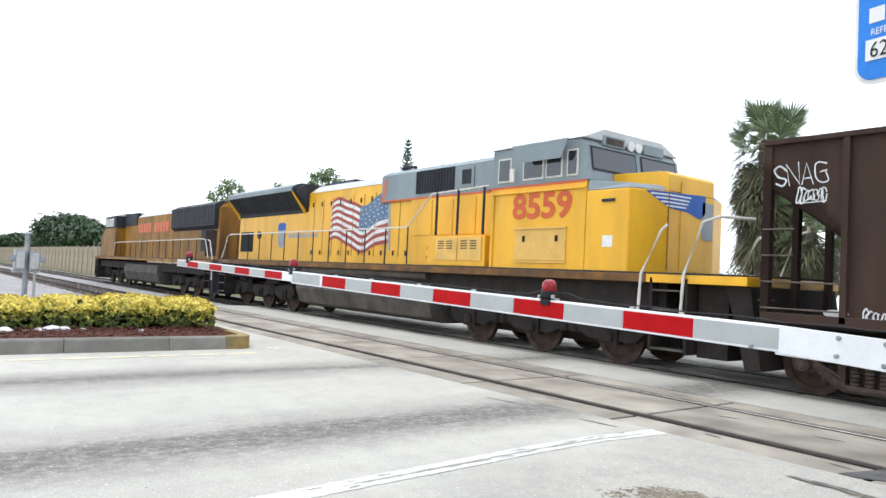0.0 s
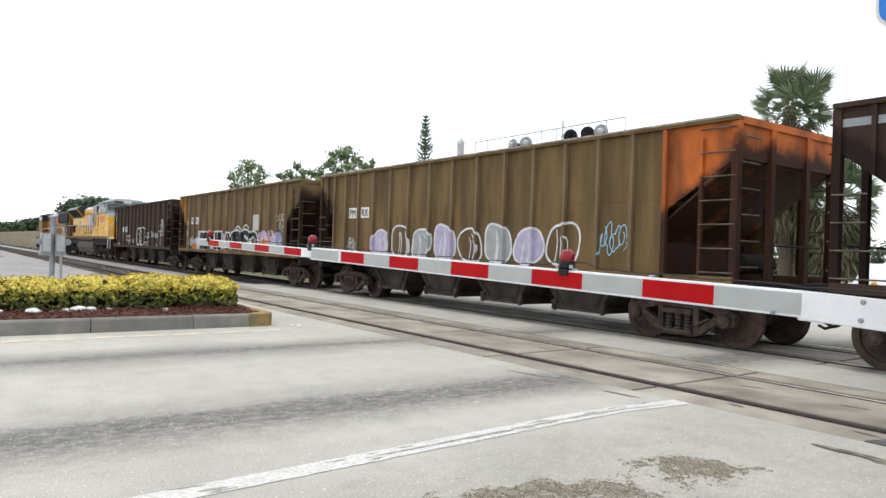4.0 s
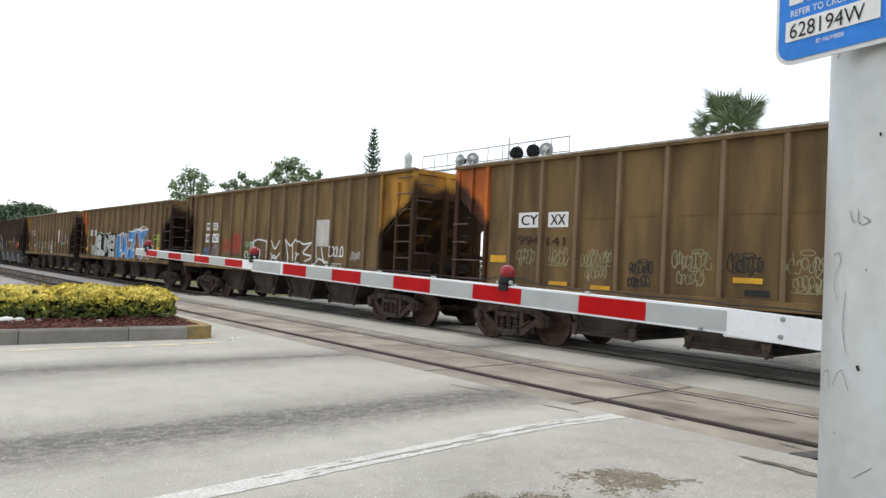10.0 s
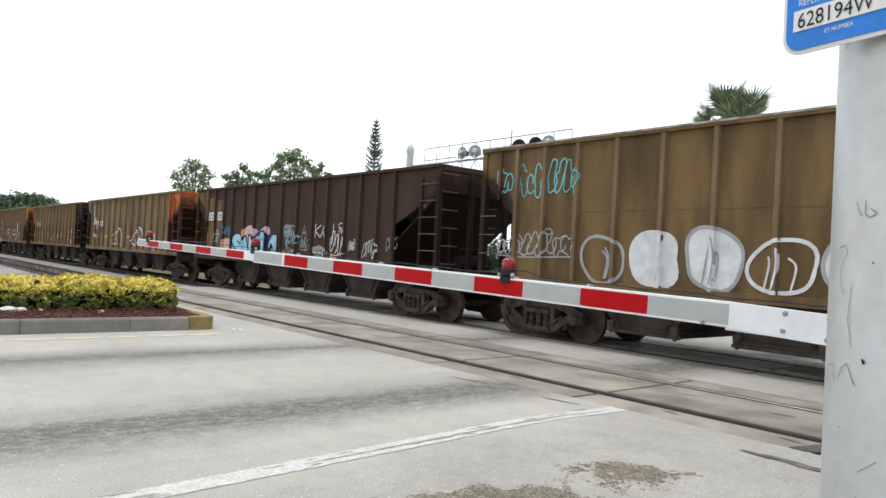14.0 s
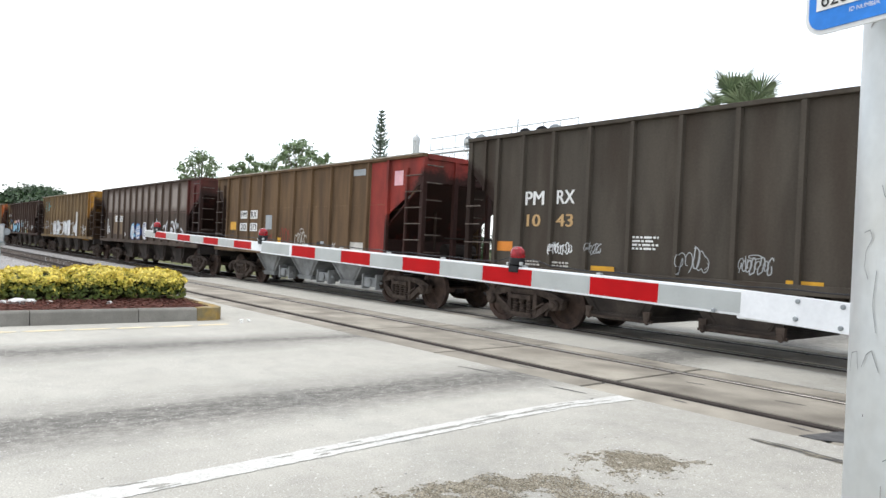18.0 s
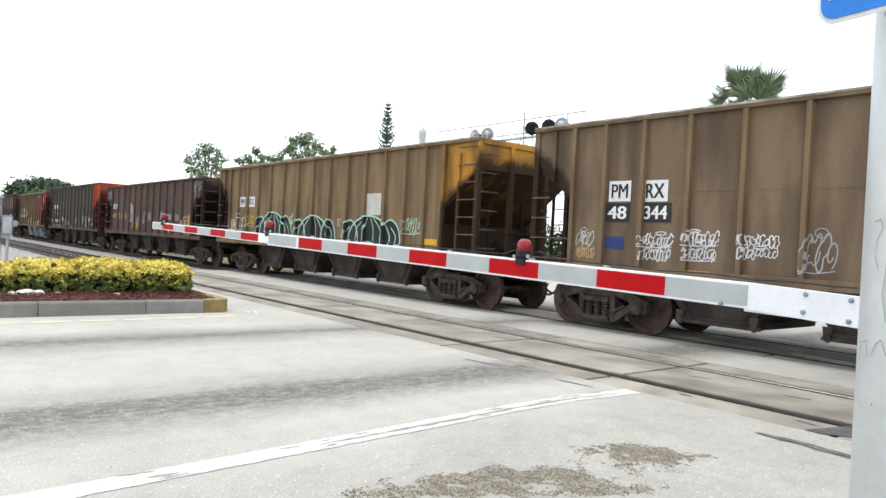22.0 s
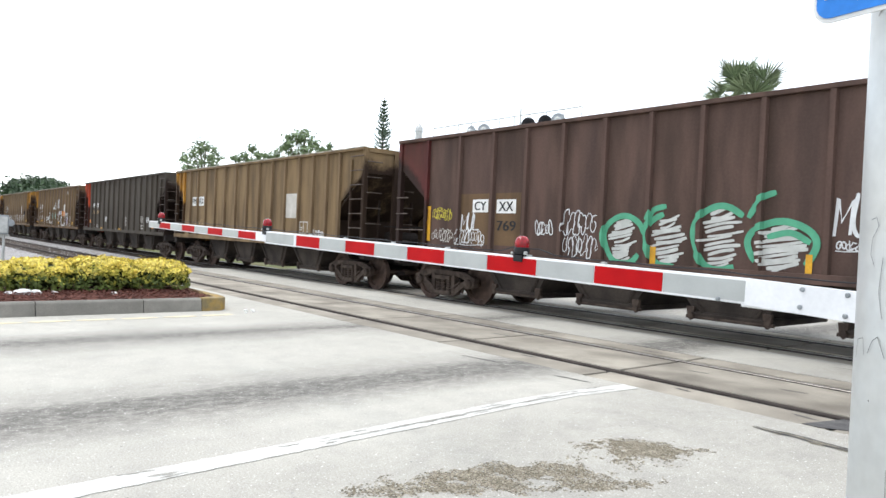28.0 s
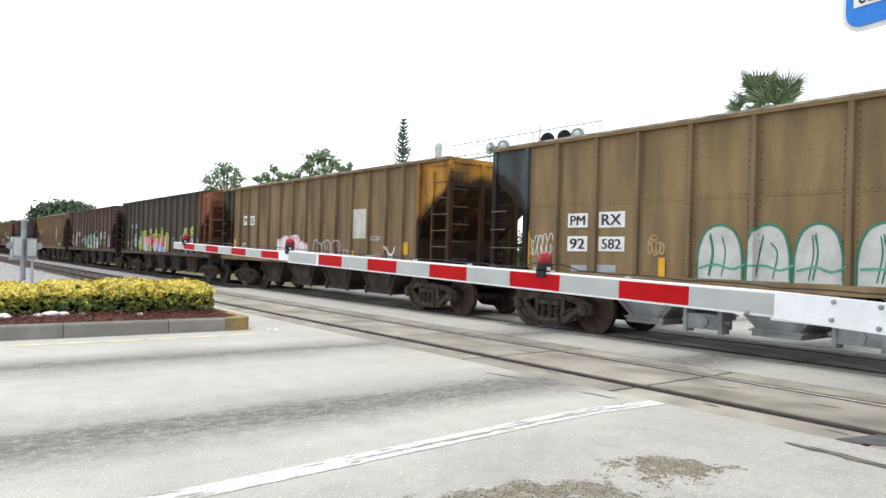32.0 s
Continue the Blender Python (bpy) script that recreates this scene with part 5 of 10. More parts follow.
def hopper_car(k, x0, L, body, left=None, right=None, ribs=None, bays="dark", label=""):
    body_m = M[body]
    lm, rm = sooty(left or body, L), sooty(right or body, L)
    dusty = body in ("tan", "khaki", "taupe", "mustard", "brown")
    rib_m = M[ribs or ("rib_dusty" if dusty else body)]
    EL, ER = END
    car = thing("hopper_car", label, "hopper car", at=pose(x0, TRACK2, 0), group="hopper cars of the train")
    MOVERS.append((car, x0))
    for s in (-1, 1):
        y0, y1 = (-HW, -HW + 0.03) if s < 0 else (HW - 0.03, HW)
        part("side_sheet", Geo().prism([(EL, ZB), (L - ER, ZB), (L - ER, ZT - 0.02), (EL, ZT - 0.02)], 1, y0, y1), body_m, car)
        part("end_gusset", Geo().prism([(0.03, Z1), (EL, ZS), (EL, ZT - 0.02), (0.03, ZT - 0.02)], 1, y0, y1), lm, car, "end panel of the side sheet")
        part("end_gusset", Geo().prism([(L - ER, ZS), (L - 0.03, Z1), (L - 0.03, ZT - 0.02), (L - ER, ZT - 0.02)], 1, y0, y1), rm, car, "end panel of the side sheet")
        yc = s * (HW + 0.01)
        part("top_chord", Geo().prism([(yc - 0.07, ZT - 0.075), (yc + 0.07, ZT - 0.075), (yc + 0.07, ZT), (yc - 0.07, ZT)], 0, -0.02, L + 0.02), body_m, car, bevel=0.012)
        if dusty:
            part("dust_lip", Geo().box(0.0, L, yc - 0.079, yc + 0.079, ZT - 0.018, ZT + 0.014), M["dust"], car, "pale stone dust along the top edge")
        part("side_sill", Geo().prism([(yc - 0.07, ZB - 0.10), (yc + 0.06, ZB - 0.10), (yc + 0.06, ZB + 0.04), (yc - 0.07, ZB + 0.04)], 0, 0.0, L), body_m, car, bevel=0.008)
        for x in ribs_at(L):
            key = (rib_m.name, s, ZT)
            if key not in RIB_CACHE:
                w = 0.036
                RIB_CACHE[key] = Geo().prism([(-w - 0.012, s * HW), (-w, s * (HW + 0.075)), (w, s * (HW + 0.075)), (w + 0.012, s * HW)], 2, ZB + 0.04, ZT - 0.078).mesh("rib", rib_m)
            part("rib", RIB_CACHE[key], None, car, at=(x, 0, 0))
        # posts where the open ends begin, and a short stiffener on each end panel
        for x, q, e, m, own in ((EL, 0.5, EL, lm, left), (L - ER, L - 0.5, ER, rm, right)):
            part("bolster_post", Geo().box(x - 0.04, x + 0.04, min(s * HW, s * (HW + 0.08)), max(s * HW, s * (HW + 0.08)), ZB - 0.05, ZT - 0.08), m if own else rib_m, car)
            zl = Z1 - (Z1 - ZS) * 0.47 / (e - 0.03) + 0.01
            if RIB_SET[0] is OFF_A and x < L / 2:
                part("gusset_rib", Geo().box(q - 0.03, q + 0.03, min(s * HW, s * (HW + 0.06)), max(s * HW, s * (HW + 0.06)), zl, ZT - 0.079), m, car)
    for x, d, m, e in ((0.0, 1, lm, EL), (L, -1, rm, ER)):
        def fx(u):
            return x + d * u
        a, b = sorted((fx(0.0), fx(0.06)))
        part("end_sheet", Geo().box(a, b, -HW + 0.035, HW - 0.035, Z1, ZT - 0.03), m, car)
        part("end_chord", Geo().box(min(fx(-0.04), fx(0.1)), max(fx(-0.04), fx(0.1)), -HW + 0.07, HW - 0.07, ZT - 0.12, ZT - 0.003), m, car)
        # slope sheet from the end top inwards
        t = 0.035
        part("slope_sheet", Geo().prism([(fx(0.05), Z1 + 0.03), (fx(2.75), 0.98), (fx(2.78), 0.98 - t), (fx(0.05), Z1 - t)], 1, -HW + 0.035, HW - 0.035), m, car, "sooty sloping end sheet, darkened for the shade beneath it")
        for y in (-HW + 0.02, HW - 0.02):
            part("corner_post", Geo().box(min(fx(-0.03), fx(0.09)), max(fx(-0.03), fx(0.09)), y - 0.06, y + 0.06, ZB - 0.12, ZT - 0.077), m, car, bevel=0.008)
        for y in (-0.55, 0.55):
            part("end_post", Geo().box(min(fx(-0.045), fx(0.05)), max(fx(-0.045), fx(0.05)), y - 0.06, y + 0.06, ZB - 0.1, ZT - 0.121), m, car)
            part("strut", Geo().tube([(fx(0.7), y, ZB), (fx(0.7), y, Z1 - 0.64)], 0.035, 6), M["soot"], car)
        a, b = sorted((fx(e + 0.35), fx(e + 0.39)))
        part("bolster_web", Geo().box(a, b, -HW + 0.04, HW - 0.04, ZB - 0.1, Z1 - 0.76 * (e + 0.35) - 0.05), m, car, "sooty cross web above the truck, darkened for shade")
        part("end_sill", Geo().box(min(fx(-0.10), fx(0.12)), max(fx(-0.10), fx(0.12)), -HW, HW, ZB - 0.32, ZB - 0.06), M["under"], car, bevel=0.01)
        part("end_platform", Geo().box(min(fx(0.10), fx(1.5)), max(fx(0.10), fx(1.5)), -1.42, 1.42, ZB - 0.14, ZB - 0.09), M["under"], car)
        part("brake_cylinder" if d > 0 else "air_tank", Geo().tube([(fx(0.75), -0.2, ZB + 0.25), (fx(0.75), 0.75, ZB + 0.25)], 0.17, 12), M["under"], car)
        part("draft_pocket", Geo().box(min(fx(-0.14), fx(1.9)), max(fx(-0.14), fx(1.9)), -0.26, 0.26, 0.66, ZB - 0.10), M["under"], car)
        flip = Matrix.Translation((x, 0, 0)) @ Matrix.Rotation(math.pi if d > 0 else 0, 4, "Z")
        part("coupler", COUPLER, None, car, at=flip)
        part("air_hose", HOSE, None, car, at=flip)
        # ladders: a stile and rungs on the side, and rungs on the end
        tall = d < 0 or k == 13
        sx = fx(0.60)
        for s in (-1, 1):
            if tall:
                part("ladder_stile", Geo().box(sx - 0.028, sx + 0.028, s * (HW + 0.035) - 0.03, s * (HW + 0.035) + 0.03, ZB - 0.05, ZT - 0.3), m, car)
            for q in range(7 if tall else 4):
                z = ZB + 0.10 + q * 0.375
                if z > ZT - 0.14:
                    break
                a, b = sorted((fx(0.0), sx))
                if not tall:
                    a, b = sorted((fx(0.0), fx(e - 0.05 if q < 2 else 0.45)))
                part("rung", Geo().tube([(a, s * (HW + 0.07), z), (b, s * (HW + 0.07), z)], 0.014, 6), M["rung"], car, "worn bare steel rung")
        for q in range(6):
            z = ZB + 0.2 + q * 0.40
            part("rung", Geo().tube([(fx(-0.08), -HW + 0.02, z), (fx(-0.08), -HW + 0.48, z)], 0.016, 6), M["rung"], car)
        part("crossover_rail", Geo().tube([(fx(-0.09), -0.9, ZB + 0.55), (fx(-0.09), 0.9, ZB + 0.55)], 0.018, 6), M["under"], car)
        # truck
        tx = fx(TRUCK_IN)
        truck = part("truck", BOLSTER, None, car, "two-axle truck", at=(tx, 0, 0))
        part("side_frame", SIDE_FRAME, None, truck, at=(0, -0.99, 0))
        part("side_frame", SIDE_FRAME, None, truck, at=pose(0, 0.99, 0, 0, 0, 180))
        part("brake_beam", BRAKE, None, truck, at=(-0.40, 0, 0))
        part("brake_beam", BRAKE, None, truck, at=(0.40, 0, 0))
        for q in (-WHEELBASE / 2, WHEELBASE / 2):
            add_wheelset(car, CAR_WS, tx + q, WHEEL_R, CAR_WHEELS)
    part("centre_sill", Geo().box(1.9, L - 1.9, -0.2, 0.2, 0.72, ZB - 0.02), M["under"], car)
    n = 4 if L > 13 else 3
    a, b = 2.45, L - 2.45
    w = (b - a) / n
    for q in range(n):
        u0, u1 = a + q * w, a + (q + 1) * w
        if bays == "dark":
            part("hopper_bay", bay_geo(u0 + 0.02, u1 - 0.02, 1.14, 0.32, 0.50), M["bay"], car)
            part("outlet_latch", latch_geo((u0 + u1) / 2, (u1 - u0) * 0.25, 1.06, 0.32), M["rust"], car, "rusty outlet door latch")
        else:
            part("hopper_bay", bay_geo(u0 + 0.1, u1 - 0.1, 1.25, 0.34, 0.3), M["greybay"], car, "grey hopper bay")
            part("outlet_gate", gate_geo((u0 + u1) / 2 + w * 0.5 - (w if q == n - 1 else 0) * 0, 1.12), M["greybay"], car, "outlet gate gear")
    part("load", Geo().box(0.6, L - 0.6, -HW + 0.05, HW - 0.05, 2.6, 2.66), M["ballast"], car, "crushed stone load")
    return car


def rivets(car, L, material):
    g = Geo()
    for x in ribs_at(L):
        for q in range(24):
            z = ZB + 0.12 + q * 0.1
            for u in (-0.09, 0.09):
                g.box(x + u - 0.011, x + u + 0.011, -HW - 0.008, -HW - 0.0005, z - 0.011, z + 0.011)
    n = int(L / 0.09)
    for q in range(n):
        g.box(0.1 + q * 0.09 - 0.01, 0.1 + q * 0.09 + 0.01, -HW - 0.007, -HW - 0.0005, 2.44, 2.46) if END[0] < 0.1 + q * 0.09 < L - END[1] else None
    tagged(part("rivets", g, material, car, recalc=False), "rows of rivets beside the ribs", "", "", "stuff")


def seam(car, L):
    part("sheet_seam", Geo().box(END[0] + 0.05, L - END[1] - 0.05, -HW - 0.006, -HW - 0.0005, 2.41, 2.455), car_seam_mat(car), car)


def car_seam_mat(car):
    return next(c for c in car.children if c.name.startswith("side_sheet")).data.materials[0]


def marks(car, a, b, style, num=None, num_style=None, z=2.36, x1=1.98, x2=2.90, nums=None):
    """The two halves of the car's letters, and its number below them."""
    for x, s in ((x1, a), (x2, b)):
        if style == "box":
            plate_mark(car, x - 0.03, x + 0.62, z, z + 0.33, "white", label="white lettering panel")
            lettering(car, x + 0.05, z + 0.06, s, 0.30, "ink")
        else:
            lettering(car, x, z + 0.04, s, 0.33, "white", bold=0.016)
    if num:
        for x, s in zip((x1, x2), num):
            zz = z - 0.42
            if num_style == "box":
                plate_mark(car, x - 0.03, x + 0.62, zz - 0.02, zz + 0.30, "white")
                lettering(car, x + 0.05, zz + 0.03, s, 0.30, "ink", squash=0.8)
            elif num_style == "inverse":
                plate_mark(car, x - 0.06, x + 0.66, zz - 0.02, zz + 0.32, "ink")
                lettering(car, x + 0.05, zz + 0.04, s, 0.30, "white", squash=0.8)
            else:
                lettering(car, x + 0.03, zz, s, 0.32, num_style, squash=0.85)


X0 = [-0.95, 14.67, 30.33, 45.96, 61.63, 77.23, 93.05, 108.69, 124.21, 139.99, 155.50, 171.29, 187.05, 200.62, 216.15, 231.99, 247.74, 263.74, 279.35, 294.88, 310.53, 326.07, 341.57, 357.18]
LEN = [14.1, 14.1, 14.2, 14.2, 14.12, 14.12, 14.15, 14.1, 13.9, 14.1, 14.15, 14.05, 12.0, 13.95, 14.15, 14.1, 14.1, 14.1, 14.15, 14.1, 14.1, 14.05, 14.1, 14.15]


TOPS = [3.65, 3.68, 3.65, 3.60, 3.66, 3.62, 3.68, 3.59, 3.60, 3.54, 3.72, 3.72, 3.60, 3.78, 3.47, 3.67, 3.68, 3.66, 3.75, 3.70, 3.72, 3.78, 3.67, 3.68]


def car_at(k, *a, **kw):
    """Builds car k with its own height and rib spacing."""
    global ZT, END, Z1, ZS
    ZT = TOPS[k - 1]
    RIB_SET[0] = OFF_C if k == 13 else OFF_E if k == 10 else OFF_D if k == 24 else OFF_B if k in (1, 12, 15, 21) else OFF_A
    RIB_SET[1] = MIDDLE.get(k, 7.0 if RIB_SET[0] is OFF_B else 6.95)
    END = [RIB_SET[1] - RIB_SET[0][-1], LEN[k - 1] - RIB_SET[1] - RIB_SET[0][-1]]
    Z1, ZS = ZT - 0.26 * (ZT - ZB), ZT - 0.56 * (ZT - ZB)
    c = hopper_car(k, X0[k - 1], LEN[k - 1], *a, **kw)
    return c, LEN[k - 1]


# ---- hand-sprayed writing ----
STROKES = {
    "A": "00-26-40|12-32", "B": "00-06|~06-36-45-34-03|~03-34-42-30-00", "C": "~45-36-16-04-02-10-30-41", "D": "00-06|~06-26-44-42-20-00",
    "E": "46-06-00-40|03-33", "F": "00-06-46|03-33", "G": "~45-26-05-02-20-41-43|43-23", "H": "00-06|40-46|03-43", "I": "20-26",
    "K": "00-06|46-03-40", "L": "06-00-40", "M": "00-06-22-46-40", "N": "00-06-40-46", "O": "~26-05-01-20-41-45-26", "P": "00-06|~06-36-45-34-03",
    "R": "00-06|~06-36-45-34-03|23-40", "S": "~45-26-05-13-32-41-20-01", "T": "06-46|26-20", "U": "~06-02-10-30-42-46", "V": "06-20-46",
    "X": "00-46|06-40", "Y": "06-23-46|23-20", "Z": "06-46-00-40", "0": "~26-05-01-20-41-45-26", "1": "15-26-20", "2": "~05-26-45-33-00|00-40",
    "3": "~05-26-45-33-13|~33-42-20-01", "5": "46-06-03|~03-34-42-20-00", "6": "~46-14-02-10-30-42-33-03", "8": "~23-35-26-15-23-41-20-01-23", "9": "~43-13-04-26-45-43-30", "-": "13-33", " ": "",
}


def scrawl(car, L, x0, x1, z0, z1, text, colour, stroke=0.04, slant=0.1, layer=1, seed=1):
    """A word written with a spray can, drawn to fill the given field."""
    r = random.Random(seed)
    bm = bmesh.new()
    cell = (x1 - x0) / len(text)
    for k, ch in enumerate(text):
        h = (z1 - z0) * r.uniform(0.88, 1.08)
        for line in STROKES[ch].split("|"):
            if not line:
                continue
            pts = [(int(p[0]) / 4, int(p[1]) / 6) for p in line.strip("~").split("-")]
            pts = [(x0 + cell * (k + 0.06 + 0.84 * u) + slant * v * h + r.gauss(0, 0.01), z0 + v * h + r.gauss(0, 0.012)) for u, v in pts]
            ribbon(bm, smooth_line(pts, 4) if line[0] == "~" else pts, stroke * r.uniform(0.85, 1.15))
    finish_paint(bm, car, L, M[colour], "graffiti_word", "hand-sprayed word", layer)


def scribbles(car, L, rows, first):
    """Unreadable tags: fields (x0, x1, z0, z1, colour) filled with looping strokes."""
    for k, (x0, x1, z0, z1, colour) in enumerate(rows):
        w, h = x1 - x0, z1 - z0
        n = max(4, min(9, round(w / max(h, 0.18) * 3.0)))
        paint_tag(car, L, x0, z0, w, h, colour, first + k, n, max(0.018, min(0.036, 0.095 * min(h, w / n * 1.5))))


def block_word(car, L, x0, x1, z0, z1, text, colour, edge_c=None, bold=0.05, spread=0.06, layer=4):
    """Heavy letters stretched to fill a field, with an outline behind them."""
    for k, (c, b) in enumerate(((edge_c, bold + spread), (colour, bold))):
        if not c:
            continue
        bm = letters(text, 1.0, b, 1.0)
        xs, zs = [v.co.x for v in bm.verts], [v.co.z for v in bm.verts]
        a, b2, u, w = min(xs), max(xs), min(zs), max(zs)
        e = spread if (k == 0) else 0.0
        # neighbouring letters overlap: each shape a hair in front of the last
        todo, count = set(bm.verts), 0
        while todo:
            stack = [todo.pop()]
            while stack:
                v = stack.pop()
                v.co.y = 0.0007 * (count % 4)
                for f in v.link_edges:
                    o = f.other_vert(v)
                    if o in todo:
                        todo.discard(o)
                        stack.append(o)
            count += 1
        for v in bm.verts:
            v.co.x = x0 - e + (v.co.x - a) / (b2 - a) * (x1 - x0 + 2 * e)
            v.co.z = max(z0 - e, ZB) + (v.co.z - u) / (w - u) * (z1 + e - max(z0 - e, ZB))
        finish_paint(bm, car, L, M[c], ("graffiti_outline", "graffiti_word")[k], ("sprayed outline of large letters", "large spray-painted letters")[k], layer + k)


def boxes(car, rows, material="white", ink="ink"):
    """Painted boxes with letters in them: (x0, x1, z0, z1, text)."""
    for x0, x1, z0, z1, text in rows:
        if material:
            plate_mark(car, x0, x1, z0, z1, material, "lettering_panel", "painted lettering panel", layer=2)
        if not text:
            continue
        # three copies side by side make the heavy stroke of the stencil
        bm = letters(text, 1.0, 0.0, 1.0)
        whole = bmesh.new()
        for k, dx in enumerate((-0.028, 0.0, 0.028)):
            own = {v: whole.verts.new((v.co.x + dx, 0.0004 * k, v.co.z)) for v in bm.verts}
            for f in bm.faces:
                whole.faces.new([own[v] for v in f.verts])
        bm.free()
        bm = whole
        xs, zs = [v.co.x for v in bm.verts], [v.co.z for v in bm.verts]
        a, b, u, w = min(xs), max(xs), min(zs), max(zs)
        p, q = (0.12 * (x1 - x0), 0.16 * (z1 - z0)) if material else (0, 0)
        for v in bm.verts:
            v.co = Vector((x0 + p + (v.co.x - a) / (b - a) * (x1 - x0 - 2 * p), -HW - 0.0135 - v.co.y, z0 + q + (v.co.z - u) / (w - u) * (z1 - z0 - 2 * q)))
        me = bpy.data.meshes.new("lettering")
        bm.to_mesh(me)
        bm.free()
        me.materials.append(M[ink])
        part("lettering", me, None, car)


def panels(car, rows, material, name="panel", label=""):
    for x0, x1, z0, z1 in rows:
        plate_mark(car, x0, x1, z0, z1, material, name, label, layer=0 if name.endswith("patch") else 6 if material == "yellowmark" else 1)


def data_box(car, x0, x1, z0, z1, inside):
    plate_mark(car, x0, x1, z0, z1, "offwhite", "data_box", "small framed data box", layer=1)
    xm = (x0 + x1) / 2
    plate_mark(car, x0 + 0.03, xm - 0.015, z0 + 0.03, z1 - 0.03, inside, "data_field", layer=2)
    plate_mark(car, xm + 0.015, x1 - 0.03, z0 + 0.03, z1 - 0.03, inside, "data_field", layer=2)
    stencil_bars(car, x0 + 0.07, z0 + 0.09, xm - x0 - 0.12, 2)


def clouds(car, L, rows, seed):
    """Soft-edged puffs of spray paint: (x, z, half width, half height, colour)."""
    for k, (x, z, rx, rz, colour) in enumerate(rows):
        bm = bmesh.new()
        pts = [(px, max(pz, ZB + 0.01)) for px, pz in bubble(bm, x, z, rx, rz, seed + k, n=40, wob=0.13, square=2.1)]
        fill(bm, pts)
        for v in bm.verts:
            v.co.y = 0.0003 * k
        finish_paint(bm, car, L, M[colour], "graffiti_cloud", "sprayed background cloud", 0)


def throwup(car, L, x0, x1, z0, z1, fill_c, edge_c, seed, edge=0.06, inner=None, dome=False):
    """One fat rounded letter shape with an outline and loose inner strokes."""
    r = random.Random(seed)
    bf, be = bmesh.new(), bmesh.new()
    cx, cz, rx, rz = (x0 + x1) / 2, (z0 + z1) / 2, (x1 - x0) / 2, (z1 - z0) / 2
    if dome:
        pts = smooth_line([(x0, z0), (x0 + 0.01, cz), (x0 + rx * 0.35, z1 - rz * 0.25), (cx, z1), (x1 - rx * 0.35, z1 - rz * 0.25), (x1 - 0.01, cz), (x1, z0)], 5)
    else:
        pts = bubble(bf, cx, cz, rx, rz, seed, wob=0.07, square=2.6)
    if fill_c:
        fill(bf, pts)
        finish_paint(bf, car, L, M[fill_c], "graffiti_fill", "sprayed letter filling", 1)
    else:
        bf.free()
    ribbon(be, pts + [pts[0]], edge)
    for _ in range(3):
        u = r.uniform(-0.6, 0.6)
        ribbon(be, smooth_line([(cx + u * rx, z0 + 0.15 * rz), (cx + u * rx + 0.06, cz), (cx + u * rx * r.uniform(0.3, 1), cz + rz * r.uniform(0.3, 0.7))]), edge * 0.55)
    finish_paint(be, car, L, M[edge_c], "graffiti_outline", "sprayed outlines", 2)
    if inner:
        bi = bmesh.new()
        for k in range(9):
            zz = z0 + (k + 1) * (z1 - z0) / 11
            w = rx * 0.8 * math.sqrt(max(0.1, 1 - ((zz - cz) / rz) ** 2))
            ribbon(bi, smooth_line([(cx - w, zz - 0.03), (cx, zz + r.uniform(-0.03, 0.03)), (cx + w, zz + 0.04)]), 0.045)
        finish_paint(bi, car, L, M[inner], "graffiti_hatching", "hatched spray strokes", 3)


def cap_piece(car, L, x0, x1, z0, z1, seed):
    """Black domed shape with an ear on each side, drawn with pale green lines."""
    w = x1 - x0
    bf, be, bm2 = bmesh.new(), bmesh.new(), bmesh.new()
    shapes = []
    for a, b, top in ((0.0, 0.30, 0.86), (0.68, 1.0, 0.88), (0.13, 0.84, 1.0)):
        u0, u1, zt = x0 + a * w, x0 + b * w, z0 + top * (z1 - z0)
        um, h = (u0 + u1) / 2, zt - z0
        pts = smooth_line([(u0 + 0.10 * (u1 - u0), z0), (u0, z0 + h * 0.35), (u0 + 0.16 * (u1 - u0), z0 + h * 0.8), (um, zt), (u1 - 0.16 * (u1 - u0), z0 + h * 0.8), (u1, z0 + h * 0.35), (u1 - 0.10 * (u1 - u0), z0)], 5)
        fill(bf, pts)
        ribbon(be, pts, 0.042)
        shapes.append((u0, u1))
    u0, u1 = shapes[2]
    um, h = (u0 + u1) / 2, z1 - z0
    for k in (-0.32, -0.1, 0.12, 0.3):
        ribbon(be, smooth_line([(um + k * (u1 - u0), z0 + h * 0.2), (um + k * 0.9 * (u1 - u0), z0 + h * 0.6), (um + k * 0.35 * (u1 - u0), z0 + h * 0.93)]), 0.028)
    for a, b in ((x0 + 0.05 * w, 1), (x1 - 0.05 * w, -1)):
        ribbon(be, smooth_line([(a + b * 0.04 * w, z0 + h * 0.1), (a + b * 0.02 * w, z0 + h * 0.4), (a + b * 0.1 * w, z0 + h * 0.66)]), 0.028)
    fill(bm2, [(um - 0.3 * w, z0 + h * 0.06), (um, z0 + h * 0.22), (um + 0.3 * w, z0 + h * 0.06), (um + 0.12 * w, z0 + 0.005), (um, z0 + h * 0.12), (um - 0.12 * w, z0 + 0.005)])
    finish_paint(bf, car, L, M["s_black"], "graffiti_fill", "black sprayed cap shape", 1)
    finish_paint(be, car, L, M["s_mint"], "graffiti_outline", "pale green sprayed lines", 2)
    finish_paint(bm2, car, L, M["s_mint"], "graffiti_band", "pale green sprayed band", 3)


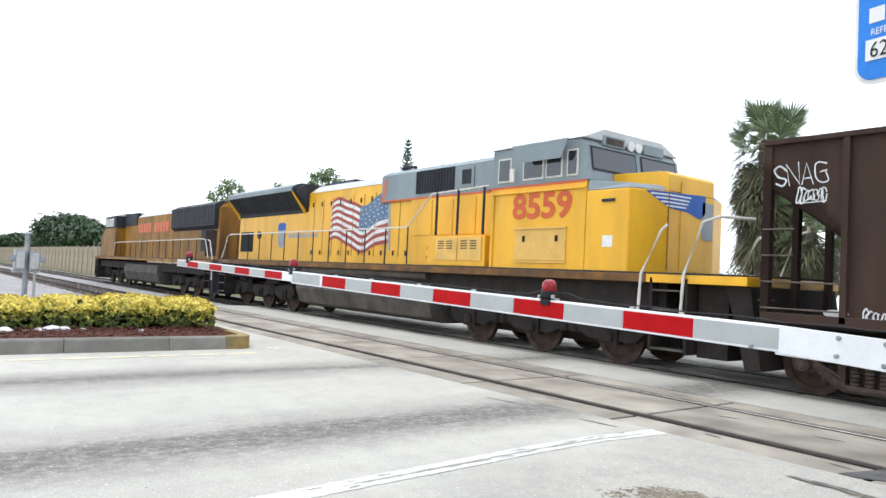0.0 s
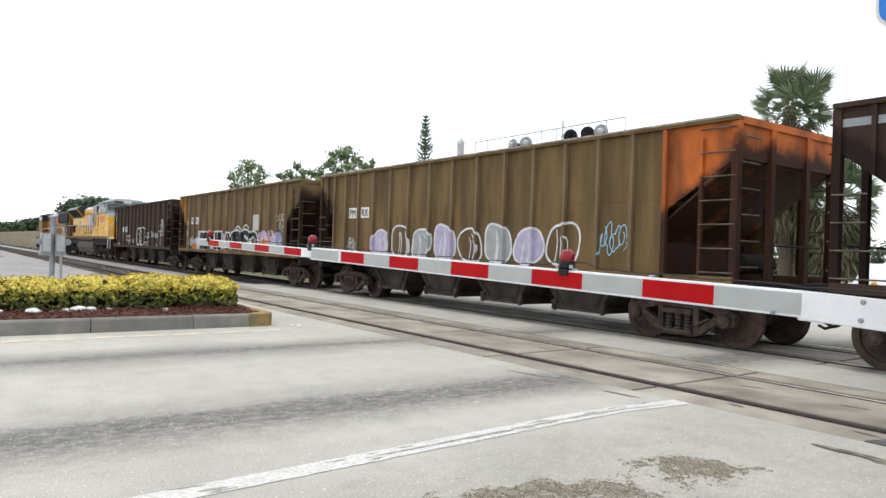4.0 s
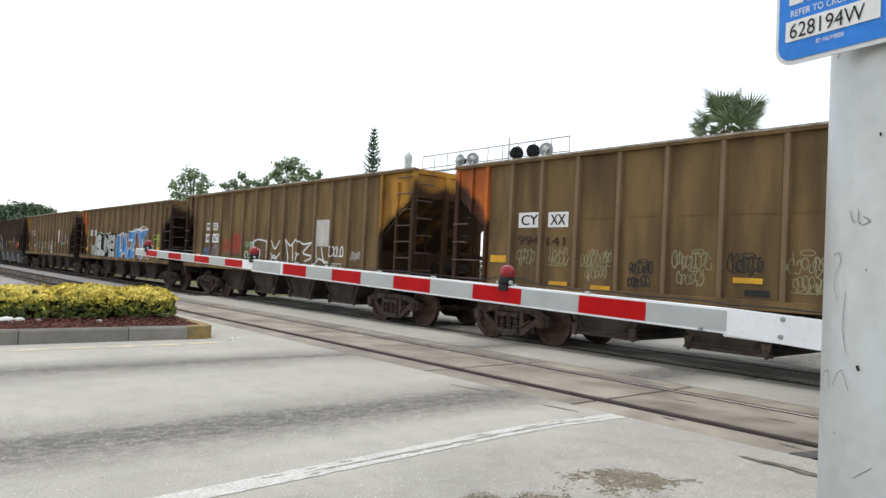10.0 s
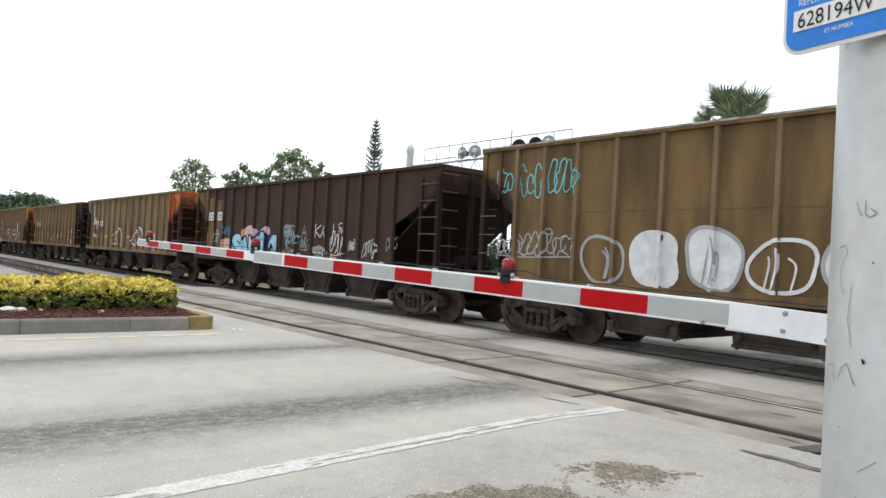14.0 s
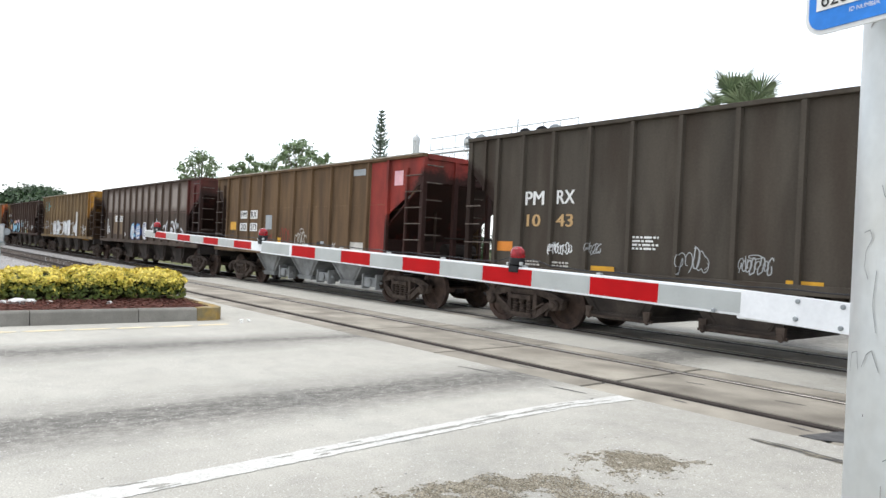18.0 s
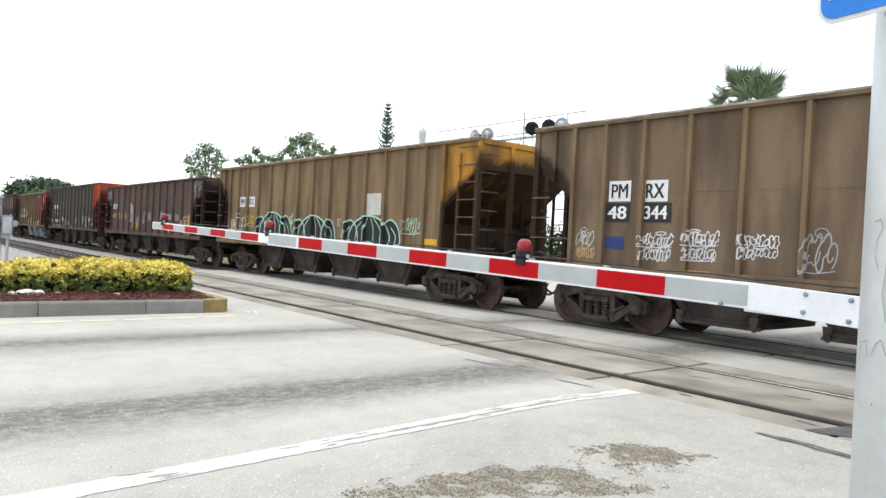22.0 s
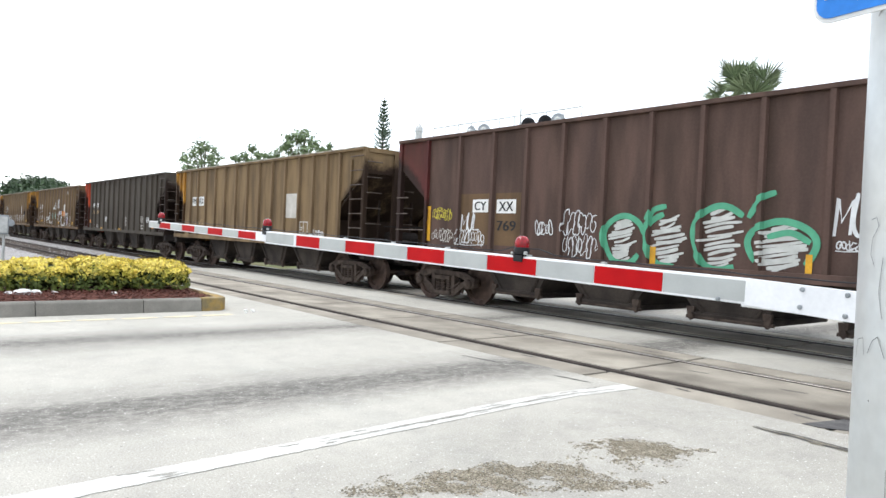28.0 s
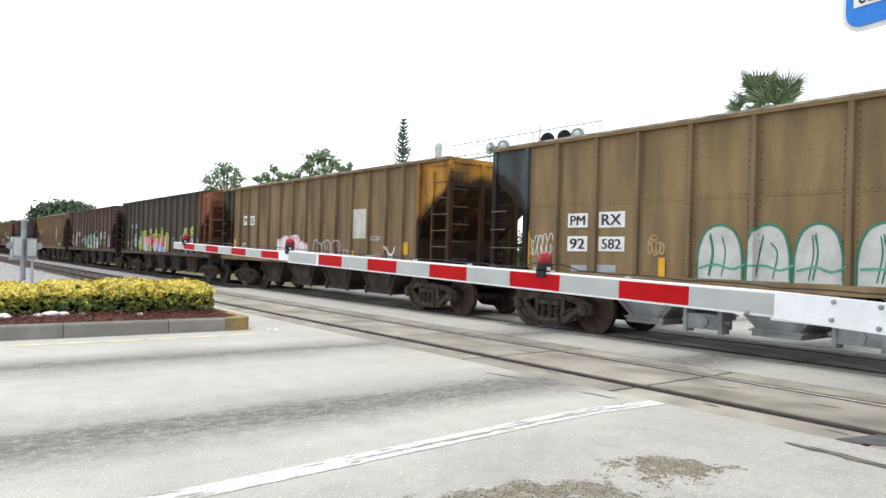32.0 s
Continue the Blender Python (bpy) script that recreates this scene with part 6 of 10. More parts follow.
W = "s_white"
c, L = car_at(1, "choc", label="dark brown open hopper car with white graffiti, moving on rails")
panels(c, [(2.26, 3.20, 1.45, 2.33), (3.30, 4.05, 1.45, 2.33)], "brown", "tan_patch", "patch of faded tan repaint")
boxes(c, [(2.58, 3.12, 1.985, 2.28, "CY"), (3.33, 3.93, 1.985, 2.29, "XX")])
boxes(c, [(3.42, 3.92, 1.62, 1.86, "651")], None, "ink")
scrawl(c, L, 0.14, 0.88, 2.98, 3.28, "SNAG", W, 0.024, -0.1)
scribbles(c, L, [(0.45, 0.85, 2.74, 2.92, W), (1.35, 1.8, 1.14, 1.28, W), (2.38, 2.95, 1.5, 1.88, "ink"), (4.25, 4.95, 1.3, 1.84, W), (5.26, 5.72, 1.34, 1.54, W), (8.88, 9.52, 1.63, 1.95, W), (9.87, 10.4, 1.69, 1.95, W), (10.76, 11.45, 1.63, 1.90, W), (11.92, 12.4, 1.73, 1.88, W), (8.85, 9.1, 1.2, 1.45, W), (11.78, 12.6, 1.99, 2.3, W)], 11)
scrawl(c, L, 11.95, 12.5, 2.36, 2.66, "MUL", W, 0.05)
throwup(c, L, 6.4, 7.55, 1.22, 2.2, None, W, 31, 0.075)
bm = bmesh.new()
fill(bm, bubble(bm, 1.03, 1.18, 0.18, 0.07, 5, wob=0.2))
finish_paint(bm, c, L, M[W], "paint_blot", "white paint blot", 1)
throwup(c, L, 7.2, 8.66, 1.2, 2.24, None, W, 32, 0.06)
panels(c, [(1.97, 2.06, 1.25, 1.6), (4.22, 4.31, 1.2, 1.5), (9.46, 9.57, 1.17, 1.49), (11.79, 11.91, 1.22, 2.07)], "offwhite", "white_post_mark")
panels(c, [(11.0, 11.3, 1.18, 1.3)], "mustard", "tan_panel")

c, L = car_at(2, "tan", left="yellow_end", label="tan-brown open hopper car with large black graffiti letters")
seam(c, L)
boxes(c, [(1.85, 2.27, 2.31, 2.62, "PM"), (2.50, 2.95, 2.31, 2.62, "RX")])
scribbles(c, L, [(1.05, 1.5, 2.2, 2.56, "offwhite"), (1.08, 1.48, 1.8, 2.16, "offwhite"), (1.72, 2.22, 1.3, 1.5, W), (1.74, 2.24, 1.5, 1.7, W)], 41)
clouds(c, L, [(2.75, 1.42, 0.42, 0.28, "s_lav"), (2.55, 1.26, 0.3, 0.14, "s_orange"), (6.55, 1.5, 0.34, 0.42, "s_lav"), (6.62, 1.34, 0.22, 0.26, "s_orange"), (10.9, 1.5, 0.5, 0.42, "s_lav"), (11.3, 1.66, 0.4, 0.28, "s_pinkish"), (11.0, 1.36, 0.62, 0.28, "s_orange"), (11.75, 1.58, 0.42, 0.36, "s_pinkish"), (12.1, 1.5, 0.46, 0.42, "s_lav"), (11.7, 1.3, 0.4, 0.16, "s_orange"), (12.35, 1.24, 0.3, 0.16, "s_pinkish"), (11.5, 1.2, 0.3, 0.1, "s_lav")], 23)
block_word(c, L, 3.34, 6.28, 1.18, 1.92, "BLAH", "s_black", W, 0.07, 0.07, layer=6)
block_word(c, L, 6.98, 7.72, 1.16, 1.88, "Y", "s_black", W, 0.045, 0.06, layer=6)
block_word(c, L, 7.66, 8.66, 1.16, 1.98, "e", "s_black", W, 0.045, 0.06, layer=8)
block_word(c, L, 8.62, 9.55, 1.14, 1.99, "S", "s_black", W, 0.045, 0.06, layer=10)
block_word(c, L, 9.50, 10.46, 1.13, 1.93, "O", "s_black", W, 0.045, 0.06, layer=12)
bm = bmesh.new()
for pts in ([(10.42, 1.4), (10.62, 1.48), (10.78, 1.44), (10.92, 1.66)], [(10.42, 1.58), (10.6, 1.62), (10.74, 1.58), (10.9, 1.72)], [(8.0, 2.02), (8.3, 2.16), (8.6, 2.04)], [(8.9, 2.05), (9.2, 2.2), (9.5, 2.06)]):
    ribbon(bm, smooth_line(pts, 5), 0.055)
finish_paint(bm, c, L, M[W], "graffiti_drawing", "white sprayed flourishes round the letters", 14)
panels(c, [(9.78, 10.46, 1.98, 2.58)], "offwhite", "white_panel", "blank pale panel")
scrawl(c, L, 12.2, 12.8, 2.32, 2.54, "YESO", "offwhite", 0.03)
scrawl(c, L, 12.28, 12.72, 2.04, 2.26, "BLA", "offwhite", 0.03)
scribbles(c, L, [(12.15, 12.65, 1.45, 1.97, "s_blue"), (11.3, 11.7, 1.78, 1.92, "ink")], 46)
panels(c, [(12.2, 12.66, 1.27, 1.43)], "yellowmark", "yellow_panel", "small yellow panel")

c, L = car_at(3, "tan", right="orange_end", label="tan-brown hopper car with an orange end and graffiti")
seam(c, L)
boxes(c, [(1.85, 2.3, 2.3, 2.6, "PM"), (2.55, 3.02, 2.3, 2.6, "RX")])
for i in range(8):
    throwup(c, L, 3.3 + i * 0.98, 4.15 + i * 0.98, 1.2, 1.95 + 0.1 * (i % 2), ("s_lav", None, "s_grey")[i % 3], W, 60 + i, 0.05)
scribbles(c, L, [(1.8, 2.3, 1.3, 1.7, W), (11.5, 12.1, 1.5, 2.0, "s_sky")], 70)

c, L = car_at(4, "choc", bays="grey", label="dark brown hopper car with grey bays and scattered tags")
panels(c, [(1.90, 2.36, 1.37, 2.79), (2.48, 3.16, 1.37, 2.79), (3.32, 3.69, 1.37, 2.79)], "darkred_end", "red_patch", "patch of dull red repaint")
boxes(c, [(1.98, 2.36, 2.33, 2.58, "PM"), (2.81, 3.17, 2.33, 2.58, "RX")], None, "white")
boxes(c, [(1.97, 2.3, 1.92, 2.14, "91"), (2.7, 3.17, 1.92, 2.14, "34")], None, "offwhite")
boxes(c, [(3.33, 3.5, 1.92, 2.14, "4")], None, "offwhite")
panels(c, [(4.27, 4.55, 1.92, 2.37), (0.07, 0.79, 3.27, 3.38)], "greymark", "grey_panel", "pale grey panel")
panels(c, [(9.22, 9.49, 2.48, 2.71)], "white", "white_panel")
scribbles(c, L, [(3.72, 4.05, 1.36, 1.9, W), (4.3, 4.55, 1.36, 1.8, W), (4.85, 5.65, 1.35, 1.92, W), (7.1, 7.66, 1.5, 1.88, "s_sky"), (8.09, 8.85, 1.7, 1.96, "s_yellow"), (8.55, 8.9, 1.33, 1.62, "s_yellow"), (9.1, 9.85, 1.5, 1.9, "s_yellow"), (10.16, 11.0, 1.28, 1.98, W), (1.3, 1.45, 1.6, 1.75, W)], 80)
data_box(c, 9.27, 9.76, 1.2, 1.43, "choc")
panels(c, [(1.41, 1.5, 1.4, 2.18), (7.2, 7.28, 1.2, 1.53), (9.8, 9.9, 1.2, 1.53), (12.50, 12.62, 1.2, 2.2)], "yellowmark", "yellow_post_mark", "yellow painted post mark")
panels(c, [(11.42, 11.66, 1.25, 1.9)], "yellow_end", "rubbed_yellow_mark", "rubbed yellow mark")
panels(c, [(12.0, 12.46, 1.41, 1.79)], "s_pink", "pink_panel", "white panel with red scrawl")
scrawl(c, L, 12.03, 12.42, 1.5, 1.72, "MUL", "s_red", 0.045, 0.0, 3)

c, L = car_at(5, "tan", left="yellow_end", label="tan-brown hopper car with a yellow end and many tags")
seam(c, L)
boxes(c, [(1.83, 2.29, 2.30, 2.61, "PM"), (2.54, 3.03, 2.30, 2.62, "RX")])
boxes(c, [(1.9, 2.28, 1.95, 2.17, "48"), (2.58, 3.03, 1.95, 2.17, "115")], None, "greymark")
T = "s_tan"
scribbles(c, L, [(1.05, 1.42, 1.4, 1.75, T), (1.76, 2.08, 1.25, 1.85, T), (2.5, 3.05, 1.33, 1.8, T), (3.28, 3.92, 1.5, 1.9, "s_teal"), (3.28, 3.88, 1.2, 1.38, T), (4.25, 4.85, 1.45, 1.88, T), (5.1, 5.8, 1.58, 1.85, "s_teal"), (5.12, 5.7, 1.35, 1.52, "s_teal"), (5.12, 5.8, 1.18, 1.28, T), (6.98, 7.55, 1.52, 1.88, T), (7.82, 8.5, 1.62, 1.95, W), (7.8, 8.5, 1.36, 1.6, W), (8.93, 9.5, 1.65, 1.88, T), (10.78, 11.38, 1.66, 2.0, "s_teal"), (11.5, 12.1, 1.75, 2.15, W), (12.3, 12.78, 1.82, 2.24, W)], 100)
scribbles(c, L, [(6.03, 6.6, 1.68, 1.85, T)], 560)
scribbles(c, L, [(6.05, 6.6, 1.42, 1.6, T)], 560)
scrawl(c, L, 7.95, 8.4, 1.18, 1.36, "138", W, 0.035)
panels(c, [(9.89, 10.62, 1.82, 2.6)], "white", "white_panel", "white panel with red scrawl")
scrawl(c, L, 9.9, 10.55, 1.84, 2.16, "MUL", "s_red", 0.06, 0.0, 3)
panels(c, [(1.03, 1.2, 1.5, 1.72), (12.66, 12.87, 1.24, 1.66), (7.85, 8.2, 1.17, 1.28)], "yellowmark", "yellow_panel", "small yellow panel")
panels(c, [(5.2, 5.75, 1.16, 1.2)], "s_orange", "orange_panel")

c, L = car_at(6, "tan", left="orange_end", label="tan-brown hopper car with grey and blue graffiti words")
seam(c, L)
rivets(c, L, M["tan"])
boxes(c, [(1.83, 2.33, 2.23, 2.51, "CY"), (2.52, 3.02, 2.22, 2.51, "XX")])
scribbles(c, L, [(1.02, 1.52, 1.83, 2.34, "s_lime"), (1.75, 2.25, 1.4, 1.85, T), (0.25, 0.9, 3.2, 3.5, "s_peach"), (2.7, 3.05, 1.35, 1.8, "ink"), (7.1, 7.6, 1.3, 1.9, W)], 120)
panels(c, [(1.08, 1.48, 1.44, 1.6), (12.45, 12.8, 1.5, 1.7)], "yellowmark", "yellow_panel", "small yellow panel")
clouds(c, L, [(2.75, 1.45, 0.5, 0.28, "s_sage"), (3.5, 1.75, 0.75, 0.58, "s_sage"), (4.5, 1.75, 0.8, 0.58, "s_sage"), (5.5, 1.72, 0.8, 0.56, "s_sage"), (6.3, 1.7, 0.6, 0.55, "s_sage")], 92)
for i, (x0, x1, z1, ch) in enumerate(((3.22, 4.12, 2.28, "S"), (4.06, 4.92, 2.2, "U"), (4.90, 5.78, 2.24, "M"), (5.76, 6.52, 2.24, "E"))):
    block_word(c, L, x0, x1, 1.17, z1, ch, "s_pale", "s_black", 0.06, 0.09, layer=4 + 2 * i)
bm = bmesh.new()
edge = [(6.85, 1.15), (6.95, 1.9), (7.25, 2.3), (7.7, 2.34), (8.2, 2.2), (8.9, 2.36), (9.5, 2.5), (10.0, 2.48), (10.6, 2.62), (11.3, 2.46), (11.45, 1.95), (11.75, 1.8), (12.25, 1.66), (11.95, 1.4), (11.5, 1.15)]
vs = [bm.verts.new((x, 0, z)) for x, z in edge]
bmesh.ops.triangulate(bm, faces=[bm.faces.new(vs)])
finish_paint(bm, c, L, M["s_brown"], "graffiti_cloud", "brown sprayed backing with spikes", 0)
bm = bmesh.new()
ribbon(bm, edge, 0.045)
finish_paint(bm, c, L, M[W], "graffiti_outline", "white line round the backing", 1)
for i, (x0, x1, z1, ch) in enumerate(((7.02, 7.72, 2.2, "L"), (7.62, 8.62, 2.26, "A"), (8.70, 9.88, 2.36, "Z"), (9.86, 11.28, 2.42, "Y"))):
    block_word(c, L, x0, x1, 1.16, z1, ch, "s_blue", W, 0.07, 0.06, layer=4 + 2 * i)
bm = bmesh.new()
for k in range(26):
    r = random.Random(k)
    u = r.random()
    fill(bm, bubble(bm, 11.2 + 0.85 * u, 1.25 + (0.62 - 0.25 * u) * r.random(), 0.022, 0.022, k, n=8, wob=0.0, square=2))
finish_paint(bm, c, L, M[W], "graffiti_dots", "white sprayed dots", 3)
scribbles(c, L, [(12.4, 12.85, 1.72, 2.0, "s_lime")], 624)
scribbles(c, L, [(12.4, 12.85, 1.2, 1.5, "s_lime")], 624)
scribbles(c, L, [(12.35, 12.85, 2.02, 2.25, "s_lime")], 128)

c, L = car_at(7, "tan", right="yellow_end", label="tan-brown hopper car with an ochre end and white scrawl")
seam(c, L)
boxes(c, [(1.95, 2.32, 2.36, 2.62, "PM"), (2.55, 2.97, 2.36, 2.62, "RX"), (1.93, 2.33, 1.93, 2.23, "48"), (2.53, 3.07, 1.92, 2.23, "167")])
scribbles(c, L, [(1.76, 2.3, 1.45, 1.77, "s_blue"), (2.52, 3.14, 1.42, 1.77, "s_lav"), (3.4, 4.0, 1.66, 2.0, "s_red"), (4.22, 4.9, 1.9, 2.2, "s_red"), (4.22, 4.9, 1.6, 1.86, "s_red"), (11.6, 12.0, 1.5, 1.7, "offwhite")], 140)
scrawl(c, L, 5.24, 5.86, 1.80, 1.95, "12-09", "s_mint", 0.03)
scrawl(c, L, 5.22, 5.88, 1.45, 1.64, "CHM", "s_mint", 0.035)
bm = bmesh.new()
for pts in ([(6.9, 1.95), (6.1, 2.02), (6.08, 1.7), (6.35, 1.68), (6.3, 1.22), (6.75, 1.25)], [(6.95, 2.0), (6.9, 1.25)], [(7.1, 2.0), (7.35, 1.75), (7.65, 2.0)], [(7.1, 1.6), (7.35, 1.45), (7.7, 1.62)], [(7.05, 1.3), (7.3, 1.55), (7.65, 1.25)], [(8.0, 2.05), (8.2, 1.5), (8.1, 1.2)], [(8.05, 2.0), (8.35, 1.85), (8.65, 2.05)], [(8.45, 1.9), (8.5, 1.4)], [(8.75, 2.02), (9.1, 1.9), (9.6, 1.95)], [(9.5, 1.9), (9.1, 1.65), (9.6, 1.55), (9.2, 1.4)], [(8.7, 1.2), (8.85, 1.6), (8.75, 1.65)], [(9.65, 1.2), (10.0, 1.5), (10.45, 1.3)], [(9.8, 1.85), (9.85, 1.5)], [(10.1, 1.8), (10.25, 1.45), (10.48, 1.4), (10.3, 1.15)]):
    ribbon(bm, smooth_line(pts, 6), 0.05)
finish_paint(bm, c, L, M[W], "graffiti_drawing", "open white sprayed letter outlines", 1)
panels(c, [(9.76, 10.46, 1.84, 2.57)], "offwhite", "white_panel", "blank pale panel")
scrawl(c, L, 10.6, 11.2, 1.58, 1.86, "DOLO", W, 0.04)
data_box(c, 10.66, 11.14, 1.16, 1.4, "tan")
panels(c, [(1.1, 1.45, 1.4, 1.52)], "s_orange", "orange_panel")

c, L = car_at(8, "tan", left="orange_end", right="black", label="tan-brown hopper car with an orange end")
seam(c, L)
rivets(c, L, M["tan"])
boxes(c, [(1.85, 2.42, 2.26, 2.55, "CY"), (2.60, 3.08, 2.26, 2.54, "XX")])
boxes(c, [(1.86, 2.4, 1.93, 2.1, "994"), (2.58, 3.03, 1.92, 2.08, "141")], None, "choc")
scribbles(c, L, [(1.85, 2.3, 1.58, 1.85, "s_cream"), (2.65, 3.1, 1.58, 1.85, "s_cream"), (3.4, 4.05, 1.58, 1.82, "s_cream"), (3.5, 3.95, 1.33, 1.56, "s_cream"), (4.4, 4.85, 1.48, 1.66, "ink"), (4.4, 4.8, 1.25, 1.44, "ink"), (5.2, 5.85, 1.58, 1.82, "s_cream"), (5.3, 5.75, 1.33, 1.55, "s_cream"), (6.12, 6.65, 1.55, 1.78, "ink"), (7.0, 7.6, 1.55, 1.82, "s_cream"), (7.05, 7.5, 1.32, 1.53, "s_cream"), (8.1, 8.75, 1.5, 1.82, "offwhite"), (9.12, 9.7, 1.56, 1.84, "offwhite"), (11.0, 11.45, 1.55, 1.96, W), (11.76, 12.0, 1.82, 2.04, W), (11.74, 12.12, 1.27, 1.48, W)], 150)
panels(c, [(1.12, 1.56, 1.58, 1.72), (2.68, 3.12, 1.2, 1.27), (3.64, 4.05, 1.15, 1.24), (6.21, 6.65, 1.40, 1.48), (11.0, 11.43, 1.40, 1.5), (12.5, 12.9, 1.84, 1.96), (12.5, 12.9, 1.55, 1.66)], "yellowmark", "yellow_panel", "small yellow panel")
panels(c, [(6.38, 6.75, 1.22, 1.31)], "ink", "dark_panel")
data_box(c, 11.02, 11.42, 1.16, 1.36, "tan")

c, L = car_at(9, "khaki", right="orange_end", label="khaki hopper car with an orange end and white scrawl")
seam(c, L)
rivets(c, L, M["khaki"])
boxes(c, [(2.0, 2.5, 2.24, 2.50, "CY"), (2.67, 3.17, 2.24, 2.50, "XX")])
boxes(c, [(1.86, 2.32, 1.9, 2.12, "994"), (2.6, 3.1, 1.9, 2.12, "214")], None, "soot")
bm = bmesh.new()
for pts in ([(0.15, 3.5), (0.42, 3.35), (0.3, 3.05), (0.1, 3.2), (0.15, 3.48)], [(0.45, 3.2), (0.5, 2.9), (0.62, 3.1), (0.68, 2.8)], [(0.62, 2.6), (0.85, 3.05), (0.9, 2.6)], [(1.12, 3.3), (1.3, 2.9), (1.45, 2.6)], [(1.05, 2.9), (1.65, 2.62)], [(1.3, 3.1), (1.5, 2.85), (1.6, 2.4), (1.45, 2.1), (1.7, 1.6)], [(1.5, 2.2), (1.75, 2.5), (1.75, 2.1)], [(1.8, 2.2), (2.1, 1.9)], [(1.85, 2.5), (2.1, 2.25), (2.3, 2.1)]):
    ribbon(bm, smooth_line(pts, 5), 0.075)
for cx, w in ((5.6, 0.95), (8.75, 0.95)):
    ribbon(bm, smooth_line([(cx - w, 1.5), (cx - w * 0.5, 1.85), (cx, 1.95), (cx + 0.12, 1.6), (cx - 0.2, 1.32), (cx - w * 0.9, 1.45)], 6), 0.045)
    ribbon(bm, smooth_line([(cx - 0.3, 1.3), (cx - 0.2, 1.75), (cx + 0.05, 2.05)], 6), 0.045)
    ribbon(bm, smooth_line([(cx + 0.05, 2.16), (cx + 0.5, 2.02), (cx + 0.68, 1.6), (cx + 0.6, 1.25)], 6), 0.08)
    for k in range(3):
        ribbon(bm, [(cx - 0.7 + 0.2 * k, 1.55), (cx - 0.68 + 0.2 * k, 1.68)], 0.03)
finish_paint(bm, c, L, M[W], "graffiti_drawing", "white sprayed doodles", 1)
scrawl(c, L, 8.9, 9.15, 1.55, 1.8, "H", W, 0.03)
panels(c, [(1.25, 1.69, 1.68, 1.78), (1.98, 2.40, 1.67, 1.76), (3.42, 3.9, 1.65, 1.75), (7.15, 7.63, 1.66, 1.76), (10.73, 11.16, 1.51, 1.60), (12.2, 12.64, 1.5, 1.6)], "yellowmark", "yellow_panel", "small yellow panel")
panels(c, [(10.75, 11.15, 1.64, 1.88)], "greymark", "grey_panel")
data_box(c, 10.72, 11.14, 1.17, 1.41, "khaki")

c, L = car_at(10, "choc", left="tan", label="dark chocolate hopper car with blue graffiti letters")
panels(c, [(1.08, 1.66, 1.3, 3.2), (1.78, 2.42, 1.3, 3.1)], "tan", "tan_patch", "tan painted end field")
boxes(c, [(1.1, 1.58, 2.39, 2.68, "CY"), (1.9, 2.36, 2.39, 2.68, "XX")])
panels(c, [(1.03, 1.11, 1.45, 2.18), (6.92, 7.02, 1.14, 1.45), (9.63, 9.78, 1.08, 1.43)], "yellowmark", "yellow_post_mark", "yellow painted post mark")
scribbles(c, L, [(1.76, 2.05, 1.65, 1.98, "s_mint"), (2.35, 3.1, 1.9, 2.18, "s_blue"), (2.5, 3.1, 1.4, 1.78, "s_white"), (6.9, 7.4, 1.95, 2.18, "s_grey"), (7.0, 7.82, 1.64, 2.0, "s_sky"), (7.95, 8.4, 1.52, 1.83, "s_grey"), (8.66, 9.42, 1.4, 1.58, W), (8.64, 9.44, 1.14, 1.34, "s_mint"), (9.63, 10.33, 1.45, 2.1, W), (7.04, 7.62, 1.17, 1.52, W), (10.52, 10.78, 1.55, 1.78, W), (11.2, 11.8, 1.4, 1.8, W), (12.2, 12.6, 1.6, 1.9, "s_grey")], 170)
throwup(c, L, 2.42, 3.1, 1.4, 1.75, "s_peach", "s_peach", 171, 0.03)
clouds(c, L, [(3.7, 1.55, 0.5, 0.4, "s_navy"), (4.4, 1.75, 0.55, 0.42, "s_peach"), (4.7, 1.95, 0.5, 0.22, "s_pinkish"), (5.3, 1.6, 0.6, 0.42, "s_navy"), (5.65, 1.98, 0.32, 0.2, "s_pinkish"), (6.2, 1.5, 0.5, 0.38, "s_navy")], 142)
for i, (x0, x1, z1, ch) in enumerate(((3.26, 3.98, 1.92, "S"), (3.92, 4.62, 1.82, "A"), (4.58, 5.36, 1.86, "M"), (5.36, 5.82, 2.0, "i"))):
    block_word(c, L, x0, x1, 1.17, z1, ch, "s_sky", "s_black", 0.07, 0.06, layer=4 + 2 * i)
for grow, colour, layer in ((0.06, "s_black", 14), (0.0, "s_sky", 15)):
    bm = bmesh.new()
    shape = [(6.06, 1.66), (6.3, 1.9), (6.56, 1.9), (6.58, 1.34), (6.76, 1.34), (6.76, 1.17), (6.04, 1.17), (6.04, 1.34), (6.26, 1.34), (6.26, 1.62), (6.06, 1.5)]
    vs = [bm.verts.new((6.4 + (x - 6.4) * (1 + 2.2 * grow), 0, max(ZB + 0.01, 1.54 + (z - 1.54) * (1 + 2.2 * grow)))) for x, z in shape]
    bmesh.ops.triangulate(bm, faces=[bm.faces.new(vs)])
    finish_paint(bm, c, L, M[colour], "graffiti_word", "large spray-painted figure", layer)
scrawl(c, L, 6.9, 7.5, 1.88, 2.18, "EF", "s_grey", 0.035)
scrawl(c, L, 7.6, 8.3, 1.86, 2.2, "LA", "s_grey", 0.035)
scrawl(c, L, 8.72, 9.4, 1.88, 2.24, "KA", W, 0.045)

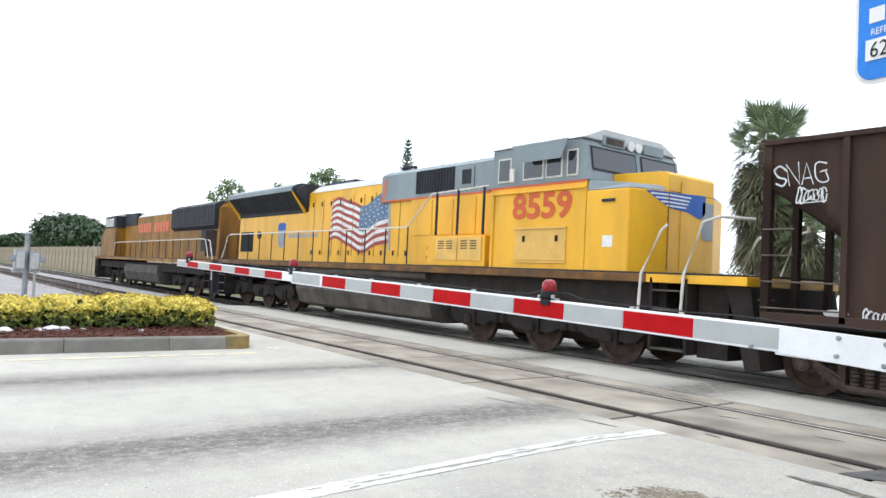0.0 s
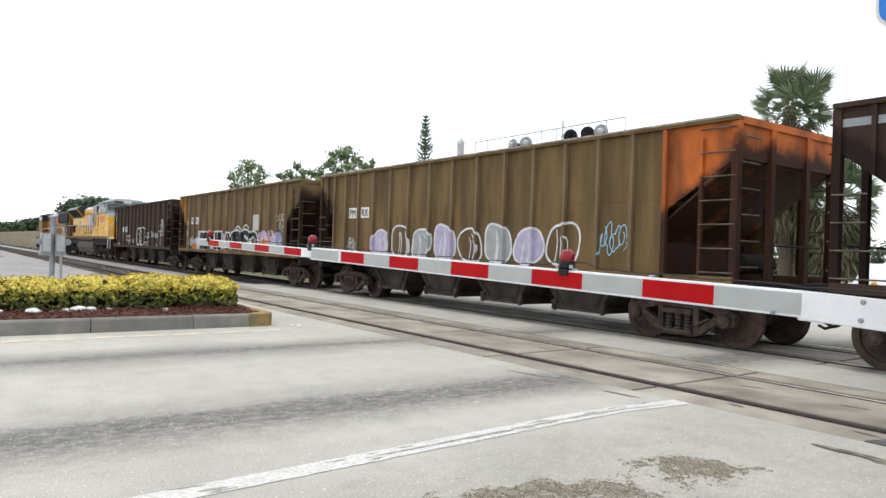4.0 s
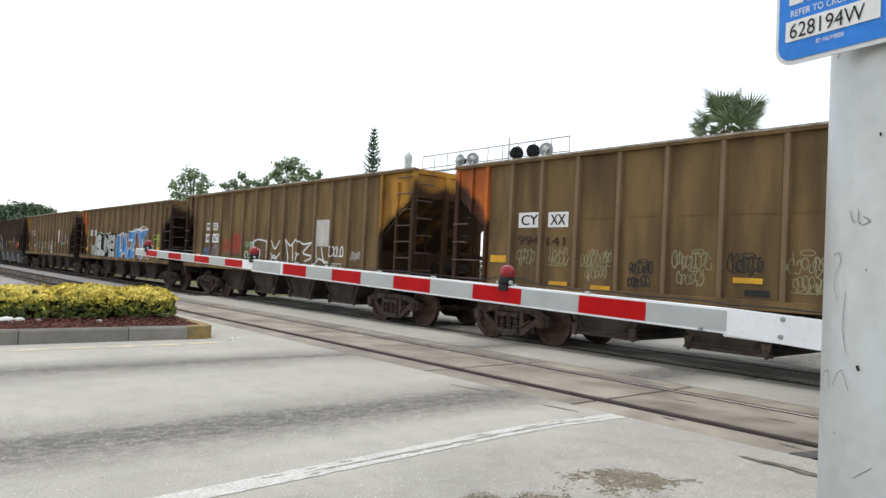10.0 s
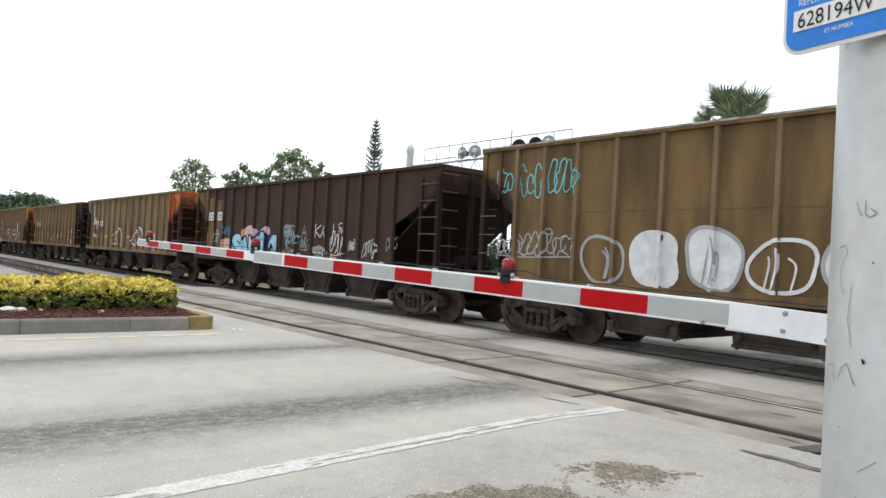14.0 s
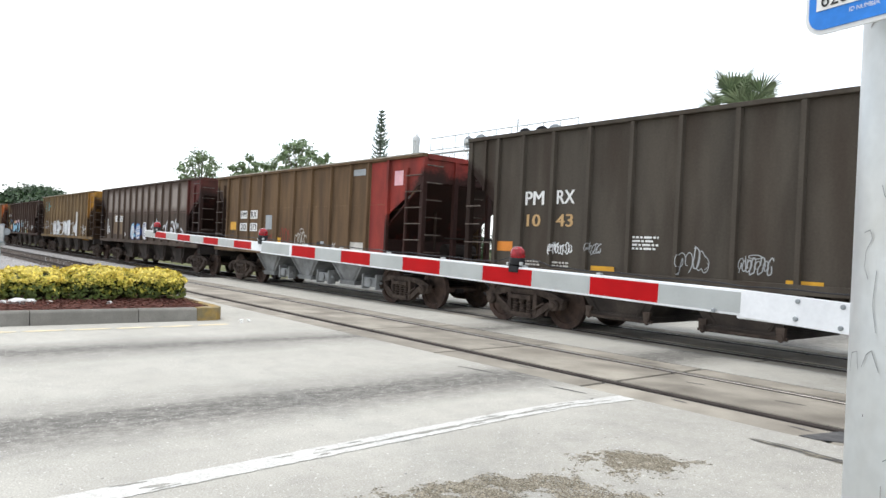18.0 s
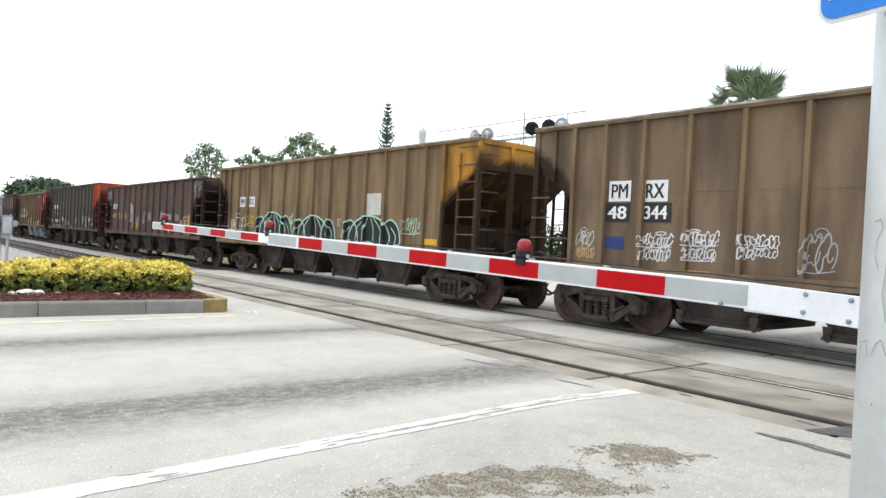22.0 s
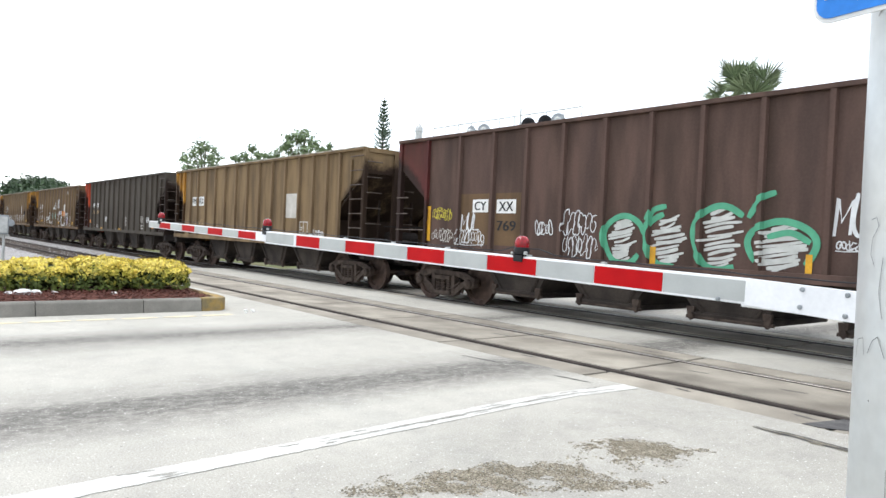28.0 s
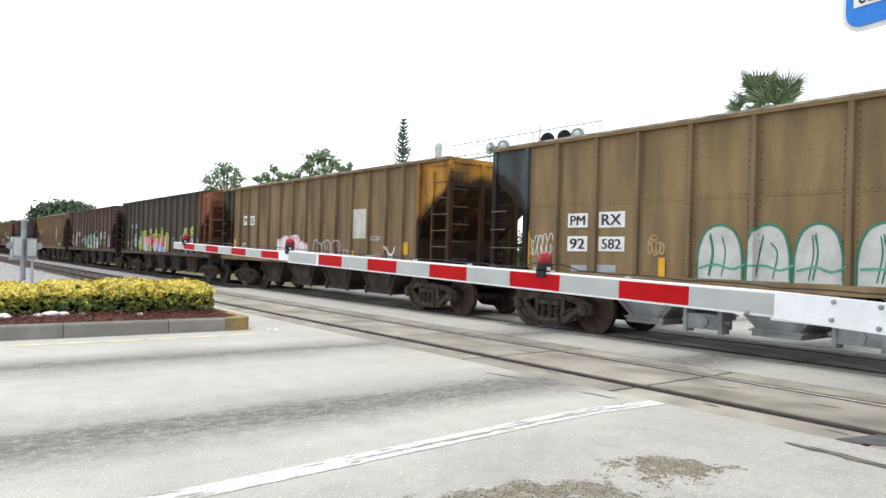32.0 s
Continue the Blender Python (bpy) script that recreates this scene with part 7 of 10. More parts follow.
c, L = car_at(11, "tan", right="yellow_end", label="tan-brown hopper car with teal and white graffiti")
seam(c, L)
scribbles(c, L, [(0.45, 1.6, 2.75, 3.3, "s_teal"), (1.75, 2.5, 2.8, 3.3, "s_teal"), (0.5, 2.4, 1.6, 2.0, "s_grey")], 190)
for i in range(8):
    throwup(c, L, 2.6 + i * 1.02, 3.5 + i * 1.02, 1.2, 1.95 + 0.08 * (i % 3), "s_white" if i % 3 else None, ("s_grey", W)[i % 2], 195 + i, 0.06)
panels(c, [(9.86, 10.55, 1.95, 2.6)], "offwhite", "white_panel", "blank pale panel")
scribbles(c, L, [(11.2, 12.3, 1.3, 1.75, W)], 204)

c, L = car_at(12, "greybrown", right="darkred_end", label="blotchy grey-brown hopper car with blue and white graffiti")
seam(c, L)
faded_panels(c, L)
panels(c, [(2.28, 3.17, 1.4, 2.36), (3.4, 4.12, 1.4, 2.36)], "taupe", "tan_patch", "patch of faded tan repaint")
boxes(c, [(2.56, 3.06, 2.02, 2.31, "CY"), (3.40, 3.92, 2.02, 2.30, "XX")])
panels(c, [(1.17, 1.27, 1.4, 2.16), (12.57, 12.7, 1.28, 2.14), (4.28, 4.4, 1.33, 1.49), (9.65, 9.75, 1.2, 1.5)], "white", "white_post_mark")
throwup(c, L, 5.22, 6.15, 1.2, 1.93, "s_sky", "s_navy", 171, 0.05, inner=W)
throwup(c, L, 6.05, 6.95, 1.2, 1.95, "s_blue", "s_navy", 172, 0.05, inner=W)
throwup(c, L, 7.1, 7.68, 1.22, 2.0, "s_navy", W, 173, 0.04, inner=W)
scribbles(c, L, [(1.35, 1.65, 1.45, 1.78, W)], 176)
LONG_SCRAWL = ([(8.30, 1.75), (8.5, 1.9), (8.72, 1.98), (8.76, 1.62), (8.5, 1.5), (8.42, 1.62)], [(8.97, 2.12), (9.1, 1.9), (9.12, 1.55)], [(9.14, 1.5), (9.25, 1.86), (9.32, 1.52), (9.4, 1.92), (9.5, 1.5), (9.55, 1.92), (9.66, 1.95), (9.68, 1.46)],
    [(9.87, 1.74), (10.0, 1.84), (10.2, 1.8), (10.17, 1.42)], [(10.19, 1.5), (10.3, 1.9), (10.5, 2.05), (10.58, 1.8), (10.53, 1.36)], [(10.85, 1.98), (11.0, 2.02), (11.17, 1.96)], [(10.98, 1.72), (10.88, 1.74), (10.86, 1.6), (11.0, 1.58), (11.04, 1.7), (10.94, 1.68)],
    [(11.12, 1.92), (11.3, 1.72), (11.36, 1.45)], [(11.36, 1.45), (11.3, 1.85), (11.46, 2.12), (11.55, 1.95), (11.44, 1.5)], [(11.44, 1.48), (11.6, 1.95), (11.74, 1.86), (11.6, 1.6), (11.42, 1.42)], [(12.02, 1.74), (12.25, 1.62), (12.4, 1.38)])
for colour, w, layer in (("greymark", 0.095, 1), (W, 0.048, 2)):
    bm = bmesh.new()
    for pts in LONG_SCRAWL:
        ribbon(bm, smooth_line(pts, 6), w)
    finish_paint(bm, c, L, M[colour], "graffiti_tag", "long white sprayed scrawl", layer)

c, L = car_at(13, "brown", right="dullred_end", ribs="brown", bays="grey", label="short brown hopper car with a red end and grey bays")
rivets(c, L, M["rib_dusty"])
boxes(c, [(2.0, 2.54, 2.13, 2.39, "PM"), (2.77, 3.31, 2.12, 2.40, "RX"), (1.98, 2.53, 1.72, 1.98, "20"), (2.77, 3.32, 1.72, 1.98, "273")])
panels(c, [(3.92, 4.36, 1.79, 2.23)], "greymark", "grey_panel", "pale grey panel")
panels(c, [(1.22, 1.68, 1.75, 2.02), (4.78, 5.05, 1.23, 1.54), (8.1, 8.65, 1.08, 1.16), (5.8, 6.3, 1.15, 1.2)], "yellowmark", "yellow_panel", "small yellow placard")
panels(c, [(5.45, 5.62, 1.17, 1.29), (5.83, 6.02, 1.18, 1.29), (7.56, 7.75, 1.16, 1.28), (7.95, 8.14, 1.18, 1.28)], "white", "white_panel")
panels(c, [(8.95, 9.58, 1.12, 1.49)], "offwhite", "pale_panel", "large scuffed pale panel")
panels(c, [(9.0, 9.57, 3.22, 3.38), (7.42, 7.6, 1.4, 1.48)], "greymark", "grey_panel")
panels(c, [(L - END[1] - 0.80, L - END[1] - 0.05, 1.15, 3.5)], "dullred_end", "red_patch", "dull red painted side panel")
panels(c, [(10.85, 11.2, 2.9, 3.25)], "s_pink", "pink_panel")
scribbles(c, L, [(5.95, 6.65, 1.2, 1.7, "offwhite"), (1.15, 1.5, 1.45, 1.72, "ink"), (3.8, 4.4, 1.3, 1.6, "dullred_end"), (5.0, 5.6, 1.4, 1.8, "dullred_end"), (8.05, 8.2, 1.2, 1.45, "offwhite")], 215)
data_box(c, 7.08, 7.52, 1.15, 1.33, "brown")
panels(c, [(7.22, 7.4, 1.37, 1.47)], "ink", "dark_panel")

c, L = car_at(14, "charcoal", right="red_end", label="dark charcoal hopper car with a red-orange end")
boxes(c, [(1.66, 2.15, 2.35, 2.61, "PM"), (2.46, 2.89, 2.36, 2.61, "RX")], None, "white")
boxes(c, [(1.72, 2.08, 1.94, 2.17, "10"), (2.46, 2.87, 1.94, 2.17, "43")], None, "s_tan")
panels(c, [(0.88, 1.36, 1.45, 1.64), (12.15, 12.62, 1.31, 1.51)], "s_orange", "orange_panel", "small orange panel")
panels(c, [(3.32, 3.82, 1.16, 1.26), (6.7, 7.2, 1.12, 1.22)], "yellowmark", "yellow_panel", "small yellow panel")
for x, z, w, n in ((4.15, 1.57, 0.5, 4), (10.66, 1.56, 0.5, 5), (8.12, 1.38, 0.2, 7), (10.0, 1.46, 0.2, 8), (11.55, 1.57, 0.4, 4), (12.34, 1.65, 0.2, 2), (1.7, 1.2, 0.4, 2), (2.4, 1.2, 0.4, 2)):
    stencil_bars(c, x, z, w, n, "white" if n == 4 else "offwhite")
scribbles(c, L, [(2.36, 2.86, 1.45, 1.63, W), (3.2, 3.5, 1.48, 1.64, "s_grey"), (5.0, 5.5, 1.25, 1.6, "s_grey"), (6.0, 6.5, 1.3, 1.5, "s_grey")], 230)
data_box(c, 10.66, 11.14, 1.26, 1.44, "charcoal")

c, L = car_at(15, "redbrown", label="dark red-brown hopper car with faded letters and tags")
boxes(c, [(1.32, 2.2, 2.28, 2.54, "SPSX")], None, "white")
panels(c, [(2.42, 3.25, 2.26, 2.62)], "slate", "blue_patch", "faded blue repaint patch")
panels(c, [(9.06, 9.68, 1.9, 3.14), (10.02, 10.74, 1.5, 2.81), (8.0, 8.6, 1.9, 3.0)], "charcoal", "dull_patch", "dull olive repaint patch")
boxes(c, [(1.28, 1.5, 1.79, 2.08, "4"), (1.66, 1.9, 1.79, 2.08, "4"), (2.46, 2.66, 1.79, 2.10, "8"), (2.94, 3.02, 1.79, 2.1, "1"), (3.52, 3.72, 1.79, 2.1, "5")], None, "s_tan")
panels(c, [(1.03, 1.15, 1.28, 2.11), (12.68, 12.84, 1.2, 2.0), (8.38, 8.5, 1.3, 1.6), (10.26, 10.38, 1.23, 1.6), (5.58, 5.7, 1.3, 1.6)], "yellowmark", "yellow_post_mark", "yellow painted post mark")
scribbles(c, L, [(0.15, 0.95, 2.75, 3.2, "s_grey"), (4.3, 5.05, 1.7, 2.05, W), (4.4, 4.9, 2.1, 2.45, W), (5.35, 6.0, 1.45, 1.8, "s_peach"), (6.5, 6.9, 1.65, 2.05, "s_grey"), (7.3, 7.85, 1.75, 2.05, "greymark"), (9.06, 9.55, 1.8, 2.06, "s_sky"), (10.0, 10.5, 1.8, 2.0, "s_grey"), (11.05, 11.5, 1.77, 2.0, "s_grey"), (9.15, 9.65, 1.4, 1.62, "s_grey"), (10.05, 10.6, 1.38, 1.58, "s_grey"), (11.15, 11.65, 1.34, 1.56, "s_grey"), (13.1, 13.9, 3.0, 3.3, "s_grey"), (13.2, 13.7, 2.7, 2.95, "s_grey"), (4.8, 5.2, 1.35, 1.6, "s_peach")], 240)
throwup(c, L, 11.95, 12.64, 1.24, 1.95, "brown", "s_tan", 260, 0.035)
throwup(c, L, 12.08, 12.5, 1.36, 1.78, None, "s_tan", 262, 0.03)

c, L = car_at(16, "khaki", right="yellow_end", label="khaki hopper car with black and green dome graffiti")
seam(c, L)
boxes(c, [(1.83, 2.27, 2.28, 2.62, "PM"), (2.53, 3.03, 2.28, 2.62, "RX")])
scribbles(c, L, [(1.05, 1.46, 1.55, 1.82, W), (1.57, 2.25, 1.42, 1.92, W), (2.47, 3.03, 1.67, 2.0, "s_yellow"), (2.6, 3.0, 1.3, 1.42, "s_yellow"), (5.57, 5.8, 1.76, 2.0, "s_mint"), (11.5, 12.2, 1.6, 1.92, "s_mint")], 270)
panels(c, [(1.02, 1.46, 1.38, 1.53), (7.82, 8.25, 1.12, 1.2), (9.66, 10.08, 1.17, 1.26), (12.36, 12.83, 1.34, 1.48), (5.25, 5.6, 1.16, 1.22)], "yellowmark", "yellow_panel", "small yellow panel")
cap_piece(c, L, 3.17, 5.73, 1.17, 2.10, 1)
cap_piece(c, L, 5.85, 8.32, 1.17, 2.0, 2)
cap_piece(c, L, 8.67, 11.38, 1.17, 2.0, 3)
scrawl(c, L, 8.42, 8.56, 1.73, 1.91, "E", "s_mint", 0.025)
panels(c, [(9.72, 10.50, 2.02, 2.57)], "offwhite", "white_panel", "blank pale panel")

c, L = car_at(17, "taupe", right="yellow_end", label="greyish tan hopper car with white tags and an ochre end")
seam(c, L)
rivets(c, L, M["taupe"])
boxes(c, [(1.76, 2.21, 2.27, 2.62, "PM"), (2.45, 2.92, 2.26, 2.61, "RX")])
boxes(c, [(1.69, 2.21, 1.92, 2.24, "48"), (2.42, 3.0, 1.92, 2.24, "344")], "ink", "white")
panels(c, [(1.70, 2.11, 1.46, 1.67)], "s_navy", "dark_panel")
panels(c, [(3.29, 3.7, 1.12, 1.18), (12.3, 12.7, 1.31, 1.46)], "yellowmark", "yellow_panel", "small yellow panel")
panels(c, [(12.4, 12.56, 1.5, 1.65)], "white", "white_panel")
for i, (x, z0, z1) in enumerate(((2.42, 1.3, 1.72), (3.2, 1.35, 1.77), (4.12, 1.42, 1.74), (7.08, 1.36, 1.76), (8.0, 1.4, 1.93), (8.92, 1.33, 1.83), (9.8, 1.3, 1.76), (10.68, 1.5, 1.88))):
    scribbles(c, L, [(x, x + 0.62, (z0 + z1) / 2 + 0.02, z1, W), (x + 0.05, x + 0.6, z0, (z0 + z1) / 2 - 0.02, W)], 290 + 2 * i)
scribbles(c, L, [(5.05, 5.5, 1.3, 1.75, "s_grey"), (6.1, 6.7, 1.38, 1.7, W), (1.1, 1.45, 1.5, 1.75, "offwhite"), (1.1, 1.5, 1.3, 1.45, T)], 310)
scrawl(c, L, 11.46, 12.0, 1.88, 2.2, "NOL", "s_black", 0.055)
panels(c, [(9.83, 10.53, 1.92, 2.58)], "offwhite", "white_panel", "blank pale panel")

c, L = car_at(18, "brown", left="yellow_end", label="brown hopper car with an ochre end and many white tags")
seam(c, L)
boxes(c, [(1.85, 2.34, 2.30, 2.59, "PM"), (2.47, 2.97, 2.30, 2.60, "RX")])
boxes(c, [(1.88, 2.3, 1.98, 2.16, "45"), (2.5, 2.95, 1.98, 2.16, "173")], None, "greymark")
scribbles(c, L, [(1.0, 1.5, 1.72, 2.02, "s_lav"), (1.0, 1.5, 1.45, 1.7, "s_lav"), (2.55, 3.1, 1.6, 1.8, W), (3.5, 3.9, 1.3, 1.75, W), (5.2, 5.8, 1.3, 1.46, "offwhite"), (9.7, 10.35, 1.16, 1.36, W), (10.55, 11.15, 1.68, 1.98, W), (10.58, 11.15, 1.33, 1.62, "s_lav"), (6.3, 7.6, 1.26, 1.48, "s_black"), (6.0, 6.4, 1.28, 1.45, "offwhite")], 330)
scrawl(c, L, 1.75, 2.25, 1.6, 1.78, "MUL", W, 0.04)
scrawl(c, L, 4.24, 4.85, 1.35, 1.78, "101", W, 0.05)
scrawl(c, L, 5.1, 5.86, 1.56, 2.08, "NARK", W, 0.045)
scrawl(c, L, 7.0, 7.75, 2.26, 2.68, "ESAY", W, 0.055)
scrawl(c, L, 7.95, 8.5, 2.35, 2.9, "MUL", W, 0.06)
scrawl(c, L, 7.95, 8.35, 1.55, 2.02, "15", W, 0.055)
scrawl(c, L, 8.8, 9.52, 1.72, 2.12, "RIP", W, 0.06)
scribbles(c, L, [(8.84, 9.54, 1.24, 1.66, W)], 345)
for cx in (6.38, 7.32):
    bm = bmesh.new()
    fill(bm, bubble(bm, cx, 1.80, 0.25, 0.22, 5, wob=0.02, square=2))
    finish_paint(bm, c, L, M["s_black"], "graffiti_fill", "black sprayed eye shape", 1)
    bm = bmesh.new()
    fill(bm, bubble(bm, cx, 1.80, 0.10, 0.20, 5, wob=0.02, square=2))
    finish_paint(bm, c, L, M["s_mint"], "graffiti_fill", "pale green sprayed eye shape", 2)
    bm = bmesh.new()
    ribbon(bm, smooth_line([(cx, 1.62), (cx + 0.015, 1.8), (cx, 1.98)]), 0.05)
    finish_paint(bm, c, L, M["s_black"], "graffiti_fill", "black sprayed slit", 3)
panels(c, [(9.73, 10.46, 1.81, 2.55)], "offwhite", "white_panel", "pale panel with orange scrawl")
scrawl(c, L, 9.75, 10.35, 1.84, 2.12, "MUL", "s_orange", 0.06, 0.0, 3)
panels(c, [(2.55, 2.9, 1.4, 1.5), (8.2, 8.6, 1.3, 1.42), (12.2, 12.5, 1.28, 1.42), (0.95, 1.4, 1.32, 1.42)], "yellowmark", "yellow_panel", "small yellow panel")
data_box(c, 10.63, 11.16, 1.16, 1.45, "brown")
panels(c, [(11.41, 11.6, 1.19, 1.35)], "white", "white_panel")
for z in (1.5, 1.62, 1.74):
    stencil_bars(c, 11.5, z, 0.5, 1)
stencil_bars(c, 10.66, 3.2, 0.55, 3)

c, L = car_at(19, "charcoal", left="red_end", label="dark charcoal hopper car with a red-orange end")
boxes(c, [(1.90, 2.33, 2.31, 2.55, "PM"), (2.70, 3.13, 2.30, 2.56, "RX")], None, "white")
boxes(c, [(1.97, 2.3, 1.96, 2.14, "10"), (2.72, 3.09, 1.96, 2.14, "19")], None, "s_tan")
panels(c, [(1.13, 1.58, 1.44, 1.64), (12.15, 12.62, 1.31, 1.51)], "s_orange", "orange_panel", "small orange panel")
panels(c, [(3.56, 4.04, 1.15, 1.23), (6.94, 7.44, 1.13, 1.22)], "yellowmark", "yellow_panel", "small yellow panel")
for x, z, w, n in ((4.38, 1.57, 0.48, 4), (2.17, 1.2, 0.24, 3), (2.62, 1.2, 0.42, 3), (6.33, 1.14, 0.2, 1), (8.2, 1.38, 0.2, 7), (10.66, 1.56, 0.5, 5), (11.55, 1.57, 0.4, 4)):
    stencil_bars(c, x, z, w, n, "white" if n == 4 else "offwhite")
data_box(c, 10.66, 11.14, 1.26, 1.44, "charcoal")

c, L = car_at(20, "khaki", left="yellow_end", label="khaki hopper car with a blank pale panel")
seam(c, L)
boxes(c, [(1.84, 2.27, 2.28, 2.62, "PM"), (2.53, 3.03, 2.28, 2.62, "RX")])
panels(c, [(9.75, 10.45, 1.85, 2.58)], "offwhite", "white_panel", "blank pale panel")
data_box(c, 10.68, 11.18, 1.4, 1.75, "khaki")
scribbles(c, L, [(11.5, 12.2, 1.3, 1.5, W), (2.2, 3.0, 1.3, 1.7, T)], 360)

c, L = car_at(21, "redbrown", left="darkred_end", label="dark red-brown hopper car with green-edged graffiti")
panels(c, [(2.26, 3.17, 1.34, 2.40), (3.36, 4.08, 1.34, 2.40)], "brown", "tan_patch", "patch of tan repaint")
boxes(c, [(2.67, 3.15, 2.01, 2.28, "CY"), (3.40, 3.95, 1.99, 2.27, "XX")])
boxes(c, [(3.42, 3.97, 1.64, 1.84, "769")], None, "ink")
panels(c, [(1.15, 1.27, 1.37, 2.15), (7.06, 7.17, 1.14, 1.45), (9.52, 9.61, 1.09, 1.43), (12.76, 12.9, 1.31, 2.16)], "yellowmark", "yellow_post_mark", "yellow painted post mark")
scribbles(c, L, [(1.33, 2.0, 1.86, 2.06, "s_yellow"), (1.33, 2.05, 1.4, 1.62, "offwhite"), (2.2, 3.05, 1.34, 1.6, W), (4.5, 4.92, 1.57, 1.82, W), (5.18, 5.95, 1.62, 2.0, W), (5.2, 5.97, 1.25, 1.56, W), (12.02, 12.45, 1.75, 2.0, "offwhite"), (10.92, 11.3, 1.38, 1.6, "s_yellow"), (11.88, 12.7, 1.36, 1.68, W), (9.9, 10.2, 1.5, 1.62, W), (10.8, 11.62, 1.78, 2.2, W)], 370)
scrawl(c, L, 2.3, 2.9, 1.64, 1.98, "MUL", W, 0.045)
scrawl(c, L, 9.84, 10.5, 1.72, 2.22, "MUL", W, 0.055)
q = random.Random(385)
hatch, halo = bmesh.new(), bmesh.new()
for x0, x1, z1, gaps in ((6.15, 6.90, 1.93, (0.3, 5.6)), (6.98, 7.80, 1.97, (1.9, 4.9)), (7.84, 8.68, 2.08, (0.8, 5.2)), (8.72, 9.62, 1.86, (-0.6, 3.7))):
    cx, cz, rx, rz = (x0 + x1) / 2, (1.16 + z1) / 2, (x1 - x0) / 2, (z1 - 1.16) / 2
    for k in range(13):
        zz = 1.2 + k * (z1 - 1.26) / 12
        w = rx * 0.86 * math.sqrt(max(0.12, 1 - ((zz - cz) / rz) ** 2))
        a0, a1 = cx - w * q.uniform(0.5, 1.0), cx + w * q.uniform(0.3, 1.0)
        ribbon(hatch, smooth_line([(a0, zz - 0.04), ((a0 + a1) / 2, zz + q.uniform(-0.03, 0.03)), (a1, zz + 0.05)]), q.uniform(0.035, 0.06))
    arc = [(cx + rx * (1.05 + 0.08 * math.sin(3 * t)) * math.cos(t), max(1.15, cz + rz * 1.05 * math.sin(t))) for t in [gaps[0] + (gaps[1] - gaps[0]) * i / 12 for i in range(13)]]
    ribbon(halo, smooth_line(arc, 3), 0.10)
for pts in ([(8.70, 1.95), (8.86, 2.2), (9.05, 2.28)], [(9.0, 1.66), (9.3, 1.72), (9.55, 1.6)], [(7.0, 1.9), (7.1, 2.05), (7.3, 2.1)]):
    ribbon(halo, smooth_line(pts, 5), 0.09)
finish_paint(hatch, c, L, M["s_pale"], "graffiti_hatching", "silver sprayed hatching", 1)
finish_paint(halo, c, L, M["s_green"], "graffiti_outline", "green sprayed halo round the letters", 2)

c, L = car_at(22, "charcoal", right="terra_end", label="dark charcoal hopper car with red, white and green graffiti")
boxes(c, [(1.97, 2.37, 2.33, 2.56, "PM"), (2.76, 3.14, 2.33, 2.56, "RX")], None, "white")
boxes(c, [(2.0, 2.33, 1.97, 2.17, "10"), (2.73, 3.13, 1.97, 2.17, "62")], None, "s_tan")
panels(c, [(1.17, 1.62, 1.42, 1.66), (12.34, 12.8, 1.3, 1.51)], "s_orange", "orange_panel", "small orange panel")
scribbles(c, L, [(1.87, 2.3, 1.48, 1.76, "s_sky"), (2.62, 3.18, 1.45, 1.88, W), (8.98, 9.6, 1.45, 1.86, "s_grey"), (12.36, 12.75, 1.32, 1.48, "s_red")], 400)
throwup(c, L, 2.55, 3.23, 1.4, 1.96, None, W, 401, 0.05)
scrawl(c, L, 3.4, 4.05, 1.55, 1.88, "MORE", "s_sky", 0.05)
clouds(c, L, [(3.75, 1.45, 0.4, 0.28, "s_olive"), (4.5, 1.7, 0.6, 0.5, "s_olive"), (5.4, 1.6, 0.7, 0.44, "s_olive"), (6.3, 1.62, 0.7, 0.46, "s_olive"), (7.2, 1.64, 0.7, 0.46, "s_olive"), (8.1, 1.6, 0.5, 0.44, "s_olive"), (8.55, 1.34, 0.2, 0.16, "s_orange")], 317)
for k, (x, w) in enumerate(((4.27, 1.15), (5.35, 0.75), (6.0, 0.75), (6.7, 0.9), (7.5, 0.8))):
    bf, be, bi = bmesh.new(), bmesh.new(), bmesh.new()
    pts = [(x + 0.3 * w, 1.16), (x, 1.84), (x + 0.28 * w, 1.9), (x + 0.48 * w, 1.48), (x + 0.62 * w, 1.9), (x + 0.95 * w, 1.86), (x + 0.8 * w, 1.16)]
    fill(bf, pts)
    ribbon(be, pts + [pts[0]], 0.05)
    fill(bi, [(x + 0.32 * w, 1.17), (x + 0.2 * w, 1.42), (x + 0.8 * w, 1.42), (x + 0.78 * w, 1.17)])
    finish_paint(bf, c, L, M["s_pink"], "graffiti_fill", "pink sprayed letter shape", 4)
    finish_paint(bi, c, L, M["s_sky"], "graffiti_fill", "pale blue lower part of a letter", 5)
    finish_paint(be, c, L, M["s_red"], "graffiti_outline", "red sprayed outline", 6)
for x in (5.37, 6.37, 7.27):
    paint_tag(c, L, x, 2.06, 0.4, 0.2, "s_lime", 440 + int(x), 3, 0.035)
paint_tag(c, L, 10.72, 1.88, 0.62, 0.34, "s_lime", 431, 5, 0.045)
paint_tag(c, L, 11.58, 1.92, 0.58, 0.36, "s_lime", 432, 5, 0.045)
for x, z, w, n in ((10.2, 1.42, 0.2, 8), (10.85, 1.48, 0.48, 5), (11.66, 1.54, 0.42, 5), (1.82, 1.2, 0.22, 3), (2.12, 1.2, 0.3, 4), (12.45, 1.67, 0.2, 2)):
    stencil_bars(c, x, z, w, n, "white" if n == 5 else "offwhite")
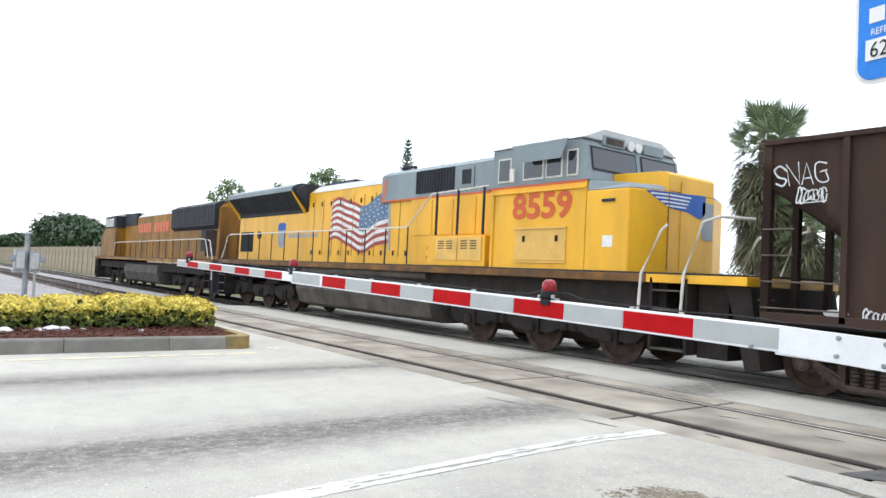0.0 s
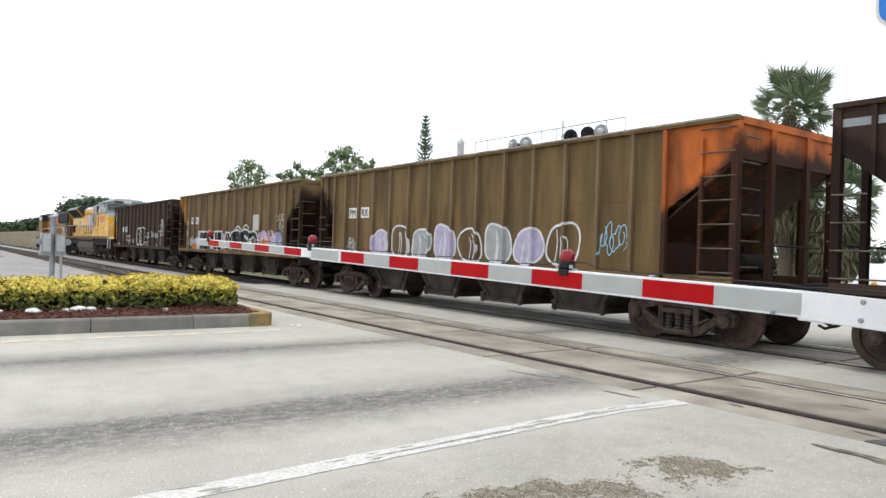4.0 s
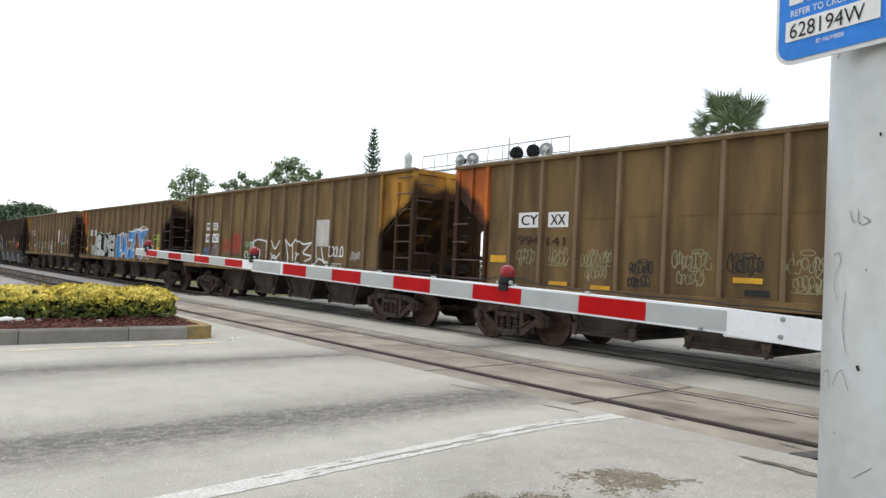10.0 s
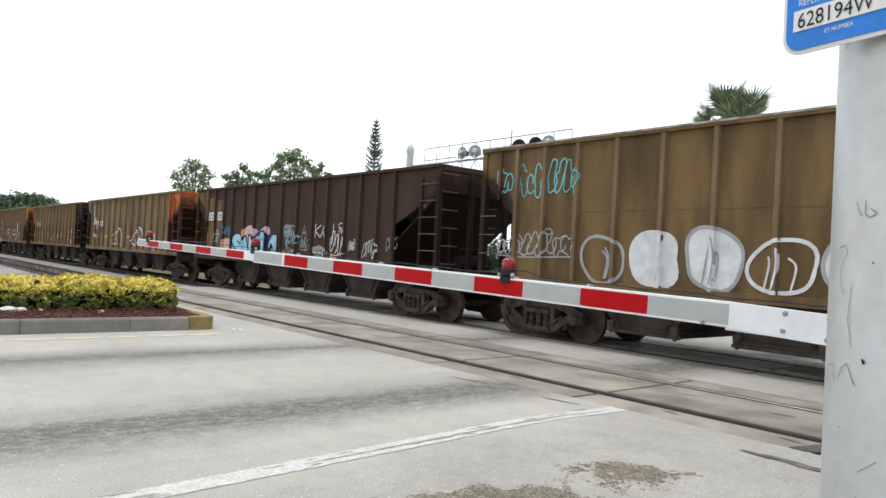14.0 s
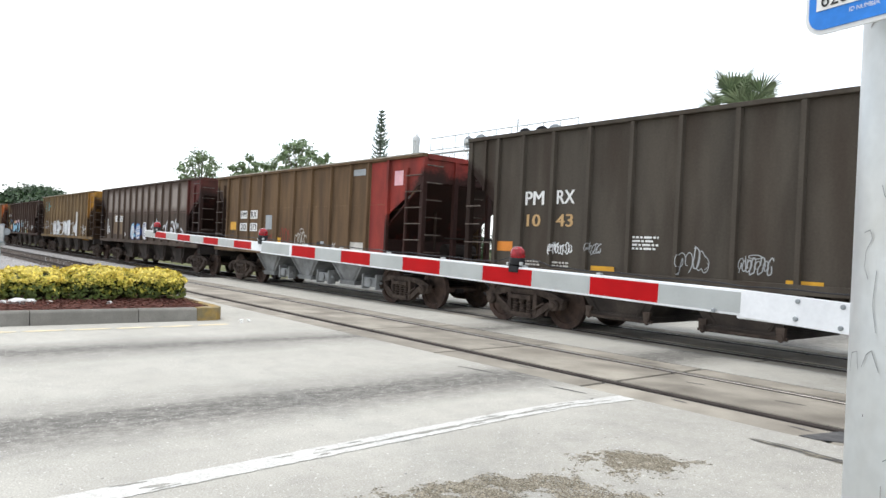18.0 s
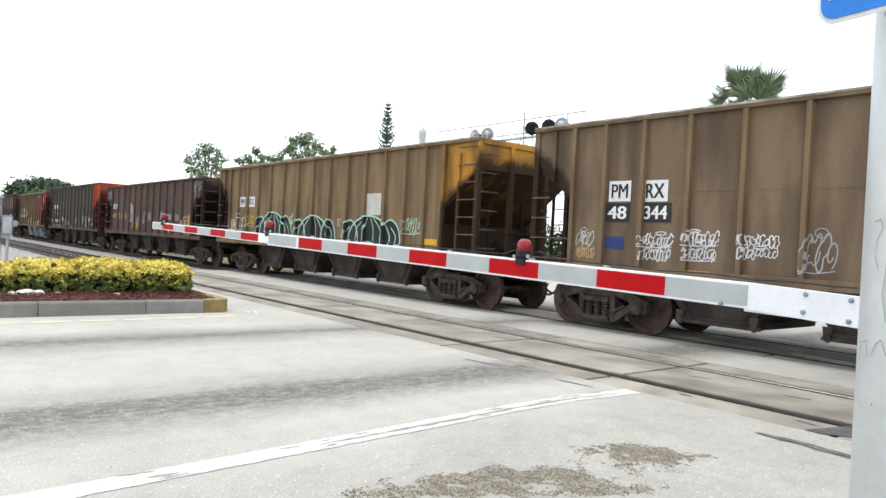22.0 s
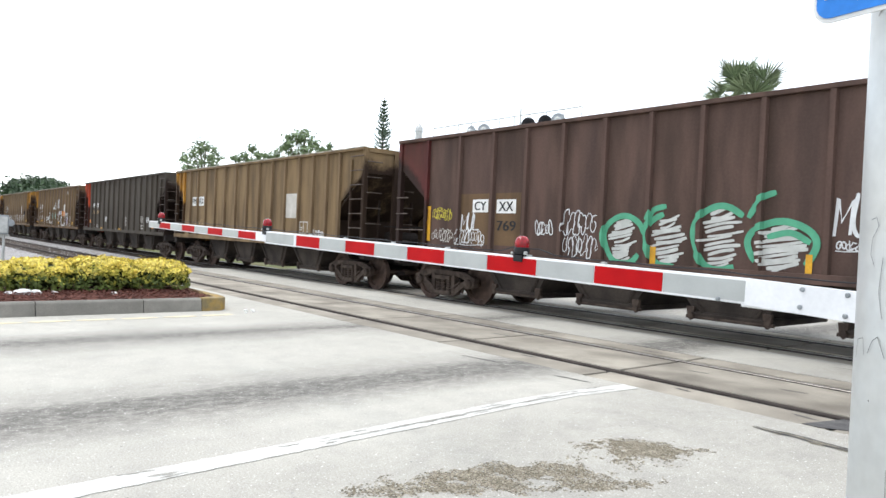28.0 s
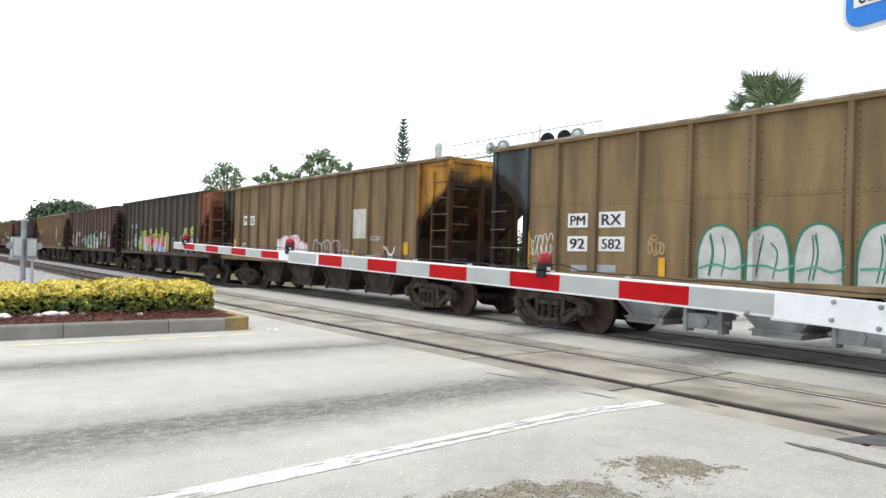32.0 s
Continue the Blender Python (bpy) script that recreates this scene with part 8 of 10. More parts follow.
data_box(c, 11.02, 11.27, 1.22, 1.46, "charcoal")
throwup(c, L, 11.57, 11.97, 1.24, 1.52, None, "s_grey", 410, 0.025)

c, L = car_at(23, "khaki", left="charcoal", right="yellow_end", label="khaki hopper car with pale pink graffiti and a blank panel")
seam(c, L)
boxes(c, [(1.98, 2.38, 2.29, 2.62, "PM"), (2.57, 2.99, 2.28, 2.60, "RX")])
panels(c, [(1.17, 1.36, 1.42, 1.78), (9.77, 9.91, 1.15, 1.47), (12.3, 12.5, 1.4, 1.71)], "yellowmark", "yellow_panel", "small yellow panel")
data_box(c, 1.93, 2.27, 1.44, 1.64, "khaki")
throwup(c, L, 5.0, 5.9, 1.24, 1.86, "s_white", "s_pink", 420, 0.05)
throwup(c, L, 5.95, 6.6, 1.24, 1.88, "s_pink", W, 421, 0.05)
throwup(c, L, 6.5, 7.1, 1.22, 1.7, "s_white", "s_pink", 422, 0.05)
for i in range(3):
    throwup(c, L, 7.5 + i * 0.55, 8.0 + i * 0.55, 1.24, 1.75, None, "s_grey", 425 + i, 0.05)
throwup(c, L, 9.27, 9.6, 1.3, 1.47, None, "s_grey", 429, 0.03)
scribbles(c, L, [(10.72, 11.22, 1.76, 1.86, "s_grey"), (5.1, 6.9, 1.4, 1.7, W)], 430)
panels(c, [(9.78, 10.48, 1.80, 2.60)], "offwhite", "white_panel", "blank pale panel")
data_box(c, 10.7, 11.21, 1.14, 1.38, "khaki")
bm = bmesh.new()
for pts in ([(11.5, 1.6), (11.62, 1.42), (11.8, 1.4), (11.9, 1.58)], [(11.65, 1.4), (11.62, 1.25), (11.5, 1.15)], [(11.6, 1.25), (11.8, 1.22), (11.9, 1.15)], [(11.78, 1.4), (11.76, 1.22)]):
    ribbon(bm, smooth_line(pts, 5), 0.045)
finish_paint(bm, c, L, M[W], "graffiti_tag", "white sprayed mark", 1)

c, L = car_at(24, "mustard", left="slate", bays="grey", label="riveted mustard-tan hopper car with green-edged white graffiti")
seam(c, L)
rivets(c, L, M["brown"])
boxes(c, [(2.10, 2.58, 2.00, 2.26, "PM"), (2.83, 3.41, 1.99, 2.27, "RX"), (2.10, 2.58, 1.56, 1.84, "92"), (2.84, 3.41, 1.57, 1.83, "582")])
scribbles(c, L, [(1.06, 1.7, 1.5, 1.85, W), (3.9, 4.22, 1.5, 1.78, T)], 440)
panels(c, [(0.98, 1.12, 1.23, 1.95), (4.11, 4.24, 1.13, 1.48)], "yellowmark", "yellow_post_mark", "yellow painted post mark")
panels(c, [(2.2, 2.58, 1.19, 1.31), (2.8, 3.23, 1.2, 1.33)], "greymark", "grey_panel")
for i, (x0, x1) in enumerate(((4.82, 5.56), (5.62, 6.27), (6.32, 6.98), (7.14, 7.85), (7.95, 8.6), (8.7, 9.4))):
    throwup(c, L, x0, x1, 1.16, 2.0, "s_pale", "s_darkgreen", 450 + i, 0.038, dome=True)
    bm = bmesh.new()
    ribbon(bm, smooth_line([(x0 + 0.05, 1.34 + 0.05 * (i % 2)), (x0 + 0.3, 1.40), (x1 - 0.15, 1.34), (x1 + 0.05, 1.42)], 5), 0.034)
    finish_paint(bm, c, L, M["s_green"], "graffiti_tag", "green sprayed line", 3)
panels(c, [(9.75, 10.45, 1.85, 2.58)], "offwhite", "white_panel", "blank pale panel")


# ---- locomotives ----
def loco_truck(parent, x, store):
    """A three-axle truck with side frames, springs and wheelsets."""
    tr = part("truck", Geo().box(-2.6, 2.6, -0.60, 0.60, 0.30, 0.92), M["under"], parent, "three-axle truck", at=(x, 0, 0), bevel=0.03)
    for s in (-1, 1):
        g = Geo().prism([(-2.75, 0.60), (-2.55, 0.42), (-1.5, 0.42), (-1.3, 0.52), (-0.7, 0.52), (-0.5, 0.42), (0.5, 0.42), (0.7, 0.52), (1.3, 0.52), (1.5, 0.42), (2.55, 0.42), (2.75, 0.60), (2.6, 0.92), (1.3, 0.80), (-1.3, 0.80), (-2.6, 0.92)], 1, s * 1.0 - 0.06, s * 1.0 + 0.06)
        for q in (-2.0, 0.0, 2.0):
            g.box(q - 0.2, q + 0.2, s * 1.02 - 0.09, s * 1.02 + 0.09, 0.36, 0.70)
            g.lathe([(0.12, s * 1.10), (0.12, s * 1.16), (0.08, s * 1.18)], n=14, axis="y", at=(q, 0, 0.508))
        for q in (-1.0, 1.0):
            for d in (-0.12, 0.12):
                g.lathe([(0.09, 0.50), (0.09, 0.98)], n=10, at=(q + d, s * 1.04, 0))
        g.tube([(-1.7, s * 1.12, 0.98), (-1.1, s * 1.12, 0.98)], 0.085, 10)
        g.tube([(1.1, s * 1.12, 0.98), (1.7, s * 1.12, 0.98)], 0.085, 10)
        part("side_frame", g, M["under"], tr)
    for q in (-2.0, 0.0, 2.0):
        add_wheelset(parent, LOCO_WS, x + q, 0.508, store)


def rail_run(parent, pts, posts, z0, material, y_post=None):
    part("handrail", Geo().tube(pts, 0.02, 8), material, parent, "pale pipe handrail")
    for x, y, z in posts:
        part("stanchion", Geo().tube([(x, y, z0), (x, y, z)], 0.018, 6), M["loco_dark"], parent)


def steps(parent, x, s, d=1):
    for q in range(4):
        part("step", Geo().box(x - 0.3, x + 0.3, min(s * 1.15, s * 1.5), max(s * 1.15, s * 1.5), 0.42 + q * 0.32, 0.45 + q * 0.32), M["loco_tank"], parent)
    part("step_side", Geo().box(x - 0.36, x - 0.31, min(s * 1.1, s * 1.5), max(s * 1.1, s * 1.5), 0.38, 1.6), M["under"], parent)
    part("step_side", Geo().box(x + 0.31, x + 0.36, min(s * 1.1, s * 1.5), max(s * 1.1, s * 1.5), 0.38, 1.6), M["under"], parent)


def panel_lines(parent, xs, y, z0, z1):
    for x in xs:
        part("door_seam", Geo().box(x - 0.012, x + 0.012, y - 0.008, y - 0.001, z0, z1), M["loco_dusty"], parent)


def louvre(parent, x0, x1, z0, z1, y, n, material):
    part("intake", Geo().box(x0, x1, y - 0.012, y - 0.002, z0, z1), material, parent, "dark intake screen")
    for k in range(n):
        x = x0 + (x1 - x0) * (k + 0.5) / n
        part("screen_bar", Geo().box(x - 0.012, x + 0.012, y - 0.03, y - 0.012, z0, z1), M["loco_dark"], parent)


def flag(parent, x0, z0, w, h, y):
    """A waving striped flag with a starred blue field."""
    def wave(u, v):
        return x0 + w * u + 0.10 * v, y, z0 + h * v + 0.17 * math.sin(7.5 * u + 0.6) + 0.03 * math.sin(19 * u) - 0.25 * u * (1 - v) + 0.10 * u
    for k in range(13):
        g = Geo()
        n = 18
        u1 = 0.56 if k >= 6 else 0.98
        vs = [wave(u1 * i / n, (k + q) / 13) for q in (0.02, 0.98) for i in range(n + 1)]
        g.add(vs, [(i, i + 1, n + 2 + i, n + 1 + i) for i in range(n)])
        part("flag_stripe", g, M["loco_stripe"] if k % 2 == 0 else M["white"], parent)
    g, n = Geo(), 12
    vs = [(p[0], p[1] - 0.003, p[2]) for p in (wave(0.5 + 0.46 * i / n, q) for q in (0.46, 1.0) for i in range(n + 1))]
    part("flag_field", g.add(vs, [(i, i + 1, n + 2 + i, n + 1 + i) for i in range(n)]), M["flag_blue"], parent, "faded blue field of the flag")
    g = Geo()
    for i in range(7):
        for j in range(5):
            x, yy, z = wave(0.53 + 0.064 * i + 0.02 * (j % 2), 0.51 + 0.1 * j)
            r = 0.035
            vs = [(x + (r if q % 2 == 0 else r * 0.42) * math.sin(q * math.pi / 5), yy - 0.006, z + (r if q % 2 == 0 else r * 0.42) * math.cos(q * math.pi / 5)) for q in range(10)]
            g.add(vs, [tuple(range(10))])
    part("flag_stars", g, M["white"], parent, "white stars", recalc=False)
    part("flag_pole", Geo().prism([(x0 + w * 0.99, z0 - 0.2), (x0 + w * 1.02, z0 - 0.2), (x0 + w * 0.99, z0 + h * 1.05), (x0 + w * 0.96, z0 + h * 1.05)], 1, y - 0.004, y - 0.001), M["greymark"], parent)


# lead view locomotive: cab towards +x
A0 = -23.3
la = thing("locomotive", "yellow diesel locomotive with grey roof and a painted flag", "locomotive", at=pose(A0, TRACK2, 0), group="locomotives of the train")
MOVERS.append((la, A0))
LA = 22.2
DECK = 1.66


def ax(X):
    """From the place along the track at the clip's start to the locomotive's own length."""
    return X - A0


part("frame_sill", Geo().box(0.15, ax(-3.0), -1.52, 1.52, DECK - 0.145, DECK), M["loco_grime"], la, "grimy yellow-brown frame sill", bevel=0.015)
part("walkway", Geo().box(0.15, ax(-1.35), -1.50, 1.50, DECK + 0.002, DECK + 0.03), M["loco_dark"], la)
part("front_platform", Geo().box(ax(-3.0) + 0.003, ax(-1.2), -1.50, 1.50, DECK - 0.14, DECK), M["loco_yellow"], la, bevel=0.01)
part("frame_shadow_box", Geo().box(0.6, LA - 1.6, -1.32, 1.32, 1.05, DECK - 0.15), M["under"], la)
part("pilot", Geo().prism([(ax(-1.25), 0.25), (ax(-1.0), 0.28), (ax(-1.2), DECK - 0.15), (ax(-1.6), DECK - 0.15)], 1, -1.4, 1.4), M["under"], la, "dark plough plate", bevel=0.02)
part("pilot_block", Geo().box(ax(-2.15), ax(-1.62), -1.25, 1.25, 0.35, DECK - 0.15), M["under"], la)
part("rear_pilot", Geo().box(0.05, 0.25, -1.45, 1.45, 0.3, DECK - 0.02), M["loco_dark"], la)
loco_truck(la, ax(-6.05), LOCO_WHEELS)
loco_truck(la, ax(-19.95), LOCO_WHEELS)
tank = [(0.80, 1.30), (1.42, 1.25), (1.46, 0.85), (1.30, 0.42), (0.95, 0.30), (-0.95, 0.30), (-1.30, 0.42), (-1.46, 0.85), (-1.42, 1.25), (-0.80, 1.30)]
part("fuel_tank", Geo().prism(tank, 0, ax(-16.3), ax(-9.2)), M["loco_tank"], la, "dusty fuel tank", bevel=0.03)
part("air_reservoir", Geo().tube([(ax(-16.0), -1.32, 1.44), (ax(-9.4), -1.32, 1.44)], 0.115, 12), M["loco_tank"], la, smooth="angle")
part("coupler", COUPLER, None, la, at=(LA - 0.1, 0, 0))
part("coupler", COUPLER, None, la, at=pose(0.1, 0, 0, 0, 0, 180))

HY = 0.93
# radiator end with flared tops
part("radiator_hood", Geo().box(ax(-22.6), ax(-16.75), -HY, HY, DECK, 3.32), M["loco_yellow"], la, bevel=0.02)
flare = [(-HY, 3.28), (-HY - 0.02, 3.42), (-1.45, 3.98), (-1.45, 4.12), (-1.15, 4.26), (1.15, 4.26), (1.45, 4.12), (1.45, 3.98), (HY + 0.02, 3.42), (HY, 3.28)]
part("radiator_flare", Geo().prism(flare, 0, ax(-22.6), ax(-16.9)), M["loco_dark"], la, "flared dark radiator section", bevel=0.02)
roof_band = [(-1.462, 3.985), (-1.462, 4.13), (-1.155, 4.272), (1.155, 4.272), (1.462, 4.13), (1.462, 3.985), (1.40, 3.985), (1.40, 4.10), (1.13, 4.235), (-1.13, 4.235), (-1.40, 4.10), (-1.40, 3.985)]
part("radiator_roof", Geo().prism(roof_band, 0, ax(-22.62), ax(-17.0)), M["loco_grey"], la, "grey roof edge over the radiator")
for x in (-22.66, -16.99):
    part("flare_cheek", Geo().prism([(-HY - 0.012, 3.25), (-1.47, 3.97), (-HY - 0.012, 3.97)], 0, ax(x), ax(x) + 0.06), M["loco_yellow"], la, "yellow cheek of the flare")
part("radiator_end", Geo().prism([(y * 0.93, z - 0.04) for y, z in flare], 0, ax(-16.9) + 0.003, ax(-16.7)), M["loco_dark"], la, "dark back of the radiator flare")
for k in range(18):
    x = ax(-22.3) + k * 0.3
    part("radiator_fin", Geo().prism([(-HY - 0.03, 3.45), (-1.43, 3.97), (-1.455, 3.96), (-HY - 0.055, 3.44)], 0, x, x + 0.03), M["loco_dark"], la)
for x in (-21.2, -18.9):
    part("roof_fan", Geo().lathe([(0.62, 4.26), (0.62, 4.36), (0.55, 4.38), (0.2, 4.36)], n=24, at=(ax(x), 0, 0)), M["loco_dark"], la)
# long hood
part("long_hood", Geo().prism([(-HY, DECK), (HY, DECK), (HY, 3.92), (0.72, 4.10), (-0.72, 4.10), (-HY, 3.92)], 0, ax(-16.74), ax(-10.75)), M["loco_yellow"], la, "yellow long hood", bevel=0.02)
part("hood_roof", Geo().prism([(-HY - 0.01, 3.93), (-0.73, 4.115), (0.73, 4.115), (HY + 0.01, 3.93), (0.7, 4.16), (-0.7, 4.16)], 0, ax(-16.5), ax(-10.8)), M["loco_roof"], la, "pale hood roof")
part("exhaust_silencer", Geo().prism([(-0.5, 4.1), (0.5, 4.1), (0.35, 4.34), (-0.35, 4.34)], 0, ax(-16.4), ax(-14.8)), M["loco_dark"], la, bevel=0.02)
part("horn", Geo().tube([(ax(-11.6), -0.3, 4.15), (ax(-11.6), -0.3, 4.42), (ax(-11.95), -0.3, 4.44)], 0.05, 8).lathe([(0.05, -0.5), (0.11, -0.72)], n=10, axis="x", at=(ax(-11.4), -0.3, 4.44)), M["loco_dark"], la)
# electrical cabinet
part("equipment_hood", Geo().box(ax(-10.74), ax(-7.06), -1.0, 1.0, DECK, 3.40), M["loco_yellow"], la, bevel=0.02)
part("equipment_top", Geo().prism([(-1.0, 3.403), (1.0, 3.403), (1.0, 4.12), (0.8, 4.24), (-0.8, 4.24), (-1.0, 4.12)], 0, ax(-12.2), ax(-7.06)), M["loco_grey"], la, "grey equipment housing", bevel=0.02)
louvre(la, ax(-10.55), ax(-8.95), 3.52, 4.10, -1.0, 14, M["loco_dark"])
part("hatch", Geo().box(ax(-8.75), ax(-8.2), -1.03, -1.0, 3.55, 4.05), M["loco_grey"], la, bevel=0.01)
part("cabinet_door", Geo().box(ax(-7.75), ax(-7.15), -1.03, -1.0, 3.45, 4.12), M["loco_grey"], la, bevel=0.01)
part("trim_stripe", Geo().box(ax(-12.2), ax(-7.06), -1.006, -0.999, 3.385, 3.43), M["loco_red"], la, "red trim line")
part("trim_stripe", Geo().prism([(ax(-12.2), 3.385), (ax(-12.1), 3.385), (ax(-11.9), 4.0), (ax(-12.0), 4.0)], 1, -1.007, -1.0), M["loco_red"], la)
for q in range(4):
    part("equipment_door", Geo().box(ax(-10.6) + q * 0.85, ax(-10.6) + q * 0.85 + 0.8, -1.02, -1.0, 2.45, 3.32), M["loco_yellow"], la, bevel=0.008)
part("battery_box", Geo().box(ax(-9.3), ax(-7.2), -1.47, -1.003, DECK + 0.03, 2.38), M["loco_yellow"], la, "yellow battery box", bevel=0.02)
for q in range(2):
    part("battery_cover", Geo().box(ax(-8.95) + q * 0.85, ax(-8.95) + q * 0.85 + 0.8, -1.49, -1.47, 1.82, 2.34), M["loco_cream"], la, "cream cover with vents", bevel=0.008)
    for r in range(4):
        for e in range(2):
            part("vent_slot", Geo().box(ax(-8.85) + q * 0.85 + e * 0.32, ax(-8.85) + q * 0.85 + e * 0.32 + 0.22, -1.496, -1.489, 2.08 + r * 0.055, 2.10 + r * 0.055), M["loco_dark"], la)
# cab and nose
CY = 1.47
part("cab_lower", Geo().box(ax(-7.05), ax(-4.40), -CY, CY, DECK + 0.005, 3.36), M["loco_yellow"], la, "yellow cab side", bevel=0.02)
cab = [(ax(-7.05), 3.363), (ax(-4.36), 3.363), (ax(-4.48), 4.05), (ax(-4.58), 4.18), (ax(-7.05), 4.18)]
part("cab_upper", Geo().prism(cab, 1, -CY + 0.01, CY - 0.01), M["loco_grey"], la, "grey cab top", bevel=0.03)
part("cab_roof", Geo().prism([(-CY - 0.03, 4.183), (CY + 0.03, 4.183), (0.9, 4.42), (-0.9, 4.42)], 0, ax(-7.1), ax(-4.50)), M["loco_roof"], la, "pale cab roof", bevel=0.02)
part("air_conditioner", Geo().box(ax(-6.3), ax(-5.2), -0.5, 0.5, 4.42, 4.52), M["loco_roof"], la, bevel=0.02)
part("cab_trim", Geo().box(ax(-7.05), ax(-4.41), -CY - 0.006, -CY + 0.001, 3.33, 3.375), M["loco_red"], la)
for x0, x1 in ((-6.85, -6.45), (-6.10, -5.52), (-5.46, -5.02), (-4.90, -4.62)):
    w = part("cab_window", Geo().box(ax(x0), ax(x1), -CY - 0.012, -CY + 0.012, 3.47, 3.98), M["rail_white"], la, "white-framed cab window")
    part("pane", Geo().box(ax(x0) + 0.035, ax(x1) - 0.035, -CY - 0.018, -CY - 0.013, 3.505, 3.945), M["glass"], w)
part("sunshade", Geo().prism([(ax(-6.25), 4.16), (ax(-4.72), 4.16), (ax(-4.90), 3.80), (ax(-5.95), 3.80)], 1, -CY - 0.20, -CY - 0.18), M["loco_grey"], la, "grey window shade")
part("mirror", Geo().box(ax(-6.36), ax(-6.24), -CY - 0.14, -CY - 0.10, 3.44, 3.72), M["rail_white"], la)
nose_low = [(ax(-4.39), -CY), (ax(-3.42), -CY), (ax(-3.14), -0.72), (ax(-3.14), 0.72), (ax(-3.42), CY), (ax(-4.39), CY)]
part("nose", Geo().prism(nose_low, 2, DECK + 0.005, 3.16), M["loco_yellow"], la, "yellow nose", bevel=0.03)
# the sides of the nose slope up to the cab, the middle stands higher
for s in (-1, 1):
    g = Geo().add([(ax(-4.38), s * 1.46, 3.163), (ax(-3.43), s * 1.46, 3.163), (ax(-3.16), s * 0.73, 3.163), (ax(-4.38), s * 0.73, 3.163),
                   (ax(-4.38), s * 1.43, 3.36), (ax(-3.50), s * 1.36, 3.26), (ax(-3.26), s * 0.73, 3.26), (ax(-4.38), s * 0.73, 3.40)],
                  [(0, 1, 5, 4), (1, 2, 6, 5), (2, 3, 7, 6), (3, 0, 4, 7), (4, 5, 6, 7), (3, 2, 1, 0)])
    part("nose_shoulder", g, M["loco_grey"], la, "grey sloping nose shoulder", bevel=0.015)
part("nose_hood", Geo().prism([(ax(-4.38), 3.163), (ax(-3.145), 3.163), (ax(-3.15), 3.46), (ax(-3.22), 3.52), (ax(-4.38), 3.56)], 1, -0.725, 0.725), M["loco_yellow"], la, "yellow raised middle of the nose", bevel=0.02)
part("anti_glare", Geo().box(ax(-4.37), ax(-3.45), -0.6, 0.6, 3.555, 3.565), M["loco_grey"], la, "grey nose top")
part("nose_door", Geo().box(ax(-3.139), ax(-3.125), -0.36, 0.36, 1.75, 3.36), M["loco_yellow"], la, bevel=0.006)
# windshield faces forward
for y0, y1 in ((-1.34, 0.02), (0.16, 1.34)):
    def wf(y, z):
        return (ax(-4.36) - 0.12 * (z - 3.363) / 0.69 + 0.012, y, z)
    w = part("windshield", Geo().add([wf(y0, 3.57), wf(y1, 3.57), wf(y1, 4.04), wf(y0, 4.04)], [(0, 1, 2, 3)]), M["loco_dark"], la, "windshield frame")
    g = Geo().add([Vector(wf(y0 + 0.04, 3.61)) + Vector((0.006, 0, 0)), Vector(wf(y1 - 0.04, 3.61)) + Vector((0.006, 0, 0)), Vector(wf(y1 - 0.04, 4.00)) + Vector((0.006, 0, 0)), Vector(wf(y0 + 0.04, 4.00)) + Vector((0.006, 0, 0))], [(0, 1, 2, 3)])
    part("pane", g, M["glass"], w)
part("number_board", Geo().box(ax(-4.66), ax(-4.47), -0.95, -0.30, 4.10, 4.30), M["loco_grey"], la, bevel=0.015)
part("number_board", Geo().box(ax(-4.66), ax(-4.47), 0.30, 0.95, 4.10, 4.30), M["loco_grey"], la, bevel=0.015)
part("number_panel", Geo().box(ax(-4.47), ax(-4.46), -0.88, -0.37, 4.13, 4.26), M["loco_tank"], la)
for y in (-0.12, 0.12):
    part("headlight", Geo().lathe([(0.09, -0.02), (0.10, 0.03), (0.07, 0.035)], n=14, axis="x", at=(ax(-4.49), y, 4.19)), M["white"], la)
text_part("cab_number", "8559", 0.70, M["loco_red"], la, (ax(-6.36), -CY - 0.010, 2.70), bold=0.022, squash=1.17, label="faded red road number")
part("access_panel", Geo().box(ax(-6.25), ax(-4.85), -CY - 0.02, -CY, 1.85, 2.48), M["loco_cream"], la, "cream access panel", bevel=0.01)
part("drip_rail", Geo().box(ax(-7.0), ax(-4.4), -CY - 0.05, -CY - 0.001, 3.21, 3.25), M["loco_yellow"], la, bevel=0.008)
part("door_post", Geo().box(ax(-6.98), ax(-6.93), -CY - 0.03, -CY - 0.001, 1.72, 3.21), M["loco_yellow"], la, bevel=0.006)
for z in (1.80, 2.47):
    part("panel_lip", Geo().box(ax(-6.27), ax(-4.83), -CY - 0.045, -CY - 0.021, z, z + 0.035), M["loco_cream"], la, bevel=0.005)
for x in (-6.02, -5.12):
    part("latch", Geo().box(ax(x), ax(x) + 0.07, -CY - 0.032, -CY - 0.021, 2.22, 2.34), M["under"], la)
part("equipment_window", Geo().box(ax(-8.62), ax(-8.30), -1.045, -1.031, 3.64, 3.98), M["loco_dark"], la)
for z in (1.86, 2.10):
    part("step_slot", Geo().box(ax(-9.95), ax(-9.6), -1.008, -1.001, z, z + 0.07), M["under"], la)
part("nose_panel", Geo().box(ax(-3.98), ax(-3.75), -CY - 0.006, -CY - 0.001, 2.12, 2.32), M["white"], la, "white notice plate")
part("nose_grab", Geo().box(ax(-4.0), ax(-3.72), -CY - 0.03, -CY - 0.002, 2.93, 2.98), M["loco_dark"], la)
